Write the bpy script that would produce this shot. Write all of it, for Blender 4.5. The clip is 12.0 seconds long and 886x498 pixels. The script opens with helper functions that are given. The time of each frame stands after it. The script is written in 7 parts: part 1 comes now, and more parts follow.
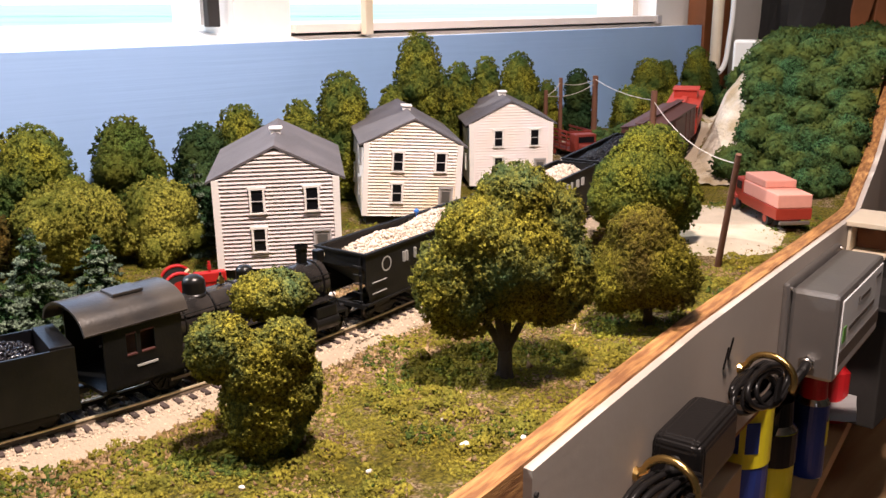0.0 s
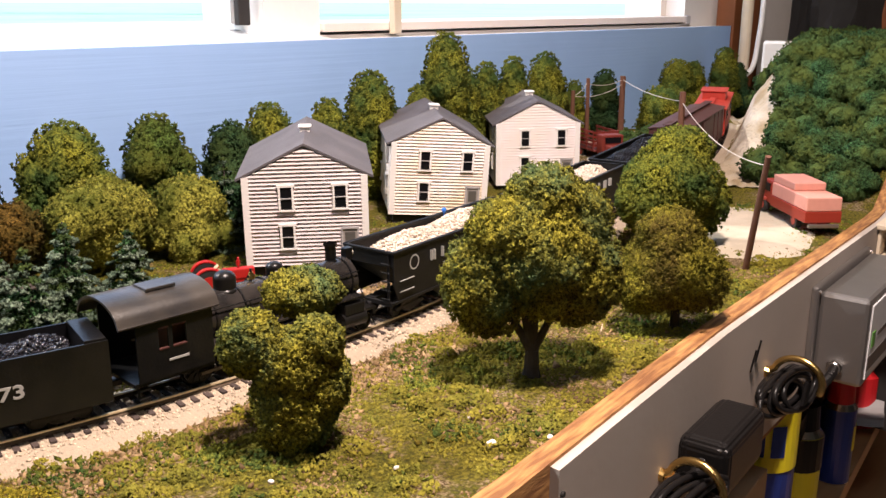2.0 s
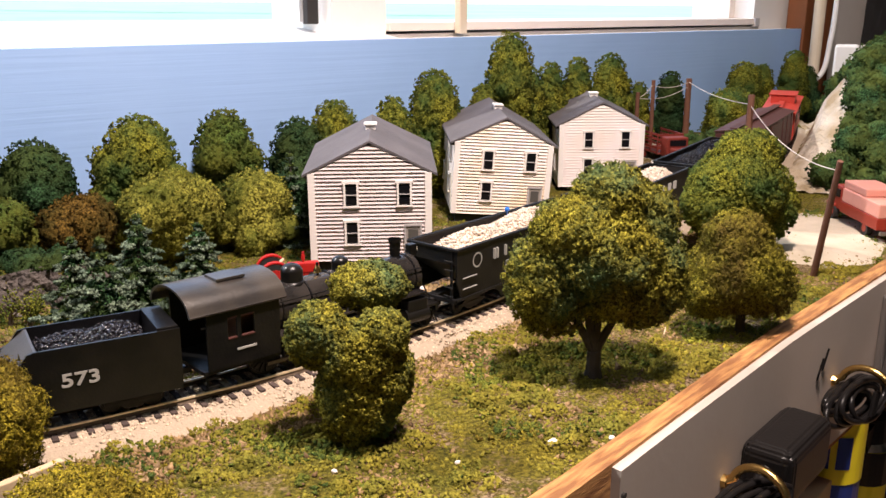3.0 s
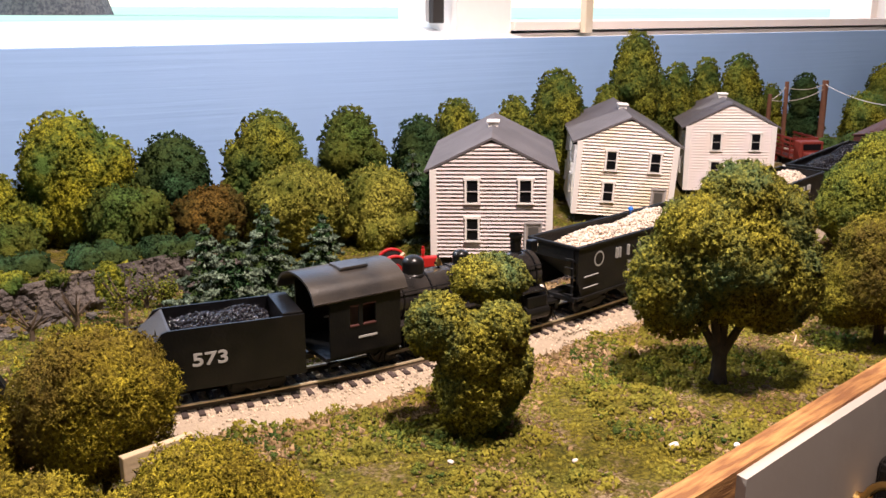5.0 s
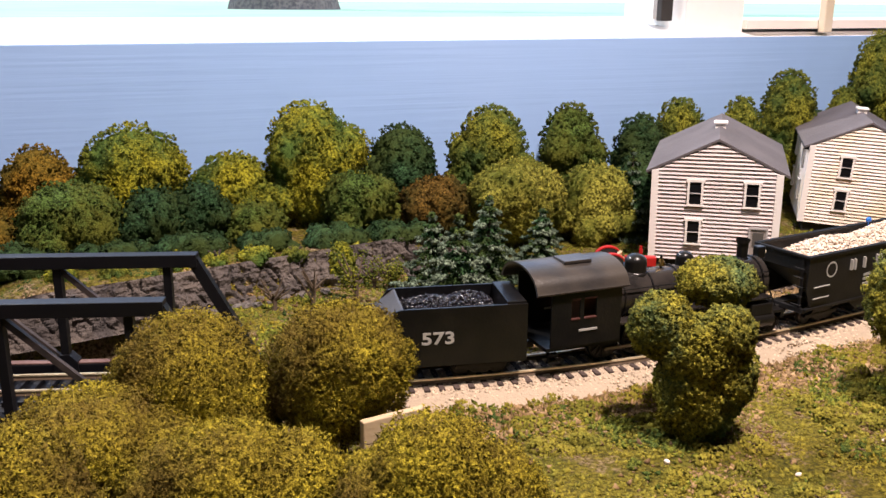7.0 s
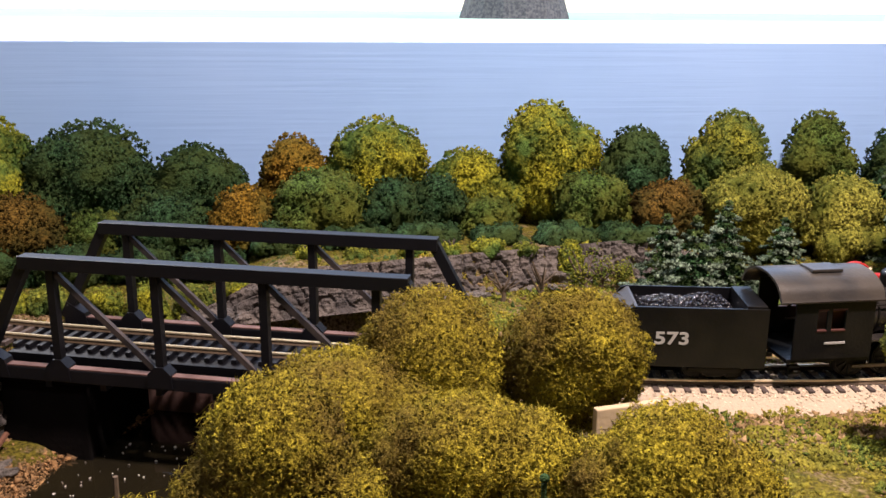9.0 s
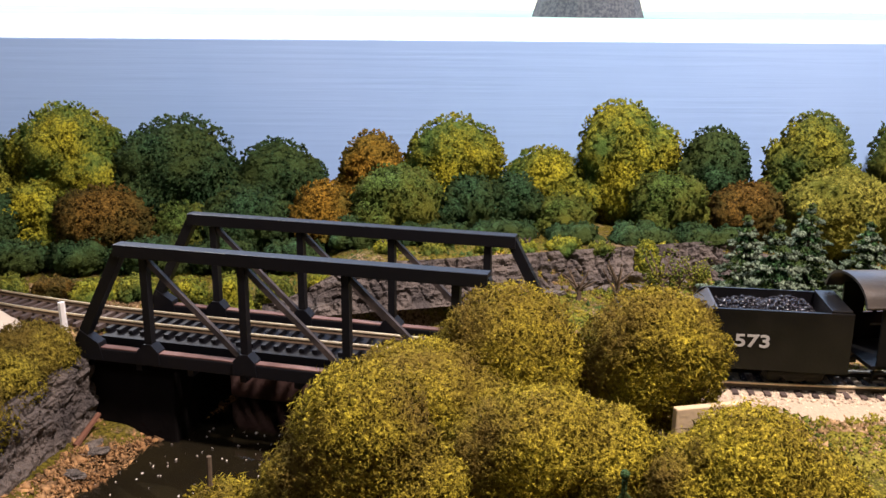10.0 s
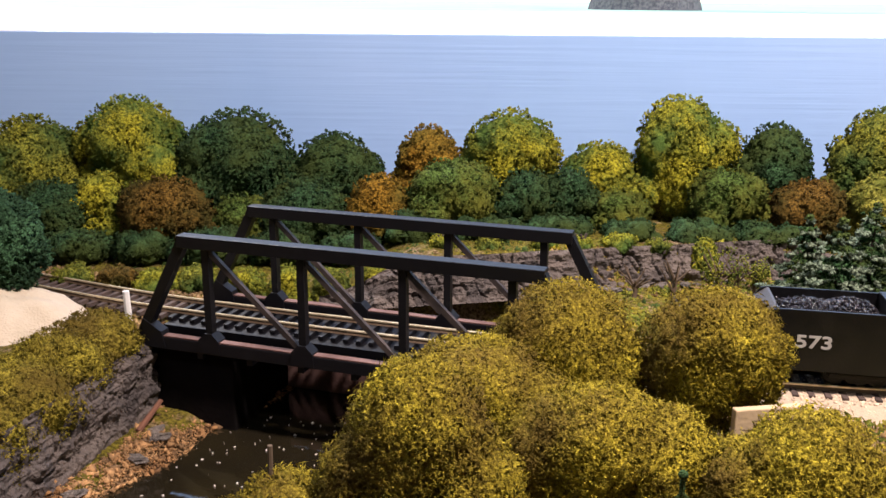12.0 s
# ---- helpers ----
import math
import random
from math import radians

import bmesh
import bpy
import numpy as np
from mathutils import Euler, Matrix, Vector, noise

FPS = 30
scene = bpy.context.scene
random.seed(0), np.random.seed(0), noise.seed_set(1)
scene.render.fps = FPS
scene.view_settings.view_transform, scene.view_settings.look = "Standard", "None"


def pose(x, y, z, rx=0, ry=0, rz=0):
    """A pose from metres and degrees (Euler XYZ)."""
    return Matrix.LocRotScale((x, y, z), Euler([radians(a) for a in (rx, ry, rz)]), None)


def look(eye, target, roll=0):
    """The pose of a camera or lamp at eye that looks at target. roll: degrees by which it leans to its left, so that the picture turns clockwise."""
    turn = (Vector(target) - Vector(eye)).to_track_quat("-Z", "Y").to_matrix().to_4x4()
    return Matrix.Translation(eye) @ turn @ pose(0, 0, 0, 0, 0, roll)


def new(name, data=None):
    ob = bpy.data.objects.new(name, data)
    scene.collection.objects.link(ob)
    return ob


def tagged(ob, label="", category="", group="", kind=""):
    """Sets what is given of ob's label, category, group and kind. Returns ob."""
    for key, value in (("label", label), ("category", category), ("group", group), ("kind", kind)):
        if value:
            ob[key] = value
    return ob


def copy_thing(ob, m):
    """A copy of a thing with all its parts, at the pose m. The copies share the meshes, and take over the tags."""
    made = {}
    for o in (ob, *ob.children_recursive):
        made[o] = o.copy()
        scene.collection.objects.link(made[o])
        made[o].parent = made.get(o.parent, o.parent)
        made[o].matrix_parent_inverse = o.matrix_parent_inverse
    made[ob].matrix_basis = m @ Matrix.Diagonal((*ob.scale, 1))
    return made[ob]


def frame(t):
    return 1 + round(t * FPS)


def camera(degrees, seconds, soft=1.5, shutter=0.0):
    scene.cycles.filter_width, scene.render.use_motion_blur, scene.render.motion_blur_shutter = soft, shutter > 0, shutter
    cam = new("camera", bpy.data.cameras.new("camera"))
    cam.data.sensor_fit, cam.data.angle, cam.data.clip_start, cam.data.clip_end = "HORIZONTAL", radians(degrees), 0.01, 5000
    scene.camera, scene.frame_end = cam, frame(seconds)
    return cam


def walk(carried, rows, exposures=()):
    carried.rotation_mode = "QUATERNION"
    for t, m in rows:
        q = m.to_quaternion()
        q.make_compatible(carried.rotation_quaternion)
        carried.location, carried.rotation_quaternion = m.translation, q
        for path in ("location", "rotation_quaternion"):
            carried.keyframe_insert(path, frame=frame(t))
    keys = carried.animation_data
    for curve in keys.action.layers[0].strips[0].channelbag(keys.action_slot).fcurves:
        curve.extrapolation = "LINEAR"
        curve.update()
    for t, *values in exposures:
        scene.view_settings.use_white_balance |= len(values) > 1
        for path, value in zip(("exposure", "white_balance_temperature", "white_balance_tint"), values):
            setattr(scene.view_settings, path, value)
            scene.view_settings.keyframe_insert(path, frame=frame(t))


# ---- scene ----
# ---- camera ----
cam = camera(52.26, 12.0)
# seconds, eye x y z, pitch, roll, yaw
PATH = [
    (0.0, 0.0000, 0.0000, 0.1748, -15.25, 0.17, -47.00),
    (0.5, 0.0002, 0.0003, 0.1752, -15.27, 0.27, -46.82),
    (1.0, -0.0004, 0.0007, 0.1751, -15.27, 0.16, -46.70),
    (1.5, -0.0017, 0.0005, 0.1755, -15.31, 0.01, -46.14),
    (2.0, -0.0033, 0.0006, 0.1752, -15.30, -0.11, -45.51),
    (2.5, -0.0061, 0.0009, 0.1751, -15.29, -0.24, -43.49),
    (3.0, -0.0079, 0.0012, 0.1742, -15.25, -0.44, -41.80),
    (5.0, -0.0100, 0.0033, 0.1694, -15.02, -0.16, -34.26),
    (5.5, -0.0144, 0.0030, 0.1701, -15.08, -0.16, -30.81),
    (6.0, -0.0173, 0.0016, 0.1707, -15.13, -0.17, -28.46),
    (6.5, -0.0232, 0.0010, 0.1709, -15.26, -0.35, -24.78),
    (7.0, -0.0254, -0.0002, 0.1711, -15.35, -0.29, -21.26),
    (9.0, -0.0380, -0.0044, 0.1645, -14.80, -0.43, -7.43),
    (9.5, -0.0426, -0.0071, 0.1670, -15.07, -0.58, -4.88),
    (10.0, -0.0442, -0.0091, 0.1648, -14.93, -0.53, -3.06),
    (10.5, -0.0462, -0.0101, 0.1653, -15.04, -0.55, -1.17),
    (11.0, -0.0485, -0.0110, 0.1654, -15.13, -0.65, 0.00),
    (11.5, -0.0470, -0.0104, 0.1653, -15.24, -0.37, 0.23),
    (12.0, -0.0469, -0.0104, 0.1661, -15.40, -0.45, 0.29),
]
walk(cam, [(t, pose(x, y, z, 0, 0, yaw) @ pose(0, 0, 0, 90 + pitch, 0, 0) @ pose(0, 0, 0, 0, 0, -roll)) for t, x, y, z, pitch, roll, yaw in PATH],
     [(0.0, -0.12, 6550, 13), (3.0, -0.15, 6550, 13), (6.0, -0.24, 6550, 15), (9.0, -0.06, 6450, 15), (12.0, 0.04, 6400, 15)])

# ---- world and light ----
world = bpy.data.worlds.new("sky")
scene.world = world
world.use_nodes = True
wn = world.node_tree.nodes
sky = wn.new("ShaderNodeTexSky")
sky.sky_type, sky.sun_disc, sky.sun_elevation, sky.sun_rotation = "NISHITA", False, radians(42), radians(150)
wn["Background"].inputs["Strength"].default_value = 0.55
world.node_tree.links.new(sky.outputs["Color"], wn["Background"].inputs["Color"])


def lamp(name, kind, energy, colour, m, size=0.1, size_y=None):
    data = bpy.data.lights.new(name, kind)
    data.energy, data.color = energy, colour
    if kind == "AREA":
        data.shape, data.size, data.size_y = "RECTANGLE", size, size_y or size
    elif kind == "SUN":
        data.angle = size
    else:
        data.shadow_soft_size = size
    ob = new(name, data)
    ob.matrix_world = m
    return ob


BACK_Y, BACK_TOP = 0.658, 0.142
lamp("sun", "SUN", 3.0, (1.0, 0.96, 0.9), look((0, 0, 0), (0.35, -0.6, -0.7)), radians(0.5))
# the lamp hung over the layout, and an added cool fill light with no visible source over the aisle
lamp("ceiling_lamp_glow", "AREA", 19.5, (1.0, 0.83, 0.735), look((0.23, 0.1, 0.82), (0.26, 0.34, 0)), 0.06)
lamp("tube_lamp_glow", "AREA", 4.0, (0.98, 0.94, 1.0), look((-0.55, -0.45, 1.3), (-0.25, 0.6, 0.05)), 0.8, 0.1)
# daylight of the long windows
lamp("window_daylight", "AREA", 1.0, (0.72, 0.85, 1.0), look((0.35, 0.75, 0.36), (0.35, 0.2, 0.12)), 1.6, 0.4)


# ---- materials ----
from mathutils import kdtree


def mat(name, base, rough=0.8, metal=0.0, vary=0.25, scale=120.0, bump=0.3, bump_scale=400.0, second=None, coarse=18.0, per_piece=0.0, amount=0.5, dist=0.001, spec=0.5, crisp=0.0):
    """A surface with a fine grain, broad stains and a fine relief; second is a colour that the stains bring in."""
    m = bpy.data.materials.new(name)
    m.use_nodes = True
    n, l = m.node_tree.nodes, m.node_tree.links
    b = n["Principled BSDF"]
    b.inputs["Roughness"].default_value, b.inputs["Metallic"].default_value = rough, metal
    b.inputs["Specular IOR Level"].default_value = spec
    tc = n.new("ShaderNodeTexCoord")
    fine, broad = n.new("ShaderNodeTexNoise"), n.new("ShaderNodeTexNoise")
    fine.inputs["Scale"].default_value, fine.inputs["Detail"].default_value = scale, 4
    broad.inputs["Scale"].default_value, broad.inputs["Detail"].default_value = coarse, 5
    l.new(tc.outputs["Object"], fine.inputs["Vector"]), l.new(tc.outputs["Object"], broad.inputs["Vector"])
    mix = n.new("ShaderNodeMix")
    mix.data_type = "RGBA"
    dark = [c * (1 - vary) for c in base[:3]] + [1]
    light = [min(1, c * (1 + vary)) for c in base[:3]] + [1]
    mix.inputs[6].default_value, mix.inputs[7].default_value = dark, light
    if crisp:
        cr = n.new("ShaderNodeMapRange")
        cr.inputs["From Min"].default_value, cr.inputs["From Max"].default_value = 0.5 - crisp, 0.5 + crisp
        l.new(fine.outputs["Fac"], cr.inputs["Value"]), l.new(cr.outputs["Result"], mix.inputs[0])
    else:
        l.new(fine.outputs["Fac"], mix.inputs[0])
    col = mix.outputs[2]
    if second:
        mx = n.new("ShaderNodeMix")
        mx.data_type = "RGBA"
        rp = n.new("ShaderNodeMapRange")
        rp.inputs["From Min"].default_value, rp.inputs["From Max"].default_value = 0.5 - 0.25 * amount, 0.75 - 0.25 * amount
        l.new(broad.outputs["Fac"], rp.inputs["Value"])
        mx.inputs[7].default_value = (*second[:3], 1)
        l.new(rp.outputs["Result"], mx.inputs[0]), l.new(col, mx.inputs[6])
        col = mx.outputs[2]
    if per_piece:
        isl = n.new("ShaderNodeNewGeometry")
        oi = n.new("ShaderNodeObjectInfo")
        add = n.new("ShaderNodeMath")
        add.operation = "ADD"
        l.new(isl.outputs["Random Per Island"], add.inputs[0]), l.new(oi.outputs["Random"], add.inputs[1])
        fr = n.new("ShaderNodeMath")
        fr.operation = "FRACT"
        l.new(add.outputs[0], fr.inputs[0])
        mr = n.new("ShaderNodeMapRange")
        mr.inputs["To Min"].default_value, mr.inputs["To Max"].default_value = 1 - per_piece, 1 + per_piece
        l.new(fr.outputs[0], mr.inputs["Value"])
        hsv = n.new("ShaderNodeHueSaturation")
        l.new(mr.outputs["Result"], hsv.inputs["Value"]), l.new(col, hsv.inputs["Color"])
        col = hsv.outputs["Color"]
    l.new(col, b.inputs["Base Color"])
    if bump:
        bn, bm_ = n.new("ShaderNodeTexNoise"), n.new("ShaderNodeBump")
        bn.inputs["Scale"].default_value, bn.inputs["Detail"].default_value = bump_scale, 3
        bm_.inputs["Strength"].default_value, bm_.inputs["Distance"].default_value = bump, dist
        l.new(tc.outputs["Object"], bn.inputs["Vector"])
        l.new(bn.outputs["Fac"], bm_.inputs["Height"]), l.new(bm_.outputs["Normal"], b.inputs["Normal"])
    return m


def leafy(name, a, b_, c, amount=0.5):
    """Ground-foam foliage: clumps between two greens, with patches of a third; the strong fine grain also paints shaded
    pits.
    """
    return mat(name, [(p + q) / 2 for p, q in zip(a, b_)], 0.95, 0, 0.68, 620, 1.0, 1300, c, 34, 0.16, amount, 0.0018, 0.1, 0.11)


M = {
    "olive": leafy("foam_olive", (0.180, 0.185, 0.022), (0.279, 0.27, 0.032), (0.063, 0.11, 0.028)),
    "yellow": leafy("foam_yellow", (0.269, 0.215, 0.02), (0.422, 0.35, 0.03), (0.163, 0.115, 0.024), 0.45),
    "green": leafy("foam_green", (0.045, 0.085, 0.02), (0.08, 0.125, 0.026), (0.13, 0.14, 0.022)),
    "dark": leafy("foam_dark_green", (0.02, 0.054, 0.024), (0.038, 0.082, 0.032), (0.05, 0.075, 0.02)),
    "orange": leafy("foam_orange", (0.2, 0.11, 0.015), (0.28, 0.165, 0.02), (0.12, 0.1, 0.018)),
    "brown": leafy("foam_brown", (0.1, 0.058, 0.014), (0.15, 0.09, 0.016), (0.06, 0.055, 0.014)),
    "light": leafy("foam_light_yellow", (0.266, 0.25, 0.04), (0.361, 0.34, 0.06), (0.114, 0.13, 0.02)),
    "autumn": leafy("foam_brass_green", (0.198, 0.175, 0.024), (0.315, 0.28, 0.034), (0.072, 0.14, 0.065), 0.25),
    "forest": leafy("foam_forest", (0.024, 0.066, 0.028), (0.048, 0.104, 0.035), (0.09, 0.12, 0.028)),
    "spruce": leafy("spruce_needles", (0.12, 0.17, 0.115), (0.22, 0.27, 0.19), (0.07, 0.11, 0.07)),
    "teal": leafy("foam_teal", (0.035, 0.095, 0.045), (0.07, 0.15, 0.07), (0.03, 0.07, 0.035)),
    "bank_olive": leafy("foam_bank_olive", (0.24, 0.205, 0.026), (0.37, 0.31, 0.04), (0.15, 0.11, 0.022), 0.4),
    "bronze": leafy("foam_bronze", (0.186, 0.165, 0.02), (0.288, 0.255, 0.028), (0.112, 0.08, 0.02), 0.35),
    "leaf_yellow": leafy("foam_yellow_green", (0.235, 0.225, 0.018), (0.357, 0.33, 0.025), (0.080, 0.14, 0.03)),
    "bark": mat("bark", (0.05, 0.04, 0.03), 0.95, 0, 0.4, 220, 0.8, 500),
    "sky_blue": mat("painted_sky", (0.3, 0.48, 0.81), 0.5, 0, 0.04, 30, 0.0, 60, (0.34, 0.515, 0.84), 3, 0, 0.4),
    "white": mat("white_paint", (0.8, 0.79, 0.77), 0.5, 0, 0.04, 60, 0.1, 200),
    "pinkish": mat("cream_trim", (0.78, 0.7, 0.64), 0.5, 0, 0.04, 60, 0.1, 200),
    "siding": mat("white_siding", (0.86, 0.785, 0.78), 0.6, 0, 0.04, 200, 0.05, 500, (0.82, 0.72, 0.62), 14, 0, 0.25),
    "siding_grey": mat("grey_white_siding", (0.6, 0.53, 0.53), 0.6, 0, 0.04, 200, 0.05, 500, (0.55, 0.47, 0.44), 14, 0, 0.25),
    "siding_yellowed": mat("yellowed_siding", (0.8, 0.71, 0.66), 0.6, 0, 0.05, 200, 0.05, 500, (0.76, 0.62, 0.45), 30, 0, 0.3),
    "trim_white": mat("trim_paint", (0.84, 0.8, 0.77), 0.6, 0, 0.05, 200, 0.1, 500),
    "grey_paint": mat("grey_paint", (0.42, 0.4, 0.4), 0.7, 0, 0.08, 200, 0.1, 500),
    "shingle": mat("roof_paper", (0.09, 0.082, 0.087), 0.8, 0, 0.14, 300, 0.4, 700, (0.12, 0.108, 0.115), 30),
    "dark_glass": mat("dark_pane", (0.006, 0.006, 0.008), 0.3, 0, 0.1, 50, 0, 400, None, 18, 0, 0.5, 0.001, 0.2),
    "dim_pane": mat("dim_pane", (0.09, 0.085, 0.08), 0.3, 0, 0.1, 50, 0),
    "door_paint": mat("door_paint", (0.3, 0.27, 0.25), 0.6, 0, 0.1, 200, 0.1, 500),
    "black": mat("engine_black", (0.005, 0.005, 0.006), 0.3, 0, 0.3, 160, 0.12, 700, (0.012, 0.011, 0.01), 40, 0, 0.4, 0.001, 0.3),
    "car_black": mat("car_black", (0.006, 0.006, 0.0065), 0.5, 0, 0.3, 160, 0.12, 700, (0.012, 0.011, 0.011), 40, 0, 0.4, 0.001, 0.3),
    "bridge_black": mat("bridge_black", (0.005, 0.005, 0.007), 0.45, 0, 0.3, 160, 0.1, 700, None, 18, 0, 0.5, 0.001, 0.3),
    "bridge_lit": mat("bridge_lit", (0.06, 0.045, 0.04), 0.6, 0, 0.4, 200, 0.2, 700, (0.02, 0.016, 0.016), 90),
    "rail": mat("rail_steel", (0.8, 0.68, 0.46), 0.3, 0.6, 0.2, 300, 0.1, 900),
    "rail_web": mat("rusted_rail", (0.09, 0.06, 0.035), 0.6, 0.3, 0.3, 300, 0.2, 900),
    "tie": mat("tie_wood", (0.06, 0.042, 0.036), 0.9, 0, 0.35, 300, 0.5, 900, None, 18, 0.25),
    "rock": mat("slate_rock", (0.07, 0.06, 0.058), 0.9, 0, 0.65, 160, 1.0, 380, (0.15, 0.125, 0.11), 60, 0.25, 0.5, 0.004),
    "rock_piece": mat("slate_piece", (0.27, 0.235, 0.205), 0.92, 0, 0.5, 4, 0.6, 5, (0.12, 0.105, 0.095), 1.6, 0.35, 0.5, 0.15),
    "tan_rock": mat("tan_rock", (0.7, 0.61, 0.5), 0.9, 0, 0.4, 160, 1.0, 420, (0.42, 0.32, 0.19), 40, 0.2, 0.5, 0.003),
    "water": mat("dark_water", (0.012, 0.01, 0.006), 0.05, 0, 0.2, 20, 0.06, 60, (0.02, 0.016, 0.007), 12, 0, 0.5, 0.001, 1.0),
    "plywood": mat("plywood_edge", (0.46, 0.23, 0.075), 0.8, 0, 0.5, 150, 0.6, 400, (0.22, 0.09, 0.03), 90, 0, 0.5),
    "beige": mat("beige_board", (0.5, 0.44, 0.39), 0.6, 0, 0.04, 40, 0.1, 200, (0.44, 0.38, 0.33), 6),
    "sand": mat("pale_sand", (0.58, 0.5, 0.39), 0.95, 0, 0.12, 400, 0.6, 900, (0.46, 0.4, 0.3), 30),
    "gravel": mat("ballast_stone", (0.52, 0.42, 0.31), 0.9, 0, 0.2, 500, 0.5, 900, None, 18, 0.35),
    "coal": mat("coal", (0.012, 0.011, 0.014), 0.2, 0, 0.5, 400, 0.4, 900, None, 18, 0.5),
    "crushed": mat("crushed_stone", (0.6, 0.5, 0.41), 0.9, 0, 0.15, 400, 0.4, 900, None, 18, 0.3),
    "red": mat("red_plastic", (0.42, 0.012, 0.012), 0.4, 0, 0.1, 200, 0.05, 500),
    "caboose_red": mat("caboose_red", (0.42, 0.04, 0.025), 0.5, 0, 0.15, 200, 0.1, 500),
    "box_brown": mat("boxcar_brown", (0.065, 0.021, 0.017), 0.6, 0, 0.25, 200, 0.1, 500),
    "pink": mat("salmon_canvas", (0.62, 0.28, 0.22), 0.75, 0, 0.08, 200, 0.1, 500),
    "truck_red": mat("truck_red", (0.27, 0.028, 0.015), 0.45, 0, 0.12, 200, 0.05, 500),
    "dull_red": mat("dull_red_paint", (0.17, 0.024, 0.016), 0.5, 0, 0.15, 200, 0.05, 500),
    "rubber": mat("rubber", (0.015, 0.014, 0.014), 0.8, 0, 0.2, 300, 0.2, 900),
    "pole": mat("pole_wood", (0.14, 0.06, 0.035), 0.85, 0, 0.25, 260, 0.4, 700),
    "wire": mat("pale_thread", (0.6, 0.55, 0.5), 0.8, 0, 0.05, 200, 0),
    "metal": mat("box_aluminium", (0.31, 0.295, 0.285), 0.42, 0.85, 0.08, 60, 0.15, 300, (0.34, 0.32, 0.31), 14),
    "brass": mat("brass", (0.75, 0.5, 0.18), 0.25, 1.0, 0.08, 100, 0),
    "blacktop": mat("black_plastic", (0.01, 0.009, 0.009), 0.32, 0, 0.1, 200, 0.1, 600, None, 18, 0, 0.5, 0.001, 0.25),
    "wood": mat("pine_board", (0.45, 0.28, 0.14), 0.7, 0, 0.2, 40, 0.2, 200, (0.36, 0.2, 0.09), 12),
    "wood_red": mat("red_brown_wood", (0.25, 0.085, 0.03), 0.6, 0, 0.2, 60, 0.2, 200, (0.17, 0.06, 0.02), 12),
    "can_blue": mat("can_blue", (0.02, 0.04, 0.22), 0.3, 0.2, 0.06, 60, 0),
    "can_yellow": mat("can_yellow", (0.72, 0.62, 0.02), 0.4, 0, 0.06, 60, 0),
    "letter": mat("pale_lettering", (0.4, 0.39, 0.37), 0.7, 0, 0.15, 500, 0),
    "denim": mat("denim_blue", (0.06, 0.13, 0.26), 0.8, 0, 0.1, 300, 0),
    "peg": mat("pegboard", (0.62, 0.5, 0.32), 0.7, 0, 0.08, 60, 0.1, 200),
    "dark_stuff": mat("dark_cloth", (0.02, 0.018, 0.017), 0.9, 0, 0.3, 60, 0.3, 200),
    "room": mat("room_wall", (0.3, 0.27, 0.24), 0.9, 0, 0.05, 20, 0.1, 80),
    "floor": mat("concrete_floor", (0.25, 0.24, 0.22), 0.85, 0, 0.15, 30, 0.2, 80),
    "turf_yellow": mat("turf_foam", (0.24, 0.2, 0.026), 0.95, 0, 0.5, 700, 0.6, 1500, (0.15, 0.145, 0.022), 34, 0.3, 0.5, 0.001, 0.15),
    "soil": mat("soil_crumbs", (0.13, 0.08, 0.04), 0.95, 0, 0.4, 300, 0.4, 900, (0.3, 0.2, 0.1), 40, 0.4, 0.5, 0.001, 0.15),
    "soil_pale": mat("leaf_litter", (0.36, 0.25, 0.14), 0.95, 0, 0.3, 300, 0.4, 900, (0.2, 0.13, 0.06), 40, 0.4, 0.5, 0.001, 0.15),
    "shore": mat("shore_gravel", (0.2, 0.1, 0.035), 0.85, 0, 0.4, 300, 0.4, 900, (0.36, 0.21, 0.09), 40, 0.6, 0.5),
    "abut": mat("abutment_stain", (0.085, 0.04, 0.033), 0.9, 0, 0.3, 120, 0.4, 300, (0.17, 0.1, 0.09), 30),
    "pale_wood": mat("bare_wood", (0.55, 0.42, 0.27), 0.8, 0, 0.15, 200, 0.2, 500),
    "bark_pale": mat("twig_bark", (0.1, 0.07, 0.045), 0.9, 0, 0.3, 200, 0.3, 500),
    "cinder": mat("cinder", (0.06, 0.045, 0.04), 0.95, 0, 0.4, 400, 0.6, 900, (0.12, 0.09, 0.07), 60, 0.3),
    # near-black that stands in for the shade below the bridge
    "under_bridge_shade": mat("shade_black", (0.006, 0.005, 0.005), 1.0, 0, 0.3, 120, 0.4, 300, None, 18, 0, 0.5, 0.001, 0.05),
    "dark_wall": mat("dim_panelling", (0.12, 0.07, 0.045), 0.8, 0, 0.2, 20, 0.2, 80),
    "stone_white": mat("pale_stone", (0.75, 0.68, 0.64), 0.8, 0, 0.1, 300, 0.3, 700),
}


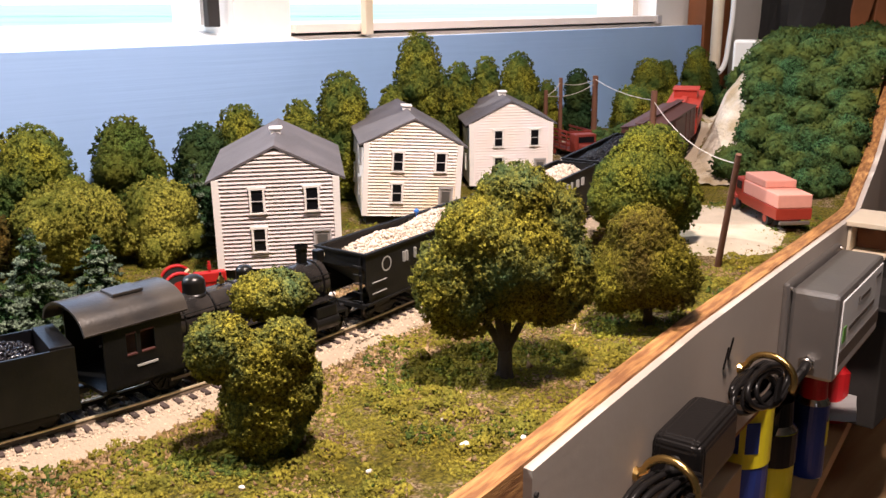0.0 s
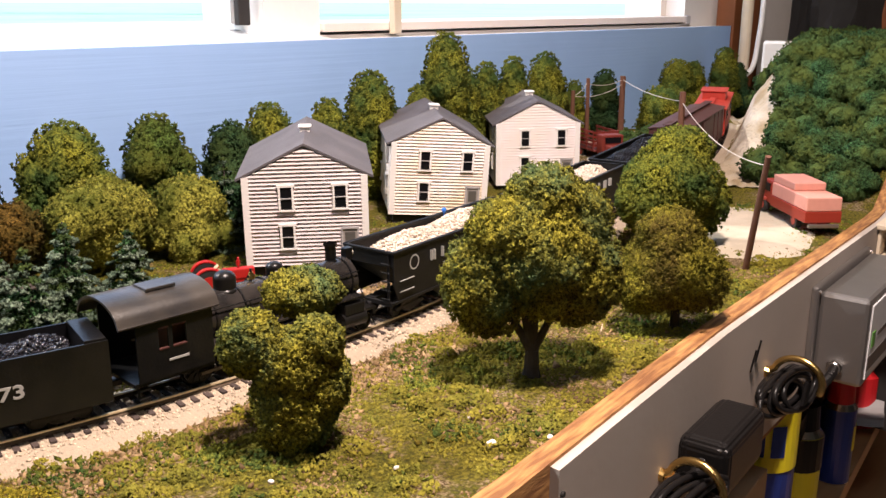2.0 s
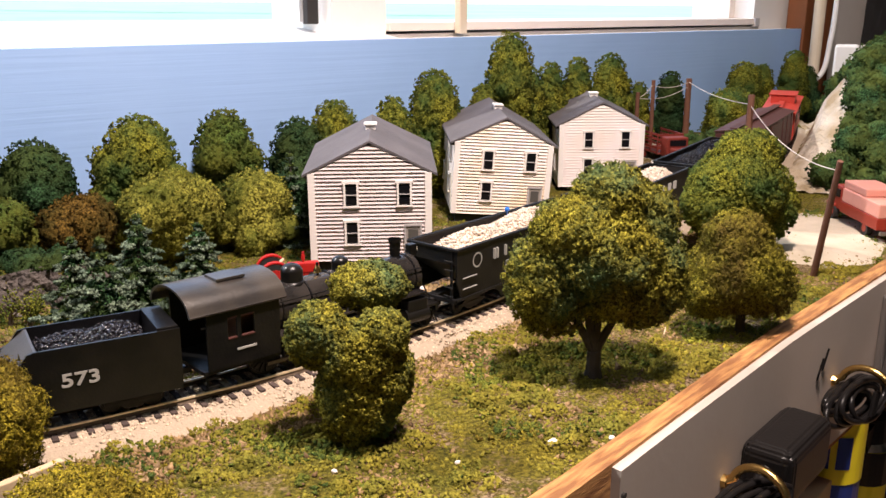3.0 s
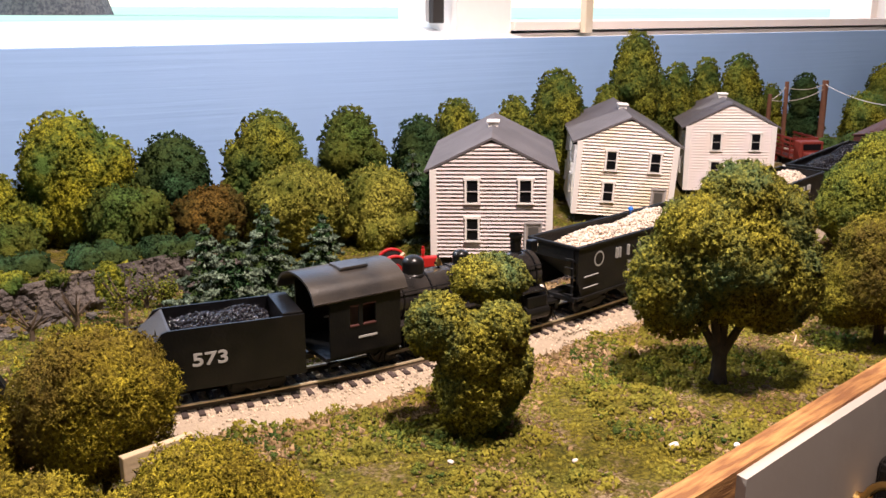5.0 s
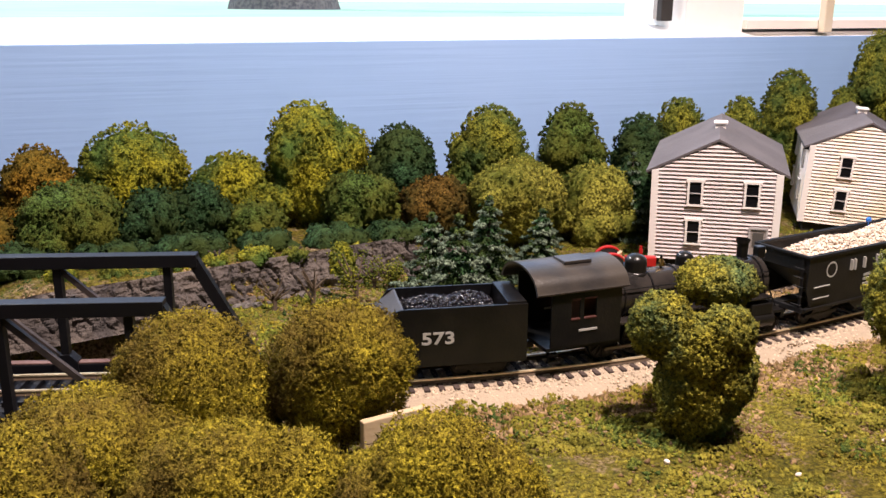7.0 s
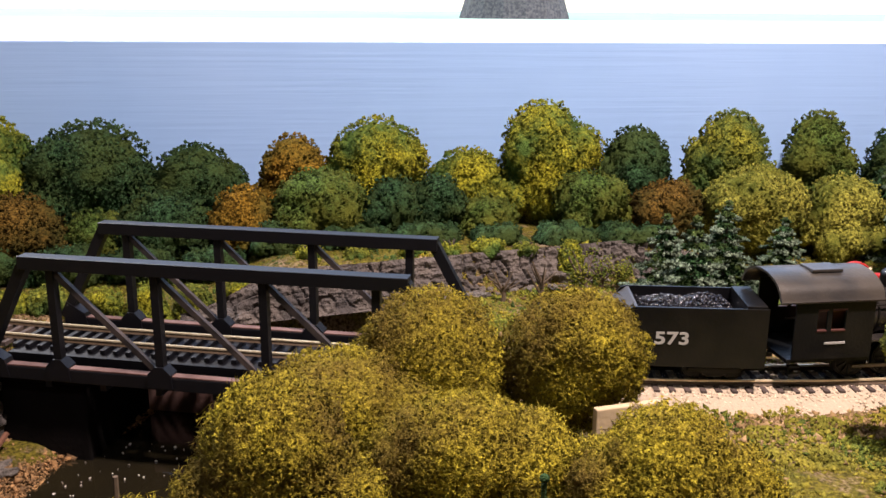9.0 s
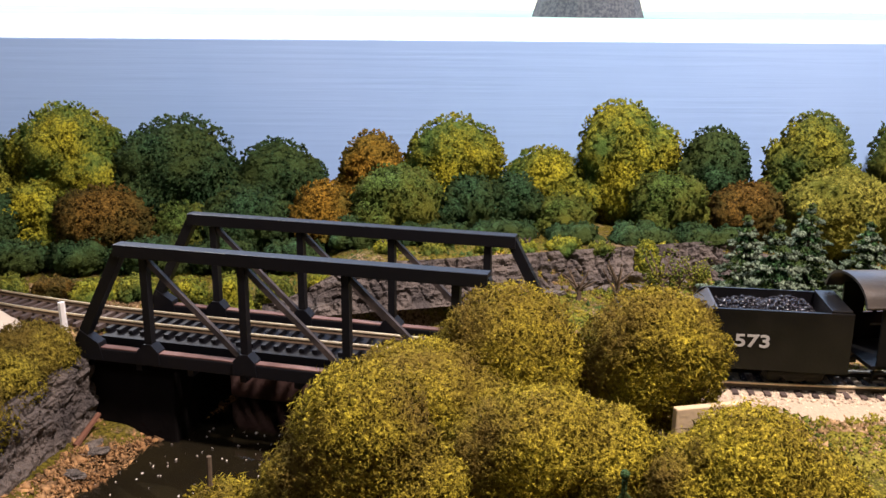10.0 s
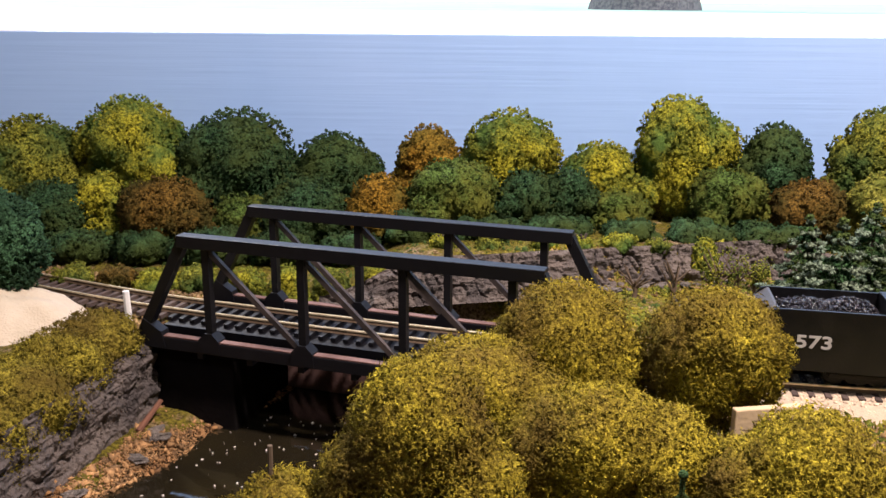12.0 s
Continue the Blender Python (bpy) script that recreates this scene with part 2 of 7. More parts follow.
def ground_material():
    """Turf: sawdust earth, yellow-green grass and darker weed in patches."""
    m = bpy.data.materials.new("turf")
    m.use_nodes = True
    n, l = m.node_tree.nodes, m.node_tree.links
    b = n["Principled BSDF"]
    b.inputs["Roughness"].default_value, b.inputs["Specular IOR Level"].default_value = 0.95, 0.15
    tc = n.new("ShaderNodeTexCoord")

    def noise_at(scale, detail=5, rough=0.6):
        t = n.new("ShaderNodeTexNoise")
        t.inputs["Scale"].default_value, t.inputs["Detail"].default_value, t.inputs["Roughness"].default_value = scale, detail, rough
        l.new(tc.outputs["Object"], t.inputs["Vector"])
        return t.outputs["Fac"]

    def mixed(fac, a, c, lo, hi):
        r = n.new("ShaderNodeMapRange")
        r.inputs["From Min"].default_value, r.inputs["From Max"].default_value = lo, hi
        l.new(fac, r.inputs["Value"])
        x = n.new("ShaderNodeMix")
        x.data_type = "RGBA"
        l.new(r.outputs["Result"], x.inputs[0])
        for k, v in ((6, a), (7, c)):
            if isinstance(v, tuple):
                x.inputs[k].default_value = (*v, 1)
            else:
                l.new(v, x.inputs[k])
        return x.outputs[2]

    grass = mixed(noise_at(520), (0.07, 0.06, 0.011), (0.265, 0.222, 0.03), 0.38, 0.62)
    earth = mixed(noise_at(600), (0.1, 0.06, 0.025), (0.45, 0.33, 0.2), 0.42, 0.58)
    weed = mixed(noise_at(500), (0.06, 0.058, 0.012), (0.19, 0.17, 0.022), 0.38, 0.62)
    col = mixed(noise_at(26, 6, 0.75), grass, earth, 0.51, 0.6)
    col = mixed(noise_at(17, 6, 0.75), col, weed, 0.53, 0.58)
    l.new(col, b.inputs["Base Color"])
    bp = n.new("ShaderNodeBump")
    bp.inputs["Strength"].default_value, bp.inputs["Distance"].default_value = 1.0, 0.004
    l.new(noise_at(500, 6, 0.7), bp.inputs["Height"]), l.new(bp.outputs["Normal"], b.inputs["Normal"])
    return m


M["label_white"] = mat("label_paper", (0.78, 0.79, 0.8), 0.5, 0, 0.04, 80, 0)
M["label_dark"] = mat("label_band", (0.1, 0.085, 0.08), 0.5, 0, 0.1, 80, 0)
M["leaf_mark"] = mat("label_green", (0.12, 0.35, 0.06), 0.5, 0, 0.1, 80, 0)
M["chrome"] = mat("chrome", (0.7, 0.68, 0.66), 0.2, 1.0, 0.05, 80, 0)
M["cream"] = mat("cream_board", (0.66, 0.56, 0.42), 0.7, 0, 0.06, 80, 0.1, 300)
M["card"] = mat("cardboard", (0.42, 0.29, 0.17), 0.85, 0, 0.1, 60, 0.1, 300)
M["cap_red"] = mat("red_cap", (0.55, 0.015, 0.02), 0.35, 0, 0.05, 80, 0)
M["paper"] = mat("paper_white", (0.32, 0.31, 0.31), 0.8, 0, 0.06, 80, 0.1, 100)
M["turf"] = ground_material()


# ---- building helpers ----
def mesh_of(name, verts, faces, material, smooth=False):
    me = bpy.data.meshes.new(name)
    me.from_pydata([tuple(v) for v in verts], [], [tuple(f) for f in faces])
    me.materials.append(material)
    if smooth:
        me.shade_smooth()
    me.update()
    return me


def thing(name, label, category, m=None, group="", kind=""):
    ob = new(name)
    ob.empty_display_size = 0.01
    if m is not None:
        ob.matrix_world = m
    return tagged(ob, label, category, group, kind)


def part(name, bm, material, parent=None, label="", smooth=False):
    """Links a bmesh (or a ready mesh) as one mesh object under a thing or a part."""
    if isinstance(bm, bpy.types.Mesh):
        me = bm
    else:
        me = bpy.data.meshes.new(name)
        bm.normal_update()
        bm.to_mesh(me)
        bm.free()
        me.materials.append(material)
        if smooth:
            me.shade_smooth()
    ob = new(name, me)
    if parent is not None:
        ob.parent = parent
    return tagged(ob, label)


def box(bm, x0, y0, z0, x1, y1, z1, bevel=0.0):
    r = bmesh.ops.create_cube(bm, size=1.0)
    vs = r["verts"]
    for v in vs:
        v.co = Vector((x0 + (v.co.x + 0.5) * (x1 - x0), y0 + (v.co.y + 0.5) * (y1 - y0), z0 + (v.co.z + 0.5) * (z1 - z0)))
    if bevel:
        es = list({e for v in vs for e in v.link_edges})
        bmesh.ops.bevel(bm, geom=es, offset=bevel, segments=2, affect="EDGES", profile=0.5)
    return bm


def rod(bm, a, b, r0, r1=None, seg=10, caps=True):
    a, b = Vector(a), Vector(b)
    d = b - a
    m = Matrix.Translation((a + b) / 2) @ d.to_track_quat("Z", "Y").to_matrix().to_4x4()
    bmesh.ops.create_cone(bm, cap_ends=caps, segments=seg, radius1=r0, radius2=r0 if r1 is None else r1, depth=d.length, matrix=m)
    return bm


def ball(bm, c, r, sub=2, scale=(1, 1, 1)):
    bmesh.ops.create_icosphere(bm, subdivisions=sub, radius=r, matrix=Matrix.Translation(c) @ Matrix.Diagonal((*scale, 1)))
    return bm


def beam(bm, a, b, w, h):
    """A bar of section w x h from a to b, its height upright."""
    a, b = Vector(a), Vector(b)
    d = b - a
    side = d.cross(Vector((0, 0, 1)))
    side = side.normalized() if side.length > 1e-6 else Vector((1, 0, 0))
    up = side.cross(d).normalized()
    vs = [bm.verts.new(p + side * (w / 2 * i) + up * (h / 2 * j)) for p in (a, b) for i, j in ((-1, -1), (1, -1), (1, 1), (-1, 1))]
    for f in ((0, 1, 2, 3), (7, 6, 5, 4), (0, 4, 5, 1), (1, 5, 6, 2), (2, 6, 7, 3), (3, 7, 4, 0)):
        bm.faces.new([vs[k] for k in f])
    bmesh.ops.recalc_face_normals(bm, faces=bm.faces[:])
    return bm


def prism(bm, outline, y0, y1, axis="y"):
    """An outline in x and z pulled along y (or, with axis x, an outline in y and z pulled along x)."""
    def at(p, q):
        return (p[0], q, p[1]) if axis == "y" else (q, p[0], p[1])
    a = [bm.verts.new(at(p, y0)) for p in outline]
    b = [bm.verts.new(at(p, y1)) for p in outline]
    n = len(outline)
    bm.faces.new(a), bm.faces.new(b[::-1])
    for k in range(n):
        bm.faces.new((a[k], b[k], b[(k + 1) % n], a[(k + 1) % n]))
    bmesh.ops.recalc_face_normals(bm, faces=bm.faces[:])
    return bm


def rolled(bm):
    """Smooth shading along x for rolled sheet metal, flat at its ends."""
    bm.normal_update()
    for f in bm.faces:
        f.smooth = abs(f.normal.x) < 0.4
    for e in bm.edges:
        e.smooth = e.calc_face_angle(0) < 0.6
    return bm


def wire_curve(name, pts, r, material, parent=None):
    cu = bpy.data.curves.new(name, "CURVE")
    cu.dimensions, cu.bevel_depth, cu.bevel_resolution = "3D", r, 2
    sp = cu.splines.new("POLY")
    sp.points.add(len(pts) - 1)
    for p, q in zip(sp.points, pts):
        p.co = (*q, 1)
    cu.materials.append(material)
    ob = new(name, cu)
    ob.parent = parent
    return ob


def spline(pts, n=12):
    """Catmull-Rom through points of any size."""
    P = [np.array(p, float) for p in pts]
    P = [2 * P[0] - P[1]] + P + [2 * P[-1] - P[-2]]
    out = []
    for k in range(1, len(P) - 2):
        for i in range(n):
            u = i / n
            a, b, c, d = P[k - 1], P[k], P[k + 1], P[k + 2]
            out.append(0.5 * (2 * b + (c - a) * u + (2 * a - 5 * b + 4 * c - d) * u * u + (3 * b - a - 3 * c + d) * u ** 3))
    out.append(P[-2])
    return np.array(out)


# low clump of foam: a small icosahedron
ICO_V = np.array([(0, 0, 1)] + [(0.894 * math.cos(a), 0.894 * math.sin(a), 0.447) for a in [k * 2 * math.pi / 5 for k in range(5)]]
                 + [(0.894 * math.cos(a), 0.894 * math.sin(a), -0.447) for a in [(k + 0.5) * 2 * math.pi / 5 for k in range(5)]] + [(0, 0, -1)])
ICO_F = np.array([(0, 1 + k, 1 + (k + 1) % 5) for k in range(5)] + [(1 + k, 6 + k, 1 + (k + 1) % 5) for k in range(5)]
                 + [(1 + (k + 1) % 5, 6 + k, 6 + (k + 1) % 5) for k in range(5)] + [(6 + k, 11, 6 + (k + 1) % 5) for k in range(5)])
LEAF_V = np.array([(1, 0, 0.35), (0, 0.8, -0.25), (-1, 0.1, 0.3), (0, -0.8, -0.2)], float)
LEAF_F = np.array([(0, 1, 3), (1, 2, 3)])
TET_V = np.array([(1, 1, 1), (1, -1, -1), (-1, 1, -1), (-1, -1, 1)], float) * 0.75
TET_F = np.array([(0, 1, 2), (0, 3, 1), (0, 2, 3), (1, 3, 2)])
OCT_V = np.array([(1, 0, 0), (-1, 0, 0), (0, 1, 0), (0, -1, 0), (0, 0, 1), (0, 0, -1)], float)
OCT_F = np.array([(0, 2, 4), (2, 1, 4), (1, 3, 4), (3, 0, 4), (2, 0, 5), (1, 2, 5), (3, 1, 5), (0, 3, 5)])


def scatter(name, centres, sizes, material, rng, kind="ico", squash=0.8, jitter=0.35, outward=None):
    """One mesh of many small uneven lumps."""
    V, F = {"ico": (ICO_V, ICO_F), "oct": (OCT_V, OCT_F), "tet": (TET_V, TET_F), "hair": (LEAF_V * np.array([1.7, 0.2, 0.3]), LEAF_F), "leaf": (LEAF_V, LEAF_F)}[kind]
    n = len(centres)
    ax = rng.normal(size=(n, 4))
    ax /= np.linalg.norm(ax, axis=1)[:, None]
    w, x, y, z = ax.T
    Rm = np.stack([1 - 2 * (y * y + z * z), 2 * (x * y - z * w), 2 * (x * z + y * w), 2 * (x * y + z * w), 1 - 2 * (x * x + z * z), 2 * (y * z - x * w),
                   2 * (x * z - y * w), 2 * (y * z + x * w), 1 - 2 * (x * x + y * y)], 1).reshape(n, 3, 3)
    base = V[None] * (1 + jitter * rng.uniform(-1, 1, (n, len(V), 1)))
    base[:, :, 2] *= squash
    pts = np.einsum("nij,nvj->nvi", Rm, base) * np.asarray(sizes)[:, None, None] + np.asarray(centres)[:, None, :]
    if outward is not None and len(V) == 4 and len(F) == 2:
        # lay the flakes mostly along the surface that they cover
        o3 = np.asarray(outward)[:, None, :]
        rel = pts - np.asarray(centres)[:, None, :]
        pts = pts - 0.3 * (rel * o3).sum(2)[:, :, None] * o3
        g = np.cross(pts[:, 1] - pts[:, 0], pts[:, 3] - pts[:, 0])
        turn = (g * np.asarray(outward)).sum(1) < 0
        pts[turn] = pts[turn][:, [0, 3, 2, 1]]
    faces = (F[None] + (np.arange(n) * len(V))[:, None, None]).reshape(-1, 3)
    me = bpy.data.meshes.new(name)
    me.vertices.add(n * len(V))
    me.vertices.foreach_set("co", pts.reshape(-1).astype(np.float32))
    me.loops.add(len(faces) * 3)
    me.loops.foreach_set("vertex_index", faces.reshape(-1).astype(np.int32))
    me.polygons.add(len(faces))
    me.polygons.foreach_set("loop_start", np.arange(0, len(faces) * 3, 3, dtype=np.int32))
    me.materials.append(material)
    me.update(calc_edges=True)
    me.validate()
    if outward is not None:
        own = pts - np.asarray(centres)[:, None, :]
        own /= np.linalg.norm(own, axis=2)[:, :, None] + 1e-12
        nv = 0.8 * np.asarray(outward)[:, None, :] + 0.45 * own
        nv /= np.linalg.norm(nv, axis=2)[:, :, None] + 1e-12
        me.shade_smooth()
        me.normals_split_custom_set_from_vertices([tuple(v) for v in nv.reshape(-1, 3)])
    return me


def crown_points(lobes, n, rng, fuzz=0.04, tuft=0.0):
    """Places on the outside of a heap of ellipsoids (centre and half-axes)."""
    c = np.array([l[:3] for l in lobes])
    r = np.array([l[3:6] for l in lobes])
    area = (r[:, 0] * r[:, 2]) ** 1.0
    k = rng.choice(len(lobes), size=n * 2, p=area / area.sum())
    d = rng.normal(size=(n * 2, 3))
    d /= np.linalg.norm(d, axis=1)[:, None]
    lump = 1 + 0.11 * np.sin(d[:, 0] * 6 + k) * np.sin(d[:, 1] * 5 + 2 * k) * np.sin(d[:, 2] * 7 + 3 * k) + 0.06 * np.sin(d[:, 0] * 15 + 5 * k) * np.sin(d[:, 1] * 14 + k) * np.sin(d[:, 2] * 17 + 2 * k) + rng.normal(size=n * 2) * fuzz
    p = c[k] + d * r[k] * lump[:, None]
    keep = np.ones(len(p), bool)
    for j in range(len(lobes)):
        q = ((p - c[j]) / r[j])
        keep &= (k == j) | ((q * q).sum(1) > 0.8)
    out = d / r[k]
    out /= np.linalg.norm(out, axis=1)[:, None]
    p, out = p[keep][:n], out[keep][:n]
    if not tuft:
        return p, out
    # gather the foam into tufts: proud in their middle, with recesses between
    tree = kdtree.KDTree(max(1, len(p) // 6))
    for i in range(max(1, len(p) // 6)):
        tree.insert(p[i], i)
    tree.balance()
    near = [tree.find(q) for q in p]
    c = np.array([v[0] for v in near])
    g = np.minimum(np.array([v[2] for v in near]) / tuft, 1.4)
    off = (p - c) / tuft
    p = p + out * (0.35 * tuft - 0.75 * tuft * g * g)[:, None]
    out = 0.75 * out + 0.7 * off
    out /= np.linalg.norm(out, axis=1)[:, None]
    return p, out


def brushed_paint(m):
    """Long level brush strokes in the painted sky."""
    n, l = m.node_tree.nodes, m.node_tree.links
    tc, mp, ns, bp = n.new("ShaderNodeTexCoord"), n.new("ShaderNodeMapping"), n.new("ShaderNodeTexNoise"), n.new("ShaderNodeBump")
    mp.inputs["Scale"].default_value = (6, 6, 260)
    ns.inputs["Scale"].default_value, ns.inputs["Detail"].default_value = 1.0, 4
    bp.inputs["Strength"].default_value, bp.inputs["Distance"].default_value = 0.2, 0.0014
    l.new(tc.outputs["Object"], mp.inputs["Vector"]), l.new(mp.outputs["Vector"], ns.inputs["Vector"])
    l.new(ns.outputs["Fac"], bp.inputs["Height"]), l.new(bp.outputs["Normal"], n["Principled BSDF"].inputs["Normal"])


brushed_paint(M["sky_blue"])


def long_grain(m, scale, heading=0.0):
    """Draws the grain of a wooden material out along the board."""
    n, l = m.node_tree.nodes, m.node_tree.links
    mp = n.new("ShaderNodeMapping")
    mp.vector_type = "TEXTURE"
    mp.inputs["Scale"].default_value = [1 / k for k in scale]
    mp.inputs["Rotation"].default_value = (0, 0, radians(heading))
    src = next(k for k in n if k.type == "TEX_COORD")
    for k in [k for k in n if k.type == "TEX_NOISE"]:
        l.new(mp.outputs["Vector"], k.inputs["Vector"])
    l.new(src.outputs["Object"], mp.inputs["Vector"])


long_grain(M["plywood"], (0.5, 4.0, 4.0), 7.5)
long_grain(M["wood"], (0.3, 3.0, 3.0))


# ---- ground, stream and bench ----
TRACK = spline([(-0.75, 0.61), (-0.6, 0.6), (-0.45, 0.553), (-0.305, 0.497), (-0.213, 0.457), (-0.121, 0.426), (-0.029, 0.398), (0.063, 0.3675), (0.136, 0.3535), (0.21, 0.3478),
                (0.284, 0.3525), (0.357, 0.361), (0.47, 0.382), (0.6, 0.413), (0.72, 0.437), (0.83, 0.458), (0.94, 0.5), (1.04, 0.55), (1.12, 0.61), (1.18, 0.7)], 16)
SEG = np.r_[0, np.cumsum(np.hypot(*np.diff(TRACK, axis=0).T))]


def grade(x):
    """The height of the roadbed's top along the track."""
    return 0.004 + 0.03 * min(1, max(0, (x - 0.55) / 0.5)) ** 1.3


def along(s):
    """Place and heading on the track at s metres from its left end."""
    x, y = np.interp(s, SEG, TRACK[:, 0]), np.interp(s, SEG, TRACK[:, 1])
    x2, y2 = np.interp(s + 0.004, SEG, TRACK[:, 0]), np.interp(s + 0.004, SEG, TRACK[:, 1])
    return x, y, math.atan2(y2 - y, x2 - x)


def s_of(x):
    return float(np.interp(x, TRACK[:, 0], SEG))


def sstep(a, b, v):
    u = min(1, max(0, (v - a) / (b - a)))
    return u * u * (3 - 2 * u)


def track_distance(x, y):
    return float(np.min(np.hypot(TRACK[::3, 0] - x, TRACK[::3, 1] - y)))


def rock_line(x):
    """Where the rocky cutting beyond the track stands."""
    return max(0.5 + 0.22 * x, 0.42 - 0.335 * (x + 0.1) + 0.04)


def shore(y):
    """The left bank's brink and the water's edge at its foot."""
    return -0.2 + 0.25 * (y - 0.388), max(-0.188 + 0.53 * (y - 0.3626), -0.191 + 0.25 * (y - 0.388))


def height(x, y):
    """The ground's height on the plan."""
    h = 0.0012 * noise.noise((x * 60, y * 60, 0)) + 0.002 * noise.noise((x * 14, y * 14, 3))
    # the stream between its banks
    lb, edge = shore(y)
    rb = 0.005 + 0.25 * (y - 0.4)
    wob = 0.008 * noise.noise((x * 25, y * 25, 7))
    cut = (0.58 * sstep(lb - 0.012, lb - 0.003, x) + 0.42 * sstep(edge - 0.02 + wob, edge + 0.03 + wob, x)) * (1 - sstep(rb - 0.04 + wob, rb + wob, x))
    if y > 0.47:
        cut *= 1 - sstep(0.47, 0.52, y)
    h -= 0.062 * cut
    # the hill beyond the road
    d = sstep(0.8, 0.98, x) * (1 - sstep(0.42, 0.53, y + 0.3 * max(0, 0.95 - x) - 0.33 * max(0, x - 0.98)))
    h += 0.115 * d
    # the raised yard beyond the houses
    h += 0.014 * sstep(0.72, 0.8, x) * sstep(0.525, 0.56, y)
    # the roadbed and the far bank
    t = track_distance(x, y)
    g = grade(x) - 0.004
    w = 1 - sstep(0.018, 0.045, t)
    if cut < 0.3:
        h = h * (1 - w) + (g + 0.001) * w
    wall = rock_line(x)
    h += 0.019 * sstep(wall, wall + 0.012, y) * (1 - sstep(0.15, 0.24, x)) * sstep(-0.12, -0.06, x)
    return h


def front(x):
    """The layout's front edge on the plan."""
    return float(np.interp(x, [-1.2, 0.0, 0.22, 0.302, 0.435, 0.76, 0.9, 1.067, 1.4], [0.16, 0.175, 0.1965, 0.2087, 0.2273, 0.262, 0.285, 0.3185, 0.37]))


def ground():
    xs, n = np.r_[np.linspace(-0.8, -0.3, 50), np.linspace(-0.296, 0.5, 260), np.linspace(0.505, 1.45, 150)], 150
    verts, faces = [], []
    for x in xs:
        y0 = front(x)
        for j in range(n):
            y = y0 + (BACK_Y - 0.001 - y0) * j / (n - 1)
            verts.append((x, y, height(x, y)))
    for i in range(len(xs) - 1):
        for j in range(n - 1):
            a = i * n + j
            faces.append((a, a + n, a + n + 1, a + 1))
    ob = part("ground", mesh_of("ground", verts, faces, M["turf"], True), None)
    return tagged(ob, "scenery turf of green and yellow ground foam over brown earth", "ground", kind="structure")


ground()
bm = bmesh.new()
box(bm, -0.4, 0.15, -0.075, 0.1, 0.6, -0.043)
tagged(part("water", bm, M["water"]), "dark brown glossy still stream water with pale flecks", "water", kind="structure")

# painted backdrop and the wall with its windows
bm = bmesh.new()
box(bm, -1.3, BACK_Y, -0.08, 1.27, BACK_Y + 0.008, BACK_TOP)
tagged(part("backdrop", bm, M["sky_blue"]), "hardboard backdrop painted plain sky blue with brush strokes", "backdrop", kind="structure")


def bench():
    ob = thing("fascia", "layout fascia of plywood faced with smooth beige board", "fascia", kind="structure")
    xs = np.linspace(-0.8, 1.4, 110)

    def strip(o0, o1, top, low, name, material, x_from=-2):
        vs, fs = [], []
        for x in xs[xs > x_from]:
            y = front(x)
            up = 0.1 * sstep(0.78, 1.0, x) + (0.006 * noise.noise((x * 20, 1, 5)) if x > 0.78 else 0)
            vs += [(x, y + o0, top + up), (x, y + o1, top + up), (x, y + o1, low), (x, y + o0, low)]
        for i in range(len(vs) // 4 - 1):
            for k in range(4):
                fs.append((4 * i + k, 4 * i + (k + 1) % 4, 4 * i + 4 + (k + 1) % 4, 4 * i + 4 + k))
        fs += [(0, 1, 2, 3), tuple(range(len(vs) - 4, len(vs)))[::-1]]
        part(name, mesh_of(name, vs, fs, material), None, ob)
    strip(-0.010, 0.0, 0.004, -0.1, "plywood_edge", M["plywood"])
    strip(-0.0145, -0.0101, 0.0025, -0.09, "face_board", M["beige"], 0.235)
    return ob


bench()


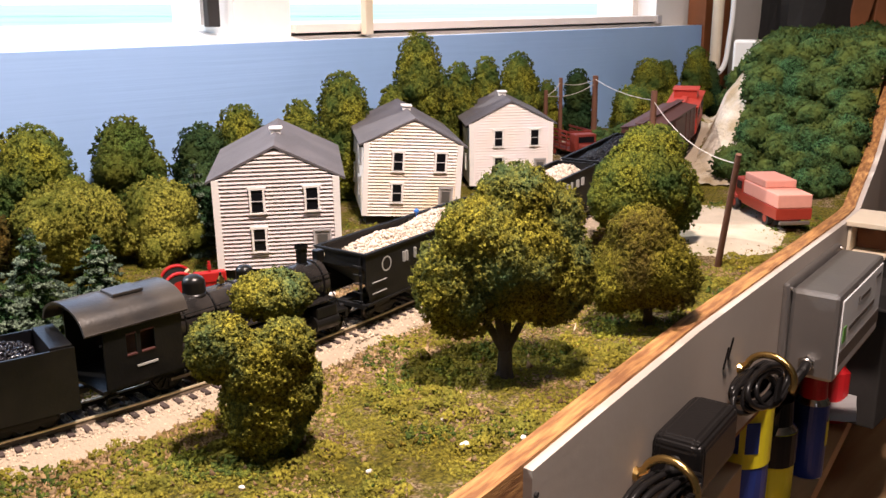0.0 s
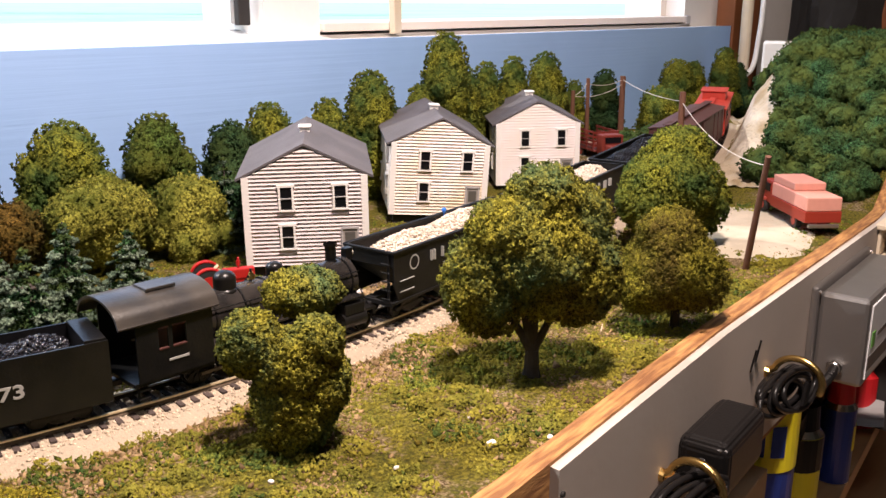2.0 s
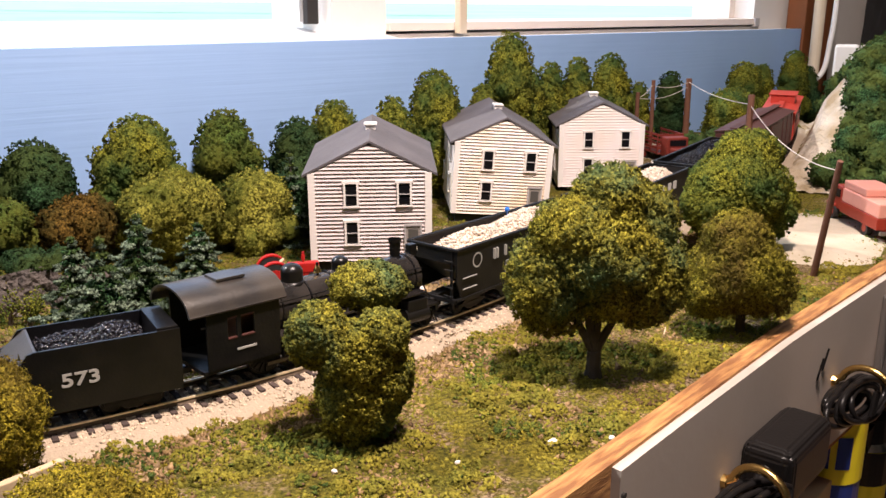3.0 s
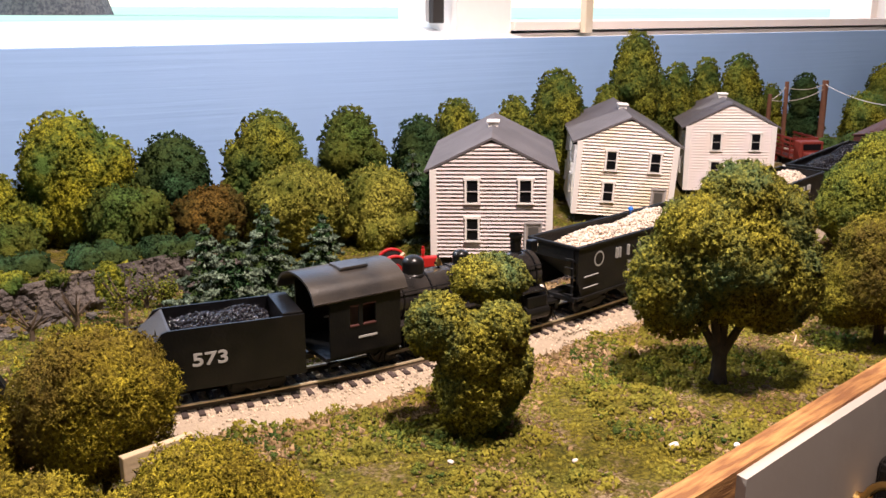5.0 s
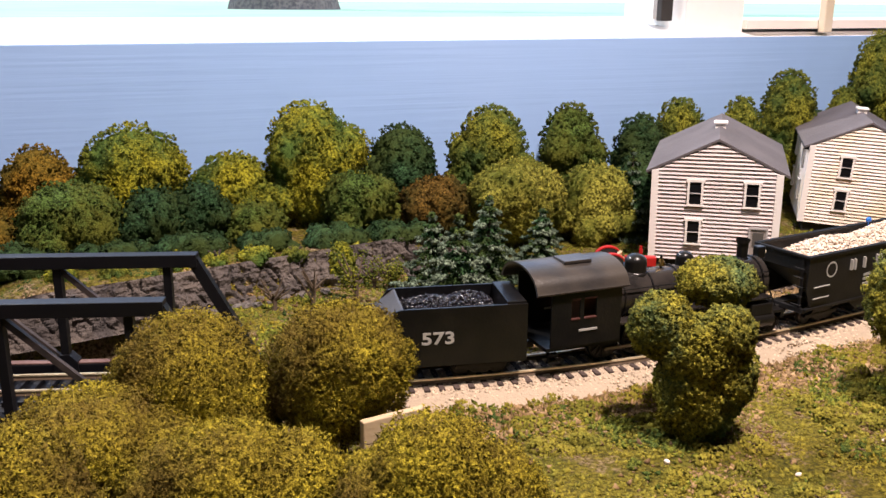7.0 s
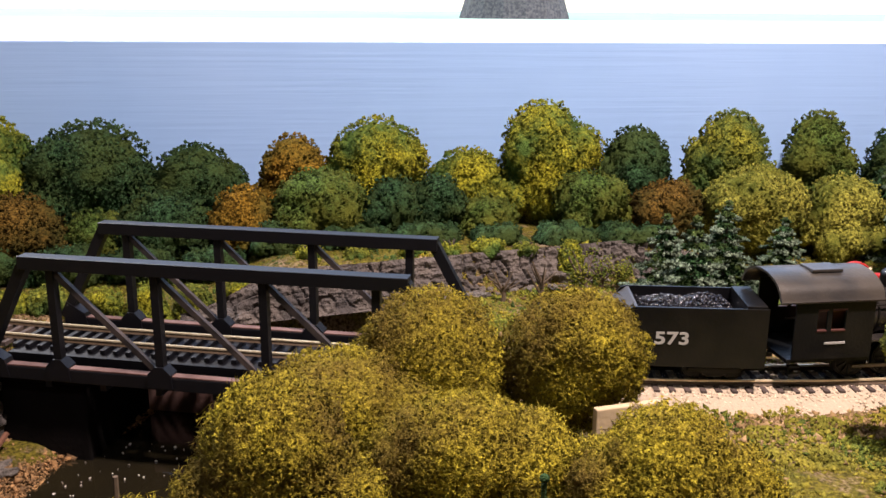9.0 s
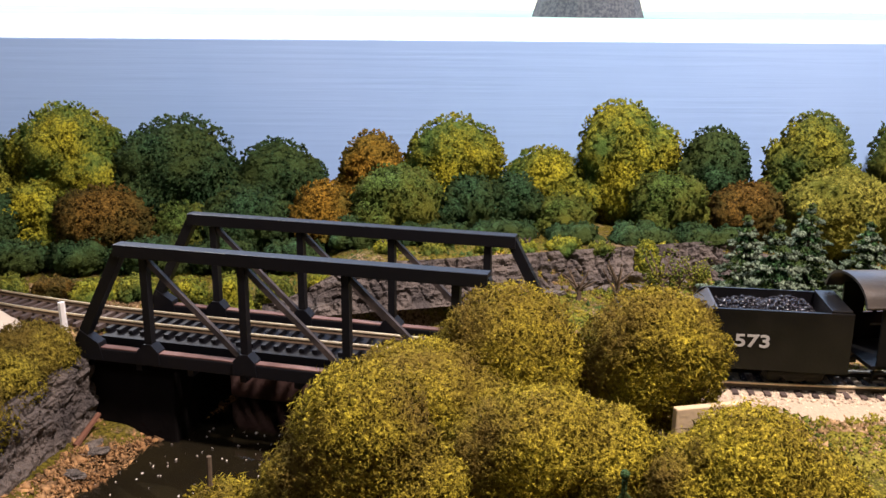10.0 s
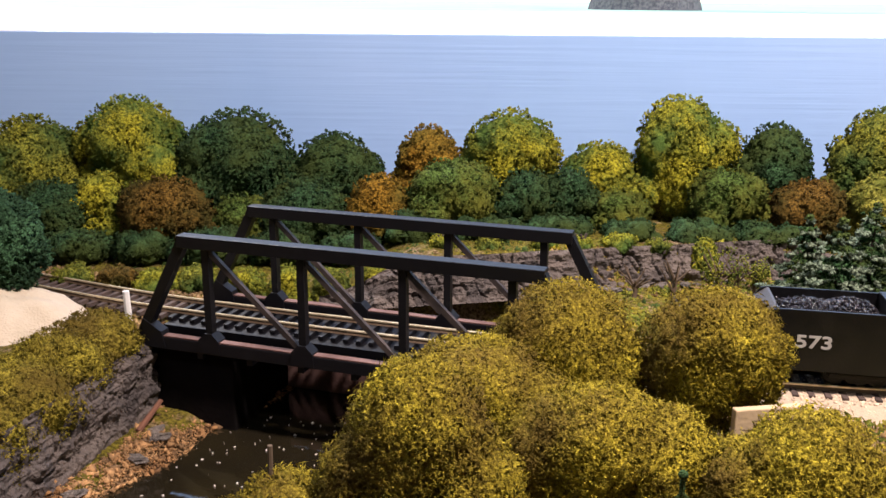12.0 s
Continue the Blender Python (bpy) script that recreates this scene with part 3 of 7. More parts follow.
def room():
    bm = bmesh.new()
    box(bm, -2.2, -2.0, -1.02, 2.6, 0.8, -0.95)
    tagged(part("floor", bm, M["floor"]), "grey concrete basement floor", "floor", kind="structure")
    bm = bmesh.new()
    box(bm, -2.2, -2.0, 1.5, 2.6, 0.8, 1.56)
    tagged(part("ceiling", bm, M["room"]), "dim unpainted basement ceiling", "ceiling", kind="structure")
    for name, b in (("wall_south", (-2.2, -2.06, -0.95, 2.6, -2.0, 1.5)), ("wall_west", (-2.26, -2.0, -0.95, -2.2, 0.8, 1.5)), ("wall_east", (2.6, -2.0, -0.95, 2.66, 0.8, 1.5))):
        bm = bmesh.new()
        box(bm, *b)
        tagged(part(name, bm, M["room"]), "plain painted basement wall", "wall", kind="structure")
    # the window wall: below, above, and the posts between the openings
    y0, y1, sill, head = 0.69, 0.79, 0.145, 0.75
    for name, b in (("wall_north_lower", (-2.2, y0, -0.95, 2.6, y1, sill)), ("wall_north_upper", (-2.2, y0, head, 2.6, y1, 1.5)),
                    ("wall_north_west", (-2.2, y0, sill, -0.42, y1, head)), ("wall_north_post", (0.472, y0, sill, 0.534, y1, head)), ("wall_north_east", (1.19, y0, sill, 2.6, y1, head))):
        bm = bmesh.new()
        box(bm, *b)
        tagged(part(name, bm, M["white"]), "white painted window wall", "wall", kind="structure")
    bm = bmesh.new()
    box(bm, -0.45, BACK_Y + 0.009, BACK_TOP - 0.012, 1.27, y0, BACK_TOP - 0.0002)
    tagged(part("sill_board", bm, M["white"]), "long white window sill board behind the backdrop", "sill", kind="structure")
    for k, (a, b) in enumerate(((-0.42, 0.472), (0.534, 1.19))):
        w = thing("window_%d" % (k + 1), "white framed basement window, bright daylight outside", "window", kind="structure")
        fw = 0.014
        for nm, bx in (("window_sill", (a, y0 - 0.006, sill + 0.003, b, y1, sill + 0.011)), ("window_frame", (a, y0 + 0.03, sill + 0.011, a + fw, y0 + 0.05, head)), ("window_frame", (b - fw, y0 + 0.03, sill + 0.011, b, y0 + 0.05, head)),
                       ("window_frame", (a + fw, y0 + 0.03, head - fw, b - fw, y0 + 0.05, head))):
            bm = bmesh.new()
            if nm == "window_sill" and k == 0:
                prism(bm, [(BACK_Y + 0.01, BACK_TOP), (BACK_Y + 0.01, BACK_TOP + 0.0006), (y1, 0.157), (y1, 0.15)], a, b + 0.06, "x")
            else:
                box(bm, *bx, 0.0008)
            part(nm, bm, M["pinkish"] if k else M["white"], w)
    # the dark strip is drawn for the dark gap left of the post
    for nm, lab, b, m_ in (("rod", "cream wooden rod upright before the window", (0.612, 0.672, sill, 0.622, 0.68, head), "cream"), ("gasket", "dark strip along the gap beside the window post", (0.452, 0.698, sill + 0.01, 0.464, 0.706, head), "dark_stuff"), ("bracket", "small grey metal bracket on the window frame", (1.183, 0.682, sill, 1.195, 0.689, sill + 0.012), "grey_paint")):
        bm = bmesh.new()
        box(bm, *b, 0.001)
        tagged(part(nm, bm, M[m_]), lab, nm)
    # outdoors
    bm = bmesh.new()
    box(bm, -40, 0.8, 0.06, 40, 60, 0.12)
    tagged(part("lawn_outside", bm, mat("lawn", (0.42, 0.62, 0.4), 0.9, 0, 0.3, 3, 0)), "pale sunlit lawn outside the window", "lawn", kind="structure")
    tr = thing("tree", "large grey tree trunk on the lawn outside the window", "tree", pose(1.12, 5.6, 0.12))
    bm = bmesh.new()
    rod(bm, (0, 0, 0), (0, 0, 0.3), 0.34, 0.25, 16)
    rod(bm, (0, 0, 0.3), (0, 0, 3), 0.25, 0.2, 16)
    part("trunk", bm, M["rock"], tr)


room()


# ---- track and bridge ----
def track():
    ob = thing("railway_track", "model railway track, brass-coloured rails on dark ties in pale ballast", "track")
    tie = bmesh.new()
    box(tie, -0.0013, -0.0155, 0, 0.0013, 0.0155, 0.0022, 0.0002)
    me = bpy.data.meshes.new("tie")
    tie.to_mesh(me)
    tie.free()
    me.materials.append(M["tie"])
    dark_tie = me.copy()
    dark_tie.materials[0] = M["bridge_black"]
    s = 0.15
    while s < SEG[-1] - 0.2:
        x, y, a = along(s)
        t = new("tie", dark_tie if -0.19 < x < 0.022 else me)
        t.parent = ob
        t.matrix_basis = pose(x, y, grade(x), 0, 0, math.degrees(a))
        s += 0.0066
    web = [(-0.0009, 0), (0.0009, 0), (0.0004, 0.0007), (0.0004, 0.0018), (-0.0004, 0.0018), (-0.0004, 0.0007)]
    head = [(-0.00055, 0.0017), (0.00055, 0.0017), (0.00055, 0.0023), (0.00035, 0.0026), (-0.00035, 0.0026), (-0.00055, 0.0023)]
    for side in (-1, 1):
        def rolled_bar(name, prof, material, parent, label=""):
            vs, fs = [], []
            ss = np.arange(0.15, SEG[-1] - 0.2, 0.01)
            for s in ss:
                x, y, a = along(s)
                nx, ny = -math.sin(a), math.cos(a)
                for u, v in prof:
                    o = side * 0.00855 + u
                    vs.append((x + nx * o, y + ny * o, grade(x) + 0.0022 + v))
            for i in range(len(ss) - 1):
                for k in range(6):
                    fs.append((6 * i + k, 6 * i + 6 + k, 6 * i + 6 + (k + 1) % 6, 6 * i + (k + 1) % 6))
            return part(name, mesh_of(name, vs, fs, material), None, parent, label)
        bar = rolled_bar("rail", web, M["rail_web"], ob, "dark rusted rail")
        rolled_bar("rail_head", head, M["rail"], bar, "worn brass-bright rail head")
    return ob


track()
BR = Matrix.Translation((-0.08, 0.4105, 0)) @ Matrix.Rotation(math.atan2(-0.296, 0.955), 4, "Z")


def bridge():
    ob = thing("truss_bridge", "black through truss railway bridge with plate top chords", "bridge", BR)
    L, Lt, w, zt, zb = 0.113, 0.0865, 0.0335, 0.058, 0.005
    for sgn in (-1, 1):
        y = sgn * w
        bm = bmesh.new()
        box(bm, -Lt - 0.002, y - 0.0035, zt - 0.006, Lt + 0.002, y + 0.0035, zt, 0.0003)
        part("top_chord", bm, M["bridge_black"], ob)
        bm = bmesh.new()
        box(bm, -L, y - 0.0025, zb - 0.006, L, y + 0.0025, zb, 0.0003)
        part("bottom_chord", bm, M["bridge_black"], ob)
        # an added brownish strip imitates light on the chord's top face
        bm = bmesh.new()
        box(bm, -L + 0.008, y - 0.0021, zb + 0.0001, L - 0.008, y + 0.0021, zb + 0.0009, 0.0002)
        part("chord_plate", bm, M["abut"], ob, "brownish strip painting the lit top of the bottom chord")
        for e in (-1, 1):
            bm = bmesh.new()
            beam(bm, (e * L, y, zb), (e * Lt, y, zt - 0.003), 0.005, 0.005)
            part("end_post", bm, M["bridge_black"], ob)
            bm = bmesh.new()
            prism(bm, [(e * L, zb - 0.0055), (e * (L - 0.014), zb - 0.0055), (e * (L - 0.012), zb + 0.003), (e * (L - 0.002), zb + 0.009)], y - 0.003, y + 0.003)
            part("gusset_plate", bm, M["bridge_black"], ob)
        xs = np.linspace(-Lt + 0.012, Lt - 0.012, 4)
        for k, x in enumerate(xs):
            bm = bmesh.new()
            beam(bm, (x, y, zb), (x, y, zt - 0.005), 0.0036, 0.004)
            part("upright", bm, M["bridge_black"], ob)
            bm = bmesh.new()
            prism(bm, [(x - 0.006, zb - 0.005), (x + 0.006, zb - 0.005), (x + 0.0055, zb + 0.0015), (x + 0.002, zb + 0.005), (x - 0.002, zb + 0.005), (x - 0.0055, zb + 0.0015)], y - 0.0032, y + 0.0032)
            part("gusset_plate", bm, M["bridge_black"], ob)
            if k < 3:
                bm = bmesh.new()
                beam(bm, (x, y, zt - 0.006), (xs[k + 1], y, zb), 0.0022, 0.0026)
                # lighter brown paints the light that the black diagonals catch
                part("diagonal", bm, M["bridge_lit"], ob, "diagonal bar coloured lighter brown for the light it catches")
    bm = bmesh.new()
    box(bm, -L, -0.017, -0.004, L, 0.017, 0.0038)
    for yy in (-0.024, 0.024):
        box(bm, -L, yy - 0.0015, -0.005, L, yy + 0.0015, -0.0005)
    for xx in np.linspace(-L + 0.004, L - 0.004, 9):
        box(bm, xx - 0.0015, -w, -0.005, xx + 0.0015, w, -0.001)
    part("deck", bm, M["bridge_black"], ob)
    return ob


bridge()


# ---- houses ----
def house():
    """A two-storey company house, its gable front on the x axis from 0 to W, its depth along +y."""
    Wd, D, z0, ze, zp = 0.0763, 0.112, 0.0, 0.0595, 0.0786
    ob = thing("house", "white clapboard two-storey model house with grey gable roof", "house", group="company houses")
    n = 23
    step = (ze - z0) / n

    def siding(name, top_at):
        vs, fs = [], []
        z = z0
        while z < zp - 0.001:
            zz = min(z + step, zp)
            a0, b0 = top_at(z)
            a1, b1 = top_at(zz)
            if b0 - a0 <= 0.001:
                break
            i = len(vs)
            zm = z + 0.68 * (zz - z)
            am, bm_ = top_at(zm)
            vs += [(a0, -0.0019, z), (b0, -0.0019, z), (bm_, -0.0008, zm), (am, -0.0008, zm), (bm_, -0.0007, zm + 0.0001), (am, -0.0007, zm + 0.0001), (b1, 0, zz), (a1, 0, zz)]
            fs += [(i, i + 1, i + 2, i + 3), (i + 3, i + 2, i + 4, i + 5), (i + 5, i + 4, i + 6, i + 7)]
            if i:
                fs.append((i - 1, i - 2, i + 1, i))
            z = zz
        return mesh_of(name, vs, fs, M["siding"])

    def gable(z):
        if z <= ze:
            return 0, Wd
        u = (z - ze) / (zp - ze) * Wd / 2
        return u, Wd - u
    def flat(z):
        return (0, D) if z < ze - 0.0005 else (0, 0)
    f = part("gable_wall", siding("gable_wall", gable), None, ob)
    b = part("gable_wall", f.data, None, ob)
    b.matrix_basis = pose(Wd, D, 0, 0, 0, 180)
    l = part("side_wall", siding("side_wall", flat), None, ob)
    l.matrix_basis = pose(0, D, 0, 0, 0, -90)
    r = part("side_wall", l.data, None, ob)
    r.matrix_basis = pose(Wd, 0, 0, 0, 0, 90)
    bm = bmesh.new()
    box(bm, 0.002, 0.002, -0.011, Wd - 0.002, D - 0.002, z0 - 0.0003)
    part("foundation", bm, M["dark_stuff"], ob, "dark recessed foundation")
    for cx, cy in ((0, 0), (Wd, 0), (0, D), (Wd, D)):
        bm = bmesh.new()
        box(bm, cx - 0.0022, cy - 0.0022, z0, cx + 0.0022, cy + 0.0022, ze)
        part("corner_board", bm, M["trim_white"], ob)
    sl = (zp - ze) / (Wd / 2)
    ov = 0.006
    for e in (0, 1):
        def X(v):
            return v if e == 0 else Wd - v
        bm = bmesh.new()
        o = [(X(-ov), ze - ov * sl + 0.0006), (X(Wd / 2), zp + 0.0006), (X(Wd / 2), zp + 0.0022), (X(-ov), ze - ov * sl + 0.0022)]
        prism(bm, o, -0.002, D + 0.003)
        part("roof_slope", bm, M["shingle"], ob, "grey paper roof")
    bm = bmesh.new()
    box(bm, Wd / 2 - 0.0035, 0.051, zp - 0.002, Wd / 2 + 0.0035, 0.058, zp + 0.0036, 0.0003)
    box(bm, Wd / 2 - 0.0046, 0.0498, zp + 0.0036, Wd / 2 + 0.0046, 0.0592, zp + 0.0052, 0.0006)
    part("chimney", bm, M["trim_white"], ob, "short pale chimney stub")

    def window(cx, zc, w=0.0072, h=0.0135):
        wn_ = part("window", box(bmesh.new(), cx - w / 2, -0.0024, zc - h / 2, cx + w / 2, -0.0002, zc + h / 2), M["dark_glass"], ob, "dark window opening")
        for bx in ((cx - w / 2 - 0.0014, zc - h / 2 - 0.0008, cx - w / 2, zc + h / 2 + 0.0008), (cx + w / 2, zc - h / 2 - 0.0008, cx + w / 2 + 0.0014, zc + h / 2 + 0.0008),
                   (cx - w / 2 - 0.0022, zc + h / 2 + 0.0008, cx + w / 2 + 0.0022, zc + h / 2 + 0.0022), (cx - w / 2 - 0.002, zc - h / 2 - 0.0018, cx + w / 2 + 0.002, zc - h / 2 - 0.0008),
                   (cx - w / 2, zc - 0.00025, cx + w / 2, zc + 0.00025)):
            part("frame", box(bmesh.new(), bx[0], -0.0033, bx[1], bx[2], -0.0004, bx[3]), M["grey_paint"] if bx[3] - bx[1] < 0.0009 and bx[2] - bx[0] < w + 0.0002 else M["trim_white"], wn_)
    window(0.0257, 0.0452)
    window(0.0605, 0.0454)
    window(0.0257, 0.0194)
    cx = 0.066
    d = part("door", box(bmesh.new(), cx - 0.0047, -0.0024, z0, cx + 0.0047, -0.0004, z0 + 0.0235), M["door_paint"], ob, "plain grey-brown door with an upper pane")
    part("pane", box(bmesh.new(), cx - 0.0033, -0.0028, z0 + 0.0125, cx + 0.0033, -0.0014, z0 + 0.0215), M["dim_pane"], d)
    for s_ in (-1, 1):
        part("frame", box(bmesh.new(), cx + s_ * 0.0053 - 0.0006, -0.0032, z0, cx + s_ * 0.0053 + 0.0006, -0.0004, z0 + 0.0245), M["grey_paint"], d)
    part("frame", box(bmesh.new(), cx - 0.0059, -0.0032, z0 + 0.0237, cx + 0.0059, -0.0003, z0 + 0.0249), M["grey_paint"], d)
    part("step", box(bmesh.new(), cx - 0.009, -0.011, -0.0065, cx + 0.009, -0.0012, z0 - 0.0006, 0.0004), M["wood"], ob, "pale wooden door step")
    # windows of the side wall that faces away from the lane
    for yy in (0.028, 0.078):
        for zz in (0.0194, 0.0452):
            sw = part("window", box(bmesh.new(), -0.0024, yy - 0.0036, zz - 0.0067, -0.0005, yy + 0.0036, zz + 0.0067), M["dark_glass"], ob, "dark window opening")
            for bx in ((yy - 0.005, zz - 0.0067, yy - 0.0036, zz + 0.0067), (yy + 0.0036, zz - 0.0067, yy + 0.005, zz + 0.0067), (yy - 0.0058, zz + 0.0068, yy + 0.0058, zz + 0.0082), (yy - 0.0056, zz - 0.008, yy + 0.0056, zz - 0.0068)):
                part("frame", box(bmesh.new(), -0.0033, bx[0], bx[1], -0.0004, bx[2], bx[3]), M["trim_white"], sw)
    # exposed rafter ends under the eave
    for k in range(15):
        part("rafter_end", box(bmesh.new(), -0.0055, 0.003 + k * 0.0077, ze - 0.0042, -0.0005, 0.0042 + k * 0.0077, ze - 0.0022), M["dark_stuff"], ob)
    return ob


def placed_house(x, y, z, heading, lean, back):
    return pose(x, y, z, 0, 0, heading) @ pose(0, 0, 0, back, 0, 0) @ pose(0, 0, 0, 0, lean, 0)


h1 = house()
h1.matrix_world = placed_house(0.3149, 0.4907, 0.0072, -38.5, -0.7, 1.5)
h2 = copy_thing(h1, placed_house(0.4812, 0.5366, 0.0079, -37.2, 3.2, 2.0))
h2["label"] = "yellowed white clapboard two-storey model house with grey gable roof"
h3 = copy_thing(h1, placed_house(0.6453, 0.5638, 0.0046, -41.2, -0.7, 1.15))
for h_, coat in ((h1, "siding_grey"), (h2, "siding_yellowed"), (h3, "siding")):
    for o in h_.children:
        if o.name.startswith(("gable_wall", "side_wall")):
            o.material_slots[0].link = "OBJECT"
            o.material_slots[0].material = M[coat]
h1["label"] = "greyish white clapboard two-storey model house with grey gable roof"


# ---- trees ----
def foam_tree(name, label, lobes, n, size, material, seed, trunk=None, kind="oct", category="tree", extra=None, group=""):
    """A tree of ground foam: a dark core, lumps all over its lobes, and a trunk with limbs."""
    rng = np.random.default_rng(seed)
    lo = np.array(lobes)
    bx, by = lo[:, 0].mean(), lo[:, 1].mean()
    bz = height(bx, by) if trunk is None else trunk[2]
    if trunk is not None:
        bx, by = trunk[0], trunk[1]
    base = Vector((bx, by, bz))
    ob = thing(name, label, category, Matrix.Translation(base), group)
    loc = [(l[0] - bx, l[1] - by, l[2] - bz, *l[3:6]) for l in lobes]
    if len(lobes) < 9:
        for l in loc[:]:
            for k in range(9):
                d = rng.normal(size=3)
                d /= np.linalg.norm(d)
                if d[2] < -0.6:
                    continue
                q = rng.uniform(0.24, 0.36) * min(l[3], l[5])
                loc.append((l[0] + 0.76 * d[0] * l[3], l[1] + 0.76 * d[1] * l[4], l[2] + 0.76 * d[2] * l[5], q, q, q))
    r0 = 0.0 if trunk is None else trunk[3]
    fluffy = material is M["yellow"] and category == "bush"
    p, out = crown_points(loc, int(n * 2.3), rng, 0.05 if fluffy else 0.02, 0.0017 if category == "bush" or r0 > 0.001 else 0.0027)
    size *= 0.56
    me = scatter("crown", p, rng.uniform(0.55, 1.5, len(p)) * size, material, rng, "tet", 0.6, 0.4, out)
    crown = part("crown", me, None, ob)
    if fluffy or extra:
        q, o2 = crown_points(loc, int(n * 0.8), rng, 0.02)
        q = q + o2 * rng.uniform(0.0, 0.0024, (len(q), 1))
        part("fibre_fluff", scatter("fibre_fluff", q, rng.uniform(0.0006, 0.0015, len(q)), material, rng, "hair", 1.0, 0.3, o2), None, crown, "curly fibre strands")
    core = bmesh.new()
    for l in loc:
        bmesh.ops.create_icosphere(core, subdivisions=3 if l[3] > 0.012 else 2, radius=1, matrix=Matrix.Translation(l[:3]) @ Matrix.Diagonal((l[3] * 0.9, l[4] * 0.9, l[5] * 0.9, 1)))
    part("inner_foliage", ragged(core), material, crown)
    bm = bmesh.new()
    low = min(l[2] - l[5] for l in loc)
    r = 0.0022 if trunk is None else trunk[3]
    fork = max(0.004, low + 0.006) if r < 0.004 else 0.014
    rod(bm, (0, 0, -0.004), (0, 0, 0.004), r * 1.4, r * 0.95, 9)
    rod(bm, (0, 0, 0.0035), (0, 0, fork), r * 0.95, r * 0.8, 9)
    for l in loc[:5]:
        rod(bm, (0, 0, fork - 0.001), (l[0] * 0.9, l[1] * 0.9, max(fork + 0.004, l[2])), r * 0.6, r * 0.22, 7)
    part("trunk", bm, M["bark"], ob)
    return ob


def ragged(bm):
    """Breaks up smooth crowns into small knobs and pits of foam."""
    for v in bm.verts:
        p = v.co * 260
        v.co = v.co + v.normal * (0.0009 * noise.noise(p) + 0.0007 * noise.noise(p * 2.3))
    return bm


def round_lobes(x, y, top, r, low, rng, k=16):
    """A rounded crown with swelling lobes, from low to top."""
    h = top - low
    if h > 2.3 * r:
        out = [(x, y, low + h * 0.3, r * 0.95, r * 0.8, h * 0.32), (x + rng.uniform(-0.15, 0.15) * r, y, low + h * 0.66, r * 0.78, r * 0.7, h * 0.34)]
    else:
        out = [(x, y, low + h * 0.5, r * 0.9, r * 0.78, h * 0.5)]
    for i in range(k):
        a = rng.uniform(0, 2 * math.pi)
        u = rng.uniform(0.15, 0.85)
        q = rng.uniform(0.55, 0.85) * (1.12 - 0.6 * u * u)
        s_ = rng.uniform(0.28, 0.48) * r
        out.append((x + q * r * math.cos(a), y + 0.7 * q * r * math.sin(a), low + h * (0.1 + 0.72 * u), s_, s_, s_ * rng.uniform(0.85, 1.2)))
    return out


def woods(rows, y, group, size=0.0017, dense=1.0):
    for k, (x, top, r, col) in enumerate(rows):
        rng = np.random.default_rng(int(abs(x) * 1000) + int(top * 3000))
        low = height(x, y) - 0.002
        lobes = round_lobes(x, y, top, r, low, rng)
        n = int(dense * 2.0 * math.pi * r * (top - low + r) / (size * size * 3.0))
        word = {"olive": "olive-green", "yellow": "yellow-green", "green": "mid-green", "dark": "dark green", "orange": "orange-brown", "brown": "russet brown", "light": "pale yellow-green", "autumn": "brassy green"}[col]
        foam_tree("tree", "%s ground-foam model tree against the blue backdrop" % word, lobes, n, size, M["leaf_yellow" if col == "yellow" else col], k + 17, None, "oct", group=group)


B = "trees along the backdrop"
woods([(-0.42, 0.09, 0.045, "green"), (-0.34, 0.086, 0.04, "olive"), (-0.269, 0.101, 0.042, "yellow"), (-0.193, 0.092, 0.045, "dark"), (-0.124, 0.077, 0.034, "dark"), (-0.062, 0.082, 0.025, "orange"),
       (-0.003, 0.093, 0.038, "yellow"), (0.061, 0.072, 0.03, "yellow"), (0.119, 0.104, 0.036, "yellow"), (0.18, 0.085, 0.03, "dark"), (0.257, 0.096, 0.034, "olive")], 0.617, B)
woods([(0.325, 0.095, 0.029, "green"), (0.388, 0.084, 0.027, "dark"), (0.427, 0.096, 0.026, "olive"), (0.489, 0.095, 0.022, "olive"), (0.535, 0.116, 0.03, "olive"), (0.695, 0.117, 0.021, "olive"), (0.735, 0.121, 0.021, "olive"),
       (0.791, 0.123, 0.026, "olive"), (0.905, 0.099, 0.021, "dark"), (0.844, 0.09, 0.016, "olive"), (1.065, 0.104, 0.03, "olive"), (1.11, 0.1, 0.02, "olive"), (1.19, 0.115, 0.025, "olive"), (1.235, 0.092, 0.02, "dark")], 0.622, B)
woods([(0.631, 0.148, 0.031, "olive"), (0.66, 0.115, 0.026, "olive"), (0.6, 0.1, 0.02, "olive"), (0.57, 0.08, 0.02, "dark")], 0.622, B)
woods([(-0.38, 0.05, 0.036, "dark"), (-0.309, 0.048, 0.034, "dark"), (-0.282, 0.054, 0.022, "yellow"), (-0.237, 0.051, 0.036, "brown"), (-0.185, 0.04, 0.024, "green"), (-0.141, 0.05, 0.03, "dark"), (-0.093, 0.054, 0.022, "orange"), (-0.039, 0.064, 0.032, "green"),
       (0.006, 0.058, 0.023, "dark"), (0.035, 0.059, 0.019, "dark"), (0.069, 0.044, 0.02, "green"), (0.139, 0.06, 0.027, "green"), (0.193, 0.052, 0.027, "brown")], 0.583, B)
U = "low undergrowth beneath the trees"
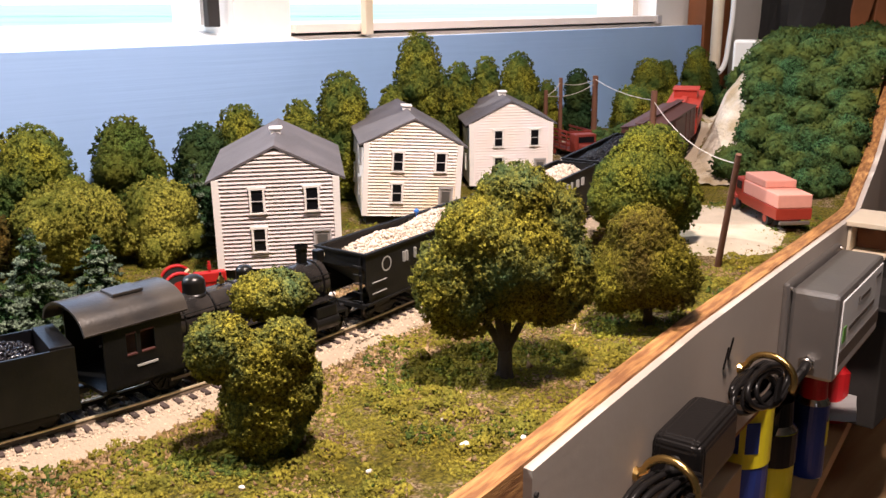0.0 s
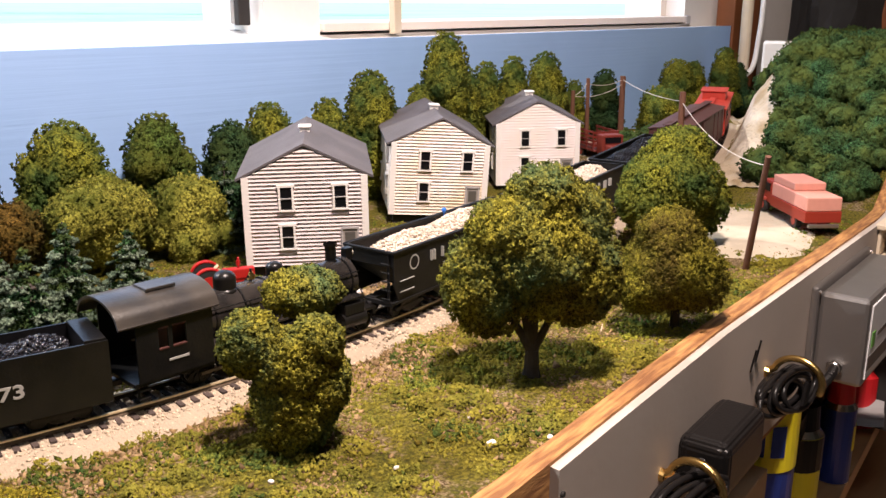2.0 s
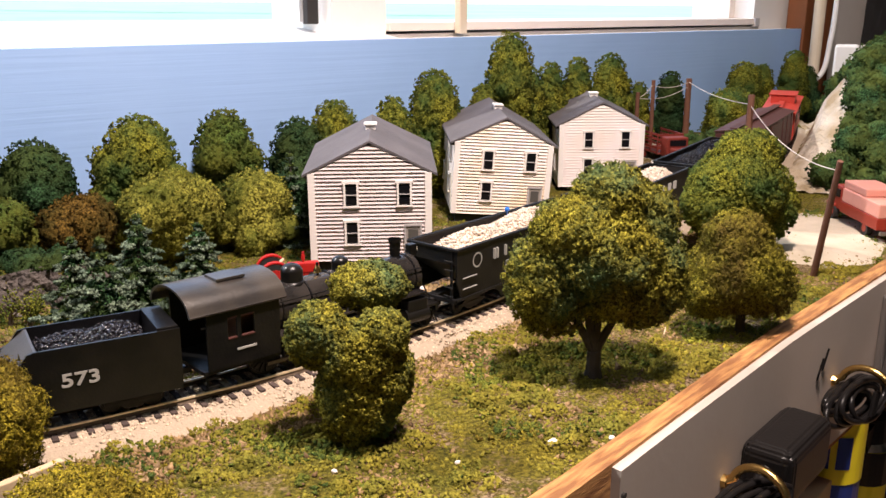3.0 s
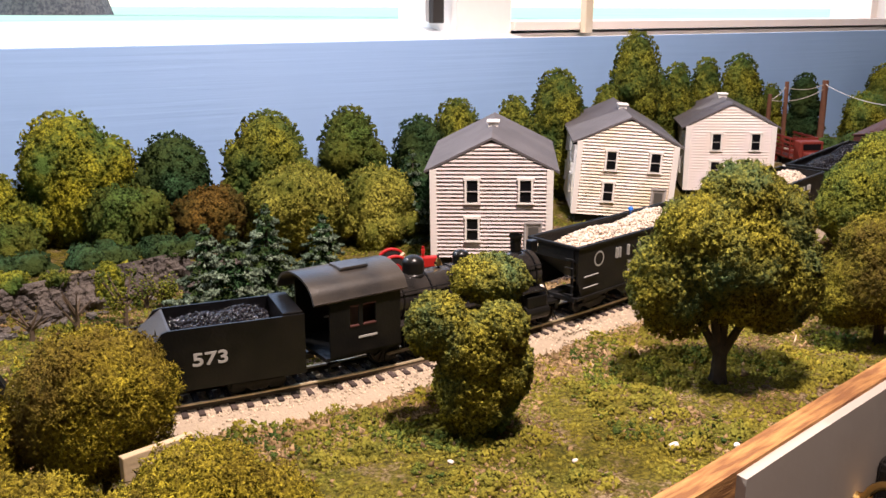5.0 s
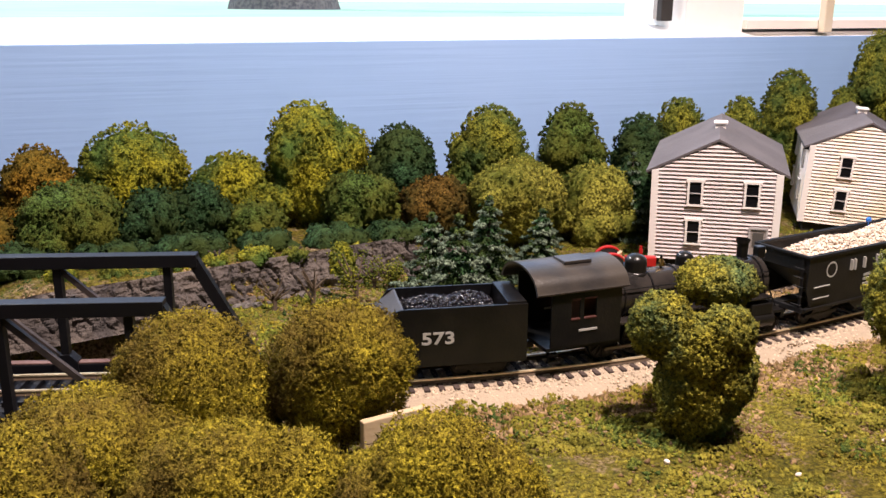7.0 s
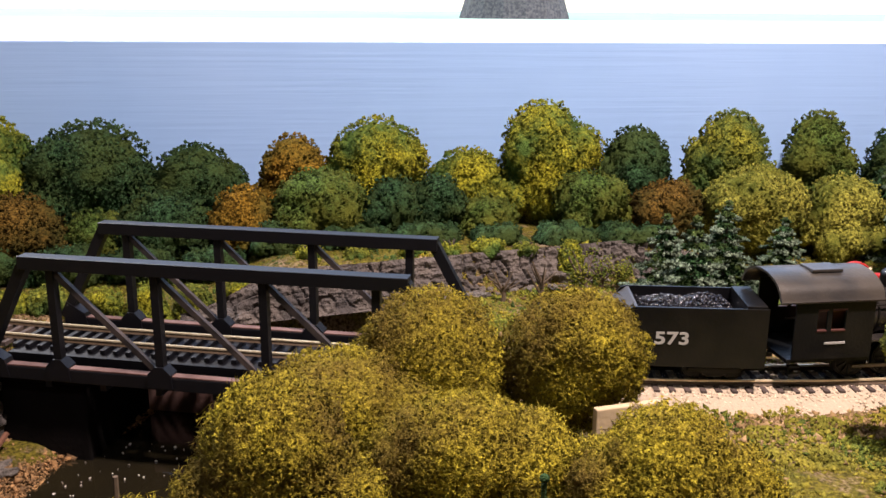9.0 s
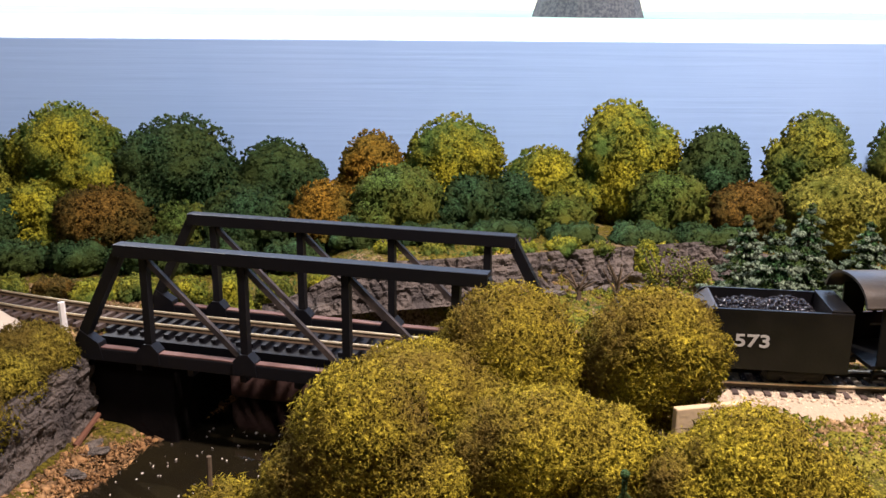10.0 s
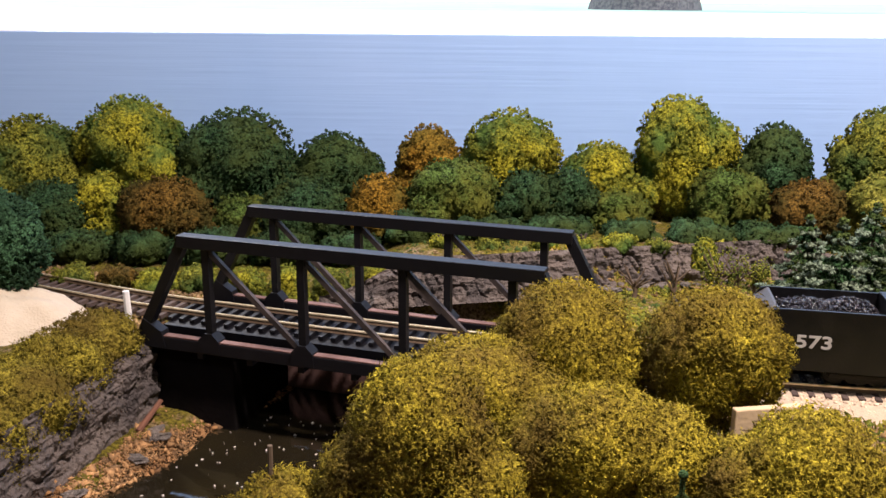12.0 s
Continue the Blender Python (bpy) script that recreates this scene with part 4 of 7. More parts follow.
woods([(-0.34, 0.024, 0.026, "dark"), (-0.29, 0.022, 0.024, "dark"), (-0.245, 0.020, 0.022, "dark"), (-0.2, 0.022, 0.024, "dark"), (-0.155, 0.022, 0.022, "dark"), (-0.11, 0.020, 0.022, "dark"), (-0.065, 0.026, 0.022, "dark"),
       (-0.02, 0.028, 0.022, "dark"), (0.025, 0.028, 0.02, "dark"), (0.07, 0.026, 0.02, "dark"), (0.115, 0.026, 0.02, "dark"), (0.16, 0.026, 0.02, "dark")], 0.556, U)
woods([(-0.27, 0.012, 0.013, "olive"), (-0.243, 0.013, 0.012, "brown"), (-0.218, 0.011, 0.013, "yellow"), (-0.192, 0.013, 0.012, "olive"), (-0.166, 0.012, 0.013, "yellow"), (-0.14, 0.014, 0.012, "yellow"), (-0.115, 0.013, 0.012, "olive"), (-0.09, 0.016, 0.011, "yellow")], 0.5, "low yellow bushes beyond the track", 0.0012)
woods([(-0.05, 0.027, 0.008, "yellow"), (-0.022, 0.026, 0.007, "olive"), (0.012, 0.027, 0.009, "yellow"), (0.035, 0.026, 0.007, "yellow"), (0.06, 0.029, 0.01, "yellow"), (0.083, 0.026, 0.007, "olive"), (0.112, 0.026, 0.008, "yellow")], 0.528, "low yellow bushes beyond the track", 0.0012)
woods([(0.253, 0.063, 0.038, "light"), (0.317, 0.057, 0.03, "light"), (0.355, 0.062, 0.022, "dark"), (0.961, 0.081, 0.038, "olive"), (0.42, 0.06, 0.022, "dark")], 0.572, "trees before the backdrop")


def spruce(x, y, h, r, seed):
    rng = np.random.default_rng(seed)
    z = height(x, y)
    ob = thing("spruce", "small blue-green frosted model spruce", "spruce", pose(x, y, z), "spruces")
    bm = bmesh.new()
    rod(bm, (0, 0, -0.003), (0, 0, h), 0.0018, 0.0004, 7)
    part("trunk", bm, M["bark"], ob)
    inner, tip = ([], []), ([], [])
    tiers = 10
    for t in range(tiers):
        u = t / (tiers - 1)
        zz = h * (0.06 + 0.92 * u)
        rr = r * (1 - u) ** 0.8 + 0.0016
        for b in range(int(19 - 11 * u)):
            a = rng.uniform(0, 2 * math.pi)
            q = rr * rng.uniform(0.75, 1.15)
            m = max(4, int(q / 0.0009))
            for i in range(m):
                v = (i + 1) / m
                wide = 0.0013 * (1 - abs(v - 0.5))
                for _ in range(2):
                    e = rng.normal() * wide
                    p = (q * v * math.cos(a) - e * math.sin(a), q * v * math.sin(a) + e * math.cos(a), zz - 0.007 * v * v + 0.0035 * v ** 4 + rng.normal() * 0.0003)
                    g = tip if v > 0.62 else inner
                    g[0].append(p), g[1].append(0.0013 * rng.uniform(0.6, 1.3))
    part("needle_bough", scatter("needle_bough", inner[0], inner[1], M["forest"], rng, "tet", 0.45), None, ob)
    part("bough_tip", scatter("bough_tip", tip[0], tip[1], M["spruce"], rng, "tet", 0.45), None, ob, "pale frosted needle tips")


for k, a in enumerate([(0.147, 0.42, 0.066, 0.029), (0.187, 0.471, 0.062, 0.026), (0.228, 0.482, 0.049, 0.023), (0.15, 0.468, 0.056, 0.024), (0.345, 0.565, 0.068, 0.017), (0.2, 0.503, 0.05, 0.018)]):
    spruce(*a, 100 + k)

# the big tree on the lawn, the bushy tree, and the two by the road
rng0 = np.random.default_rng(5)
foam_tree("tree", "large brassy-green ground-foam tree with forked dark trunk on the lawn",
          [(0.318, 0.256, 0.062, 0.028, 0.028, 0.026), (0.3, 0.27, 0.048, 0.021, 0.02, 0.025), (0.336, 0.243, 0.05, 0.021, 0.02, 0.024), (0.325, 0.256, 0.086, 0.019, 0.018, 0.017), (0.305, 0.262, 0.073, 0.019, 0.018, 0.016), (0.34, 0.249, 0.074, 0.017, 0.017, 0.018), (0.318, 0.248, 0.044, 0.016, 0.016, 0.013)],
          9000, 0.0014, M["autumn"], 5, (0.3163, 0.2546, 0.0, 0.0041), extra="fluff")
foam_tree("tree", "small olive ground-foam tree with a thin trunk", [(0.421, 0.243, 0.036, 0.026, 0.025, 0.022), (0.434, 0.236, 0.027, 0.02, 0.019, 0.016), (0.409, 0.25, 0.027, 0.019, 0.018, 0.015), (0.419, 0.244, 0.053, 0.018, 0.017, 0.016)],
          6000, 0.0011, M["bronze"], 6, (0.4213, 0.2386, 0.0, 0.0028), extra="fluff")
foam_tree("tree", "dense olive-green ground-foam tree beside the road", [(0.566, 0.33, 0.05, 0.034, 0.032, 0.03), (0.55, 0.335, 0.04, 0.026, 0.024, 0.026), (0.59, 0.322, 0.034, 0.024, 0.022, 0.024), (0.575, 0.33, 0.072, 0.022, 0.022, 0.018)],
          7000, 0.0015, M["olive"], 7)
foam_tree("bush", "tall clumped ground-foam bush on the lawn", [(0.193, 0.277, 0.021, 0.0165, 0.0165, 0.023), (0.1925, 0.2755, 0.037, 0.0155, 0.015, 0.015), (0.1805, 0.2865, 0.046, 0.0125, 0.0125, 0.0135), (0.199, 0.269, 0.0465, 0.0105, 0.0105, 0.0105), (0.2075, 0.288, 0.061, 0.0165, 0.015, 0.0095), (0.201, 0.273, 0.028, 0.0135, 0.0135, 0.018)],
          10000, 0.001, M["autumn"], 8, (0.191, 0.277, 0.0, 0.003), category="bush")
YB = "fluffy yellow-green poly-fibre bush on the near bank"
foam_tree("bush", YB, [(-0.002, 0.31, 0.036, 0.026, 0.024, 0.028), (0.008, 0.306, 0.026, 0.022, 0.02, 0.024), (-0.014, 0.312, 0.028, 0.018, 0.018, 0.022)], 10400, 0.0008, M["yellow"], 21, (0, 0.31, -0.002, 0.002), "oct", "bush", None, "bushes on the near bank")
foam_tree("bush", YB, [(0.051, 0.3, 0.04, 0.0255, 0.024, 0.0245)], 8400, 0.0008, M["yellow"], 22, (0.052, 0.3, -0.002, 0.002), "oct", "bush", None, "bushes on the near bank")
foam_tree("bush", YB, [(-0.037, 0.285, 0.03, 0.028, 0.024, 0.021), (-0.02, 0.28, 0.024, 0.024, 0.022, 0.018), (-0.052, 0.28, 0.02, 0.024, 0.022, 0.018)], 9200, 0.0008, M["yellow"], 23, (-0.037, 0.285, -0.02, 0.002), "oct", "bush", None, "bushes on the near bank")
foam_tree("bush", YB, [(-0.055, 0.235, 0.036, 0.021, 0.02, 0.028), (-0.045, 0.232, 0.02, 0.022, 0.02, 0.024), (-0.068, 0.237, 0.02, 0.018, 0.018, 0.022)], 11200, 0.0008, M["yellow"], 24, (-0.055, 0.235, -0.02, 0.002), "oct", "bush", None, "bushes on the near bank")
foam_tree("bush", YB, [(0.002, 0.252, 0.028, 0.022, 0.02, 0.02), (0.022, 0.25, 0.02, 0.02, 0.02, 0.022), (-0.012, 0.256, 0.022, 0.018, 0.018, 0.02)], 10000, 0.0008, M["yellow"], 25, (0.005, 0.252, -0.01, 0.002), "oct", "bush", None, "bushes on the near bank")
foam_tree("bush", YB, [(0.063, 0.235, 0.0235, 0.022, 0.02, 0.0245), (0.082, 0.232, 0.014, 0.018, 0.018, 0.022), (0.046, 0.236, 0.0165, 0.018, 0.018, 0.022)], 10000, 0.0008, M["yellow"], 26, (0.058, 0.235, -0.004, 0.002), "oct", "bush", None, "bushes on the near bank")
foam_tree("bush", YB, [(-0.096, 0.235, 0.006, 0.018, 0.018, 0.02), (-0.11, 0.238, -0.008, 0.018, 0.018, 0.022)], 5000, 0.0008, M["yellow"], 29, (-0.1, 0.236, -0.04, 0.002), "oct", "bush", None, "bushes on the near bank")
foam_tree("bush", "low olive bush on the stream bank", [(-0.218, 0.402, 0.003, 0.021, 0.018, 0.016), (-0.226, 0.378, 0.0, 0.023, 0.02, 0.018), (-0.233, 0.35, -0.006, 0.025, 0.024, 0.022), (-0.244, 0.322, -0.01, 0.027, 0.024, 0.024)], 9000, 0.0009, M["bank_olive"], 27, None, "oct", "bush", "fluff")
foam_tree("tree", "green ground-foam tree beside the track", [(-0.292, 0.45, 0.038, 0.03, 0.026, 0.03)], 4200, 0.0017, M["teal"], 28)


# ---- train ----
TAIL = s_of(0.0545)


def rail_pose(s, length):
    """The pose of a vehicle whose ends lie at s and s + length on the track; its origin is on the rail heads."""
    x0, y0, _ = along(s)
    x1, y1, _ = along(s + length)
    tilt = -math.degrees(math.atan2(grade(x1) - grade(x0), length))
    return pose((x0 + x1) / 2, (y0 + y1) / 2, (grade(x0) + grade(x1)) / 2 + 0.0049, 0, 0, math.degrees(math.atan2(y1 - y0, x1 - x0))) @ pose(0, 0, 0, 0, tilt, 0)


def lettering(text, size, m, material, parent, name="number"):
    cu = bpy.data.curves.new(name, "FONT")
    cu.body, cu.size, cu.align_x, cu.align_y, cu.extrude, cu.offset = text, size, "CENTER", "CENTER", 0.00012, size * 0.02
    tmp = bpy.data.objects.new(name, cu)
    me = bpy.data.meshes.new_from_object(tmp)
    me.materials.append(material)
    bpy.data.objects.remove(tmp)
    ob = new(name, me)
    ob.parent = parent
    ob.matrix_basis = m
    return ob


def wheel_mesh(r):
    bm = bmesh.new()
    seg = 22
    rod(bm, (0, -0.0013, 0), (0, 0.0007, 0), r * 0.97, None, seg)
    rod(bm, (0, 0.0007, 0), (0, 0.0012, 0), r * 1.06, None, seg)
    rod(bm, (0, -0.0019, 0), (0, -0.0012, 0), r * 0.3, None, 10)
    return bm


def wheel(parent, x, y, r, spokes=0):
    w = part("wheel", wheel_mesh(r), M["car_black"], parent)
    w.matrix_basis = pose(x, y, r, 0, 0, 0 if y < 0 else 180)
    tb = bmesh.new()
    rod(tb, (0, -0.0016, 0), (0, -0.0008, 0), r * 0.99, None, 24, False)
    rod(tb, (0, -0.0016, 0), (0, -0.0008, 0), r * 0.86, None, 24, False)
    part("tyre", tb, M["tyre"], w, "worn metal tyre")
    if spokes:
        sp = bmesh.new()
        beam(sp, (r * 0.2, -0.0016, 0), (r * 0.84, -0.0016, 0), 0.0006, 0.0007)
        first = part("spoke", sp, M["car_black"], w)
        for k in range(1, spokes):
            part("spoke", first.data, None, w).matrix_basis = pose(0, 0, 0, 0, 360 * k / spokes, 0)
    return w


def bogie(parent, x, wb=0.0185, r=0.0048):
    for sgn in (-1, 1):
        f = bmesh.new()
        y = sgn * 0.0105
        box(f, x - wb / 2 - 0.003, y - 0.001, r - 0.0008, x + wb / 2 + 0.003, y + 0.001, r + 0.0012, 0.0003)
        prism(f, [(x - wb / 2, r + 0.001), (x - 0.003, r + 0.0042), (x + 0.003, r + 0.0042), (x + wb / 2, r + 0.001), (x + 0.003, r - 0.003), (x - 0.003, r - 0.003)], y - 0.0008, y + 0.0008)
        part("side_frame", f, M["car_black"], parent)
        for dx in (-wb / 2, wb / 2):
            wheel(parent, x + dx, sgn * 0.0079, r)
    b = bmesh.new()
    box(b, x - 0.003, -0.0105, r, x + 0.003, 0.0105, r + 0.003)
    part("bolster", b, M["car_black"], parent)


def coupler(parent, x, d):
    b = bmesh.new()
    box(b, min(x, x + d * 0.007), -0.0012, 0.0075, max(x, x + d * 0.007), 0.0012, 0.0102, 0.0003)
    box(b, x + d * 0.007 - 0.0016, -0.0022, 0.0068, x + d * 0.007 + 0.0016, 0.0022, 0.0108, 0.0005)
    part("coupler", b, M["car_black"], parent)


def pile(parent, name, material, x0, x1, half, z0, crest, n, size, seed, label=""):
    """A heaped load between x0 and x1."""
    rng = np.random.default_rng(seed)
    u, v = rng.uniform(0, 1, n), rng.uniform(-1, 1, n)
    x = x0 + (x1 - x0) * u
    edge = np.minimum(1, np.minimum(u, 1 - u) / 0.12) * (1 - 0.75 * v * v)
    wave = 0.75 + 0.25 * np.sin(u * 11 + seed) * np.cos(u * 5)
    z = z0 + crest * edge * wave + rng.normal(size=n) * size * 0.3
    part(name, scatter(name, np.stack([x, v * half, z], 1), rng.uniform(0.6, 1.2, n) * size, material, rng, "oct", 0.8), None, parent, label)
    bm = bmesh.new()
    rows = []
    for i in range(17):
        uu = i / 16
        ed = min(1, min(uu, 1 - uu) / 0.12)
        wv = 0.75 + 0.25 * math.sin(uu * 11 + seed) * math.cos(uu * 5)
        rows.append([bm.verts.new((x0 + (x1 - x0) * uu, half * t, z0 + crest * ed * (1 - 0.75 * t * t) * wv - size * 0.5)) for t in (-1, -0.5, 0, 0.5, 1)])
    for a, b in zip(rows, rows[1:]):
        for k in range(4):
            bm.faces.new((a[k], b[k], b[k + 1], a[k + 1]))
    bmesh.ops.recalc_face_normals(bm, faces=bm.faces[:])
    return part("load_bed", bm, material, parent)


M["tyre"] = mat("worn_tyre", (0.16, 0.14, 0.12), 0.35, 0.9, 0.2, 200, 0)
M["roof_black"] = mat("satin_black", (0.024, 0.022, 0.022), 0.34, 0, 0.2, 160, 0.1, 700, (0.05, 0.042, 0.035), 60)
M["boiler"] = mat("boiler_black", (0.012, 0.011, 0.011), 0.22, 0, 0.25, 160, 0.05, 700, (0.035, 0.03, 0.027), 60)
M["lamp"] = mat("lamp_glass", (0.85, 0.8, 0.65), 0.2, 0, 0.02, 50, 0)
M["cabin"] = mat("cab_glow", (0.25, 0.12, 0.06), 0.6, 0, 0.2, 100, 0)
M["pin_blue"] = mat("pin_blue", (0.02, 0.16, 0.62), 0.3, 0, 0.03, 50, 0)


def tender():
    L = 0.096
    ob = thing("tender", "black model steam tender loaded with coal, number in white", "tender", rail_pose(TAIL, L))
    w, x0, x1, xb = 0.0155, -L / 2, L / 2, -L / 2 + 0.04
    bm = bmesh.new()
    prism(bm, [(x0, 0.008), (x1, 0.008), (x1, 0.026), (x0, 0.0265)], -w + 0.0004, w - 0.0004)
    part("tank", bm, M["roof_black"], ob)
    for sgn in (-1, 1):
        bm = bmesh.new()
        prism(bm, [(x0, 0.0078), (x1, 0.0078), (x1, 0.0345), (xb, 0.0345), (xb - 0.0025, 0.0338), (xb - 0.006, 0.029), (xb - 0.009, 0.0275), (x0, 0.0272)], sgn * w - 0.0005, sgn * w + 0.0005)
        part("side_panel", bm, M["black"], ob)
    bm = bmesh.new()
    box(bm, x0 - 0.0004, -w, 0.0078, x0 + 0.0006, w, 0.0275)
    part("end_panel", bm, M["black"], ob)
    bm = bmesh.new()
    prism(bm, [(xb - 0.0095, 0.0268), (xb, 0.0342), (xb + 0.001, 0.0342), (xb - 0.008, 0.0262)], -w + 0.0006, w - 0.0006)
    part("slope_plate", bm, M["roof_black"], ob)
    bm = bmesh.new()
    box(bm, x1 - 0.009, -w + 0.0006, 0.026, x1 - 0.0005, w - 0.0006, 0.0355, 0.0003)
    part("tool_box", bm, M["black"], ob)
    pile(ob, "coal_load", M["coal"], xb + 0.003, x1 - 0.011, 0.0135, 0.0285, 0.0068, 900, 0.0011, 3, "glossy black coal")
    bm = bmesh.new()
    rod(bm, (x0 + 0.0045, 0, 0.0268), (x0 + 0.0045, 0, 0.0285), 0.0012, None, 10)
    rod(bm, (x0 + 0.0025, 0, 0.0298), (x0 + 0.0078, 0, 0.0298), 0.0021, None, 14)
    hl = part("headlight", bm, M["black"], ob)
    bm = bmesh.new()
    rod(bm, (x0 + 0.0021, 0, 0.0298), (x0 + 0.0026, 0, 0.0298), 0.0017, None, 14)
    part("lens", bm, M["lamp"], hl, "pale lamp lens")
    bm = bmesh.new()
    box(bm, x0 + 0.0105, -0.0035, 0.0266, x0 + 0.0165, 0.0035, 0.0276, 0.0006)
    part("water_hatch", bm, M["black"], ob)
    for k in range(4):
        bm = bmesh.new()
        rod(bm, (x0 - 0.0014, -0.011, 0.011 + k * 0.004), (x0 - 0.0014, -0.005, 0.011 + k * 0.004), 0.0003, None, 6)
        part("rung", bm, M["letter"], ob)
    for xx in (-0.028, 0.028):
        bogie(ob, xx, 0.017, 0.0046)
    bm = bmesh.new()
    box(bm, x0 + 0.001, -0.009, 0.0062, x1 - 0.001, 0.009, 0.0082)
    part("underframe", bm, M["car_black"], ob)
    lettering("573", 0.0078, pose(0.008, -w - 0.0007, 0.0205, 90, 0, 0) @ Matrix.Diagonal((1.3, 1, 1, 1)), M["letter"], ob)
    lettering("573", 0.0078, pose(0.008, w + 0.0007, 0.0205, 90, 0, 180) @ Matrix.Diagonal((1.3, 1, 1, 1)), M["letter"], ob)
    coupler(ob, x0 - 0.0005, -1)
    return ob


def locomotive():
    L = 0.142
    ob = thing("locomotive", "black model steam locomotive with domes and brass bell", "locomotive", rail_pose(TAIL + 0.1, L))
    x0 = -L / 2
    xc = x0 + 0.04
    w = 0.0165
    # cab: two sides with a window each, front, floor and arched roof
    for sgn in (-1, 1):
        y = sgn * w
        bm = bmesh.new()
        for bx in ((x0 + 0.004, 0.012, xc, 0.0245), (x0 + 0.004, 0.0345, xc, 0.0395), (x0 + 0.004, 0.0245, x0 + 0.014, 0.0345), (x0 + 0.0185, 0.0245, x0 + 0.0205, 0.0345), (x0 + 0.027, 0.0245, xc, 0.0345)):
            box(bm, bx[0], y - 0.0005, bx[1], bx[2], y + 0.0005, bx[3])
        side = part("cab_side", bm, M["black"], ob)
        for a, b in ((0.014, 0.0185), (0.0205, 0.027)):
            bm = bmesh.new()
            for bx in ((x0 + a, 0.0245, x0 + b, 0.0251), (x0 + a, 0.0339, x0 + b, 0.0345)):
                box(bm, bx[0], y - 0.0008, bx[1], bx[2], y + 0.0008, bx[3])
            part("window_frame", bm, M["box_brown"], side, "dull red window frame")
        bm = bmesh.new()
        box(bm, x0 + 0.018, y - sgn * 0.0006 - 0.0002 - sgn * 0.0003, 0.0188, x0 + 0.0275, y + sgn * 0.0009, 0.0197)
        part("name_bar", bm, M["letter"], ob, "pale lettering bar")
    bm = bmesh.new()
    box(bm, xc - 0.001, -w, 0.012, xc, w, 0.0395)
    part("cab_front", bm, M["black"], ob)
    bm = bmesh.new()
    box(bm, x0 + 0.002, -w, 0.0105, xc, w, 0.0122)
    part("cab_floor", bm, M["black"], ob)
    bm = bmesh.new()
    box(bm, xc - 0.016, -0.008, 0.0125, xc - 0.0015, 0.008, 0.036, 0.001)
    part("backhead", bm, M["cabin"], ob)
    arc = [(-w - 0.0022, 0.0385)] + [((w + 0.0015) * math.sin(a), 0.0385 + 0.0098 * math.cos(a)) for a in np.linspace(-1.45, 1.45, 15)] + [(w + 0.0022, 0.0385)]
    arc += [(p[0] * 0.95, p[1] - 0.001) for p in arc[::-1]]
    bm = bmesh.new()
    prism(bm, arc, x0 - 0.004, xc + 0.003, "x")
    roof = part("cab_roof", rolled(bm), M["roof_black"], ob)
    bm = bmesh.new()
    box(bm, x0 + 0.015, -0.0075, 0.0478, x0 + 0.029, 0.0035, 0.0492, 0.0003)
    part("roof_hatch", bm, M["roof_black"], roof)
    # boiler, smokebox and what stands on them
    zb, rb = 0.0275, 0.0108
    xs = L / 2 - 0.012
    bm = bmesh.new()
    rod(bm, (xc - 0.001, 0, zb), (xs - 0.018, 0, zb), rb + 0.0006, rb, 32)
    part("boiler", rolled(bm), M["boiler"], ob)
    bm = bmesh.new()
    rod(bm, (xs - 0.018, 0, zb), (xs, 0, zb), rb + 0.0004, None, 32)
    rod(bm, (xs, 0, zb), (xs + 0.0012, 0, zb), rb * 0.86, rb * 0.7, 24)
    part("smokebox", rolled(bm), M["boiler"], ob)
    for k, x in enumerate(np.linspace(xc + 0.006, xs - 0.004, 6)):
        bm = bmesh.new()
        rod(bm, (x - 0.0004, 0, zb), (x + 0.0004, 0, zb), rb + 0.00095, None, 32)
        part("boiler_band", bm, M["black"], ob)
    for name, x, r, h in (("steam_dome", xc + 0.018, 0.0053, 0.0105), ("sand_dome", xc + 0.046, 0.0042, 0.009)):
        bm = bmesh.new()
        z0 = zb + rb - 0.002
        rod(bm, (x, 0, z0), (x, 0, z0 + 0.0022), r * 1.25, r, 20)
        rod(bm, (x, 0, z0 + 0.0022), (x, 0, z0 + h - r * 0.7), r, None, 20, False)
        ball(bm, (x, 0, z0 + h - r * 0.7), r, 3, (1, 1, 0.72))
        d = part(name, bm, M["black"], ob, smooth=True)
        if name == "sand_dome":
            lettering("573", 0.0036, pose(x, -r - 0.0002, z0 + 0.004, 90, 0, 0), M["letter"], d)
    bm = bmesh.new()
    z0 = zb + rb - 0.0015
    rod(bm, (xc + 0.006, 0, z0), (xc + 0.006, 0, z0 + 0.0042), 0.0026, None, 14)
    wh = part("turret", bm, M["black"], ob)
    bm = bmesh.new()
    rod(bm, (xc + 0.006, 0, z0 + 0.0042), (xc + 0.006, 0, z0 + 0.0078), 0.0009, 0.0005, 8)
    rod(bm, (xc + 0.0075, 0.001, z0 + 0.0042), (xc + 0.0075, 0.001, z0 + 0.0064), 0.0006, None, 8)
    part("whistle", bm, M["brass"], wh, "brass whistle")
    bm = bmesh.new()
    rod(bm, (xc + 0.0325, 0, z0), (xc + 0.0325, 0, z0 + 0.0078), 0.0006, None, 6)
    rod(bm, (xc + 0.0305, 0, z0 + 0.0042), (xc + 0.0345, 0, z0 + 0.0042), 0.0006, None, 6)
    bh = part("bell_hanger", bm, M["black"], ob)
    bm = bmesh.new()
    rod(bm, (xc + 0.0325, 0, z0 + 0.0028), (xc + 0.0325, 0, z0 + 0.0062), 0.0021, 0.0009, 12)
    part("bell", bm, M["brass"], bh, "brass bell")
    xk = xs - 0.009
    bm = bmesh.new()
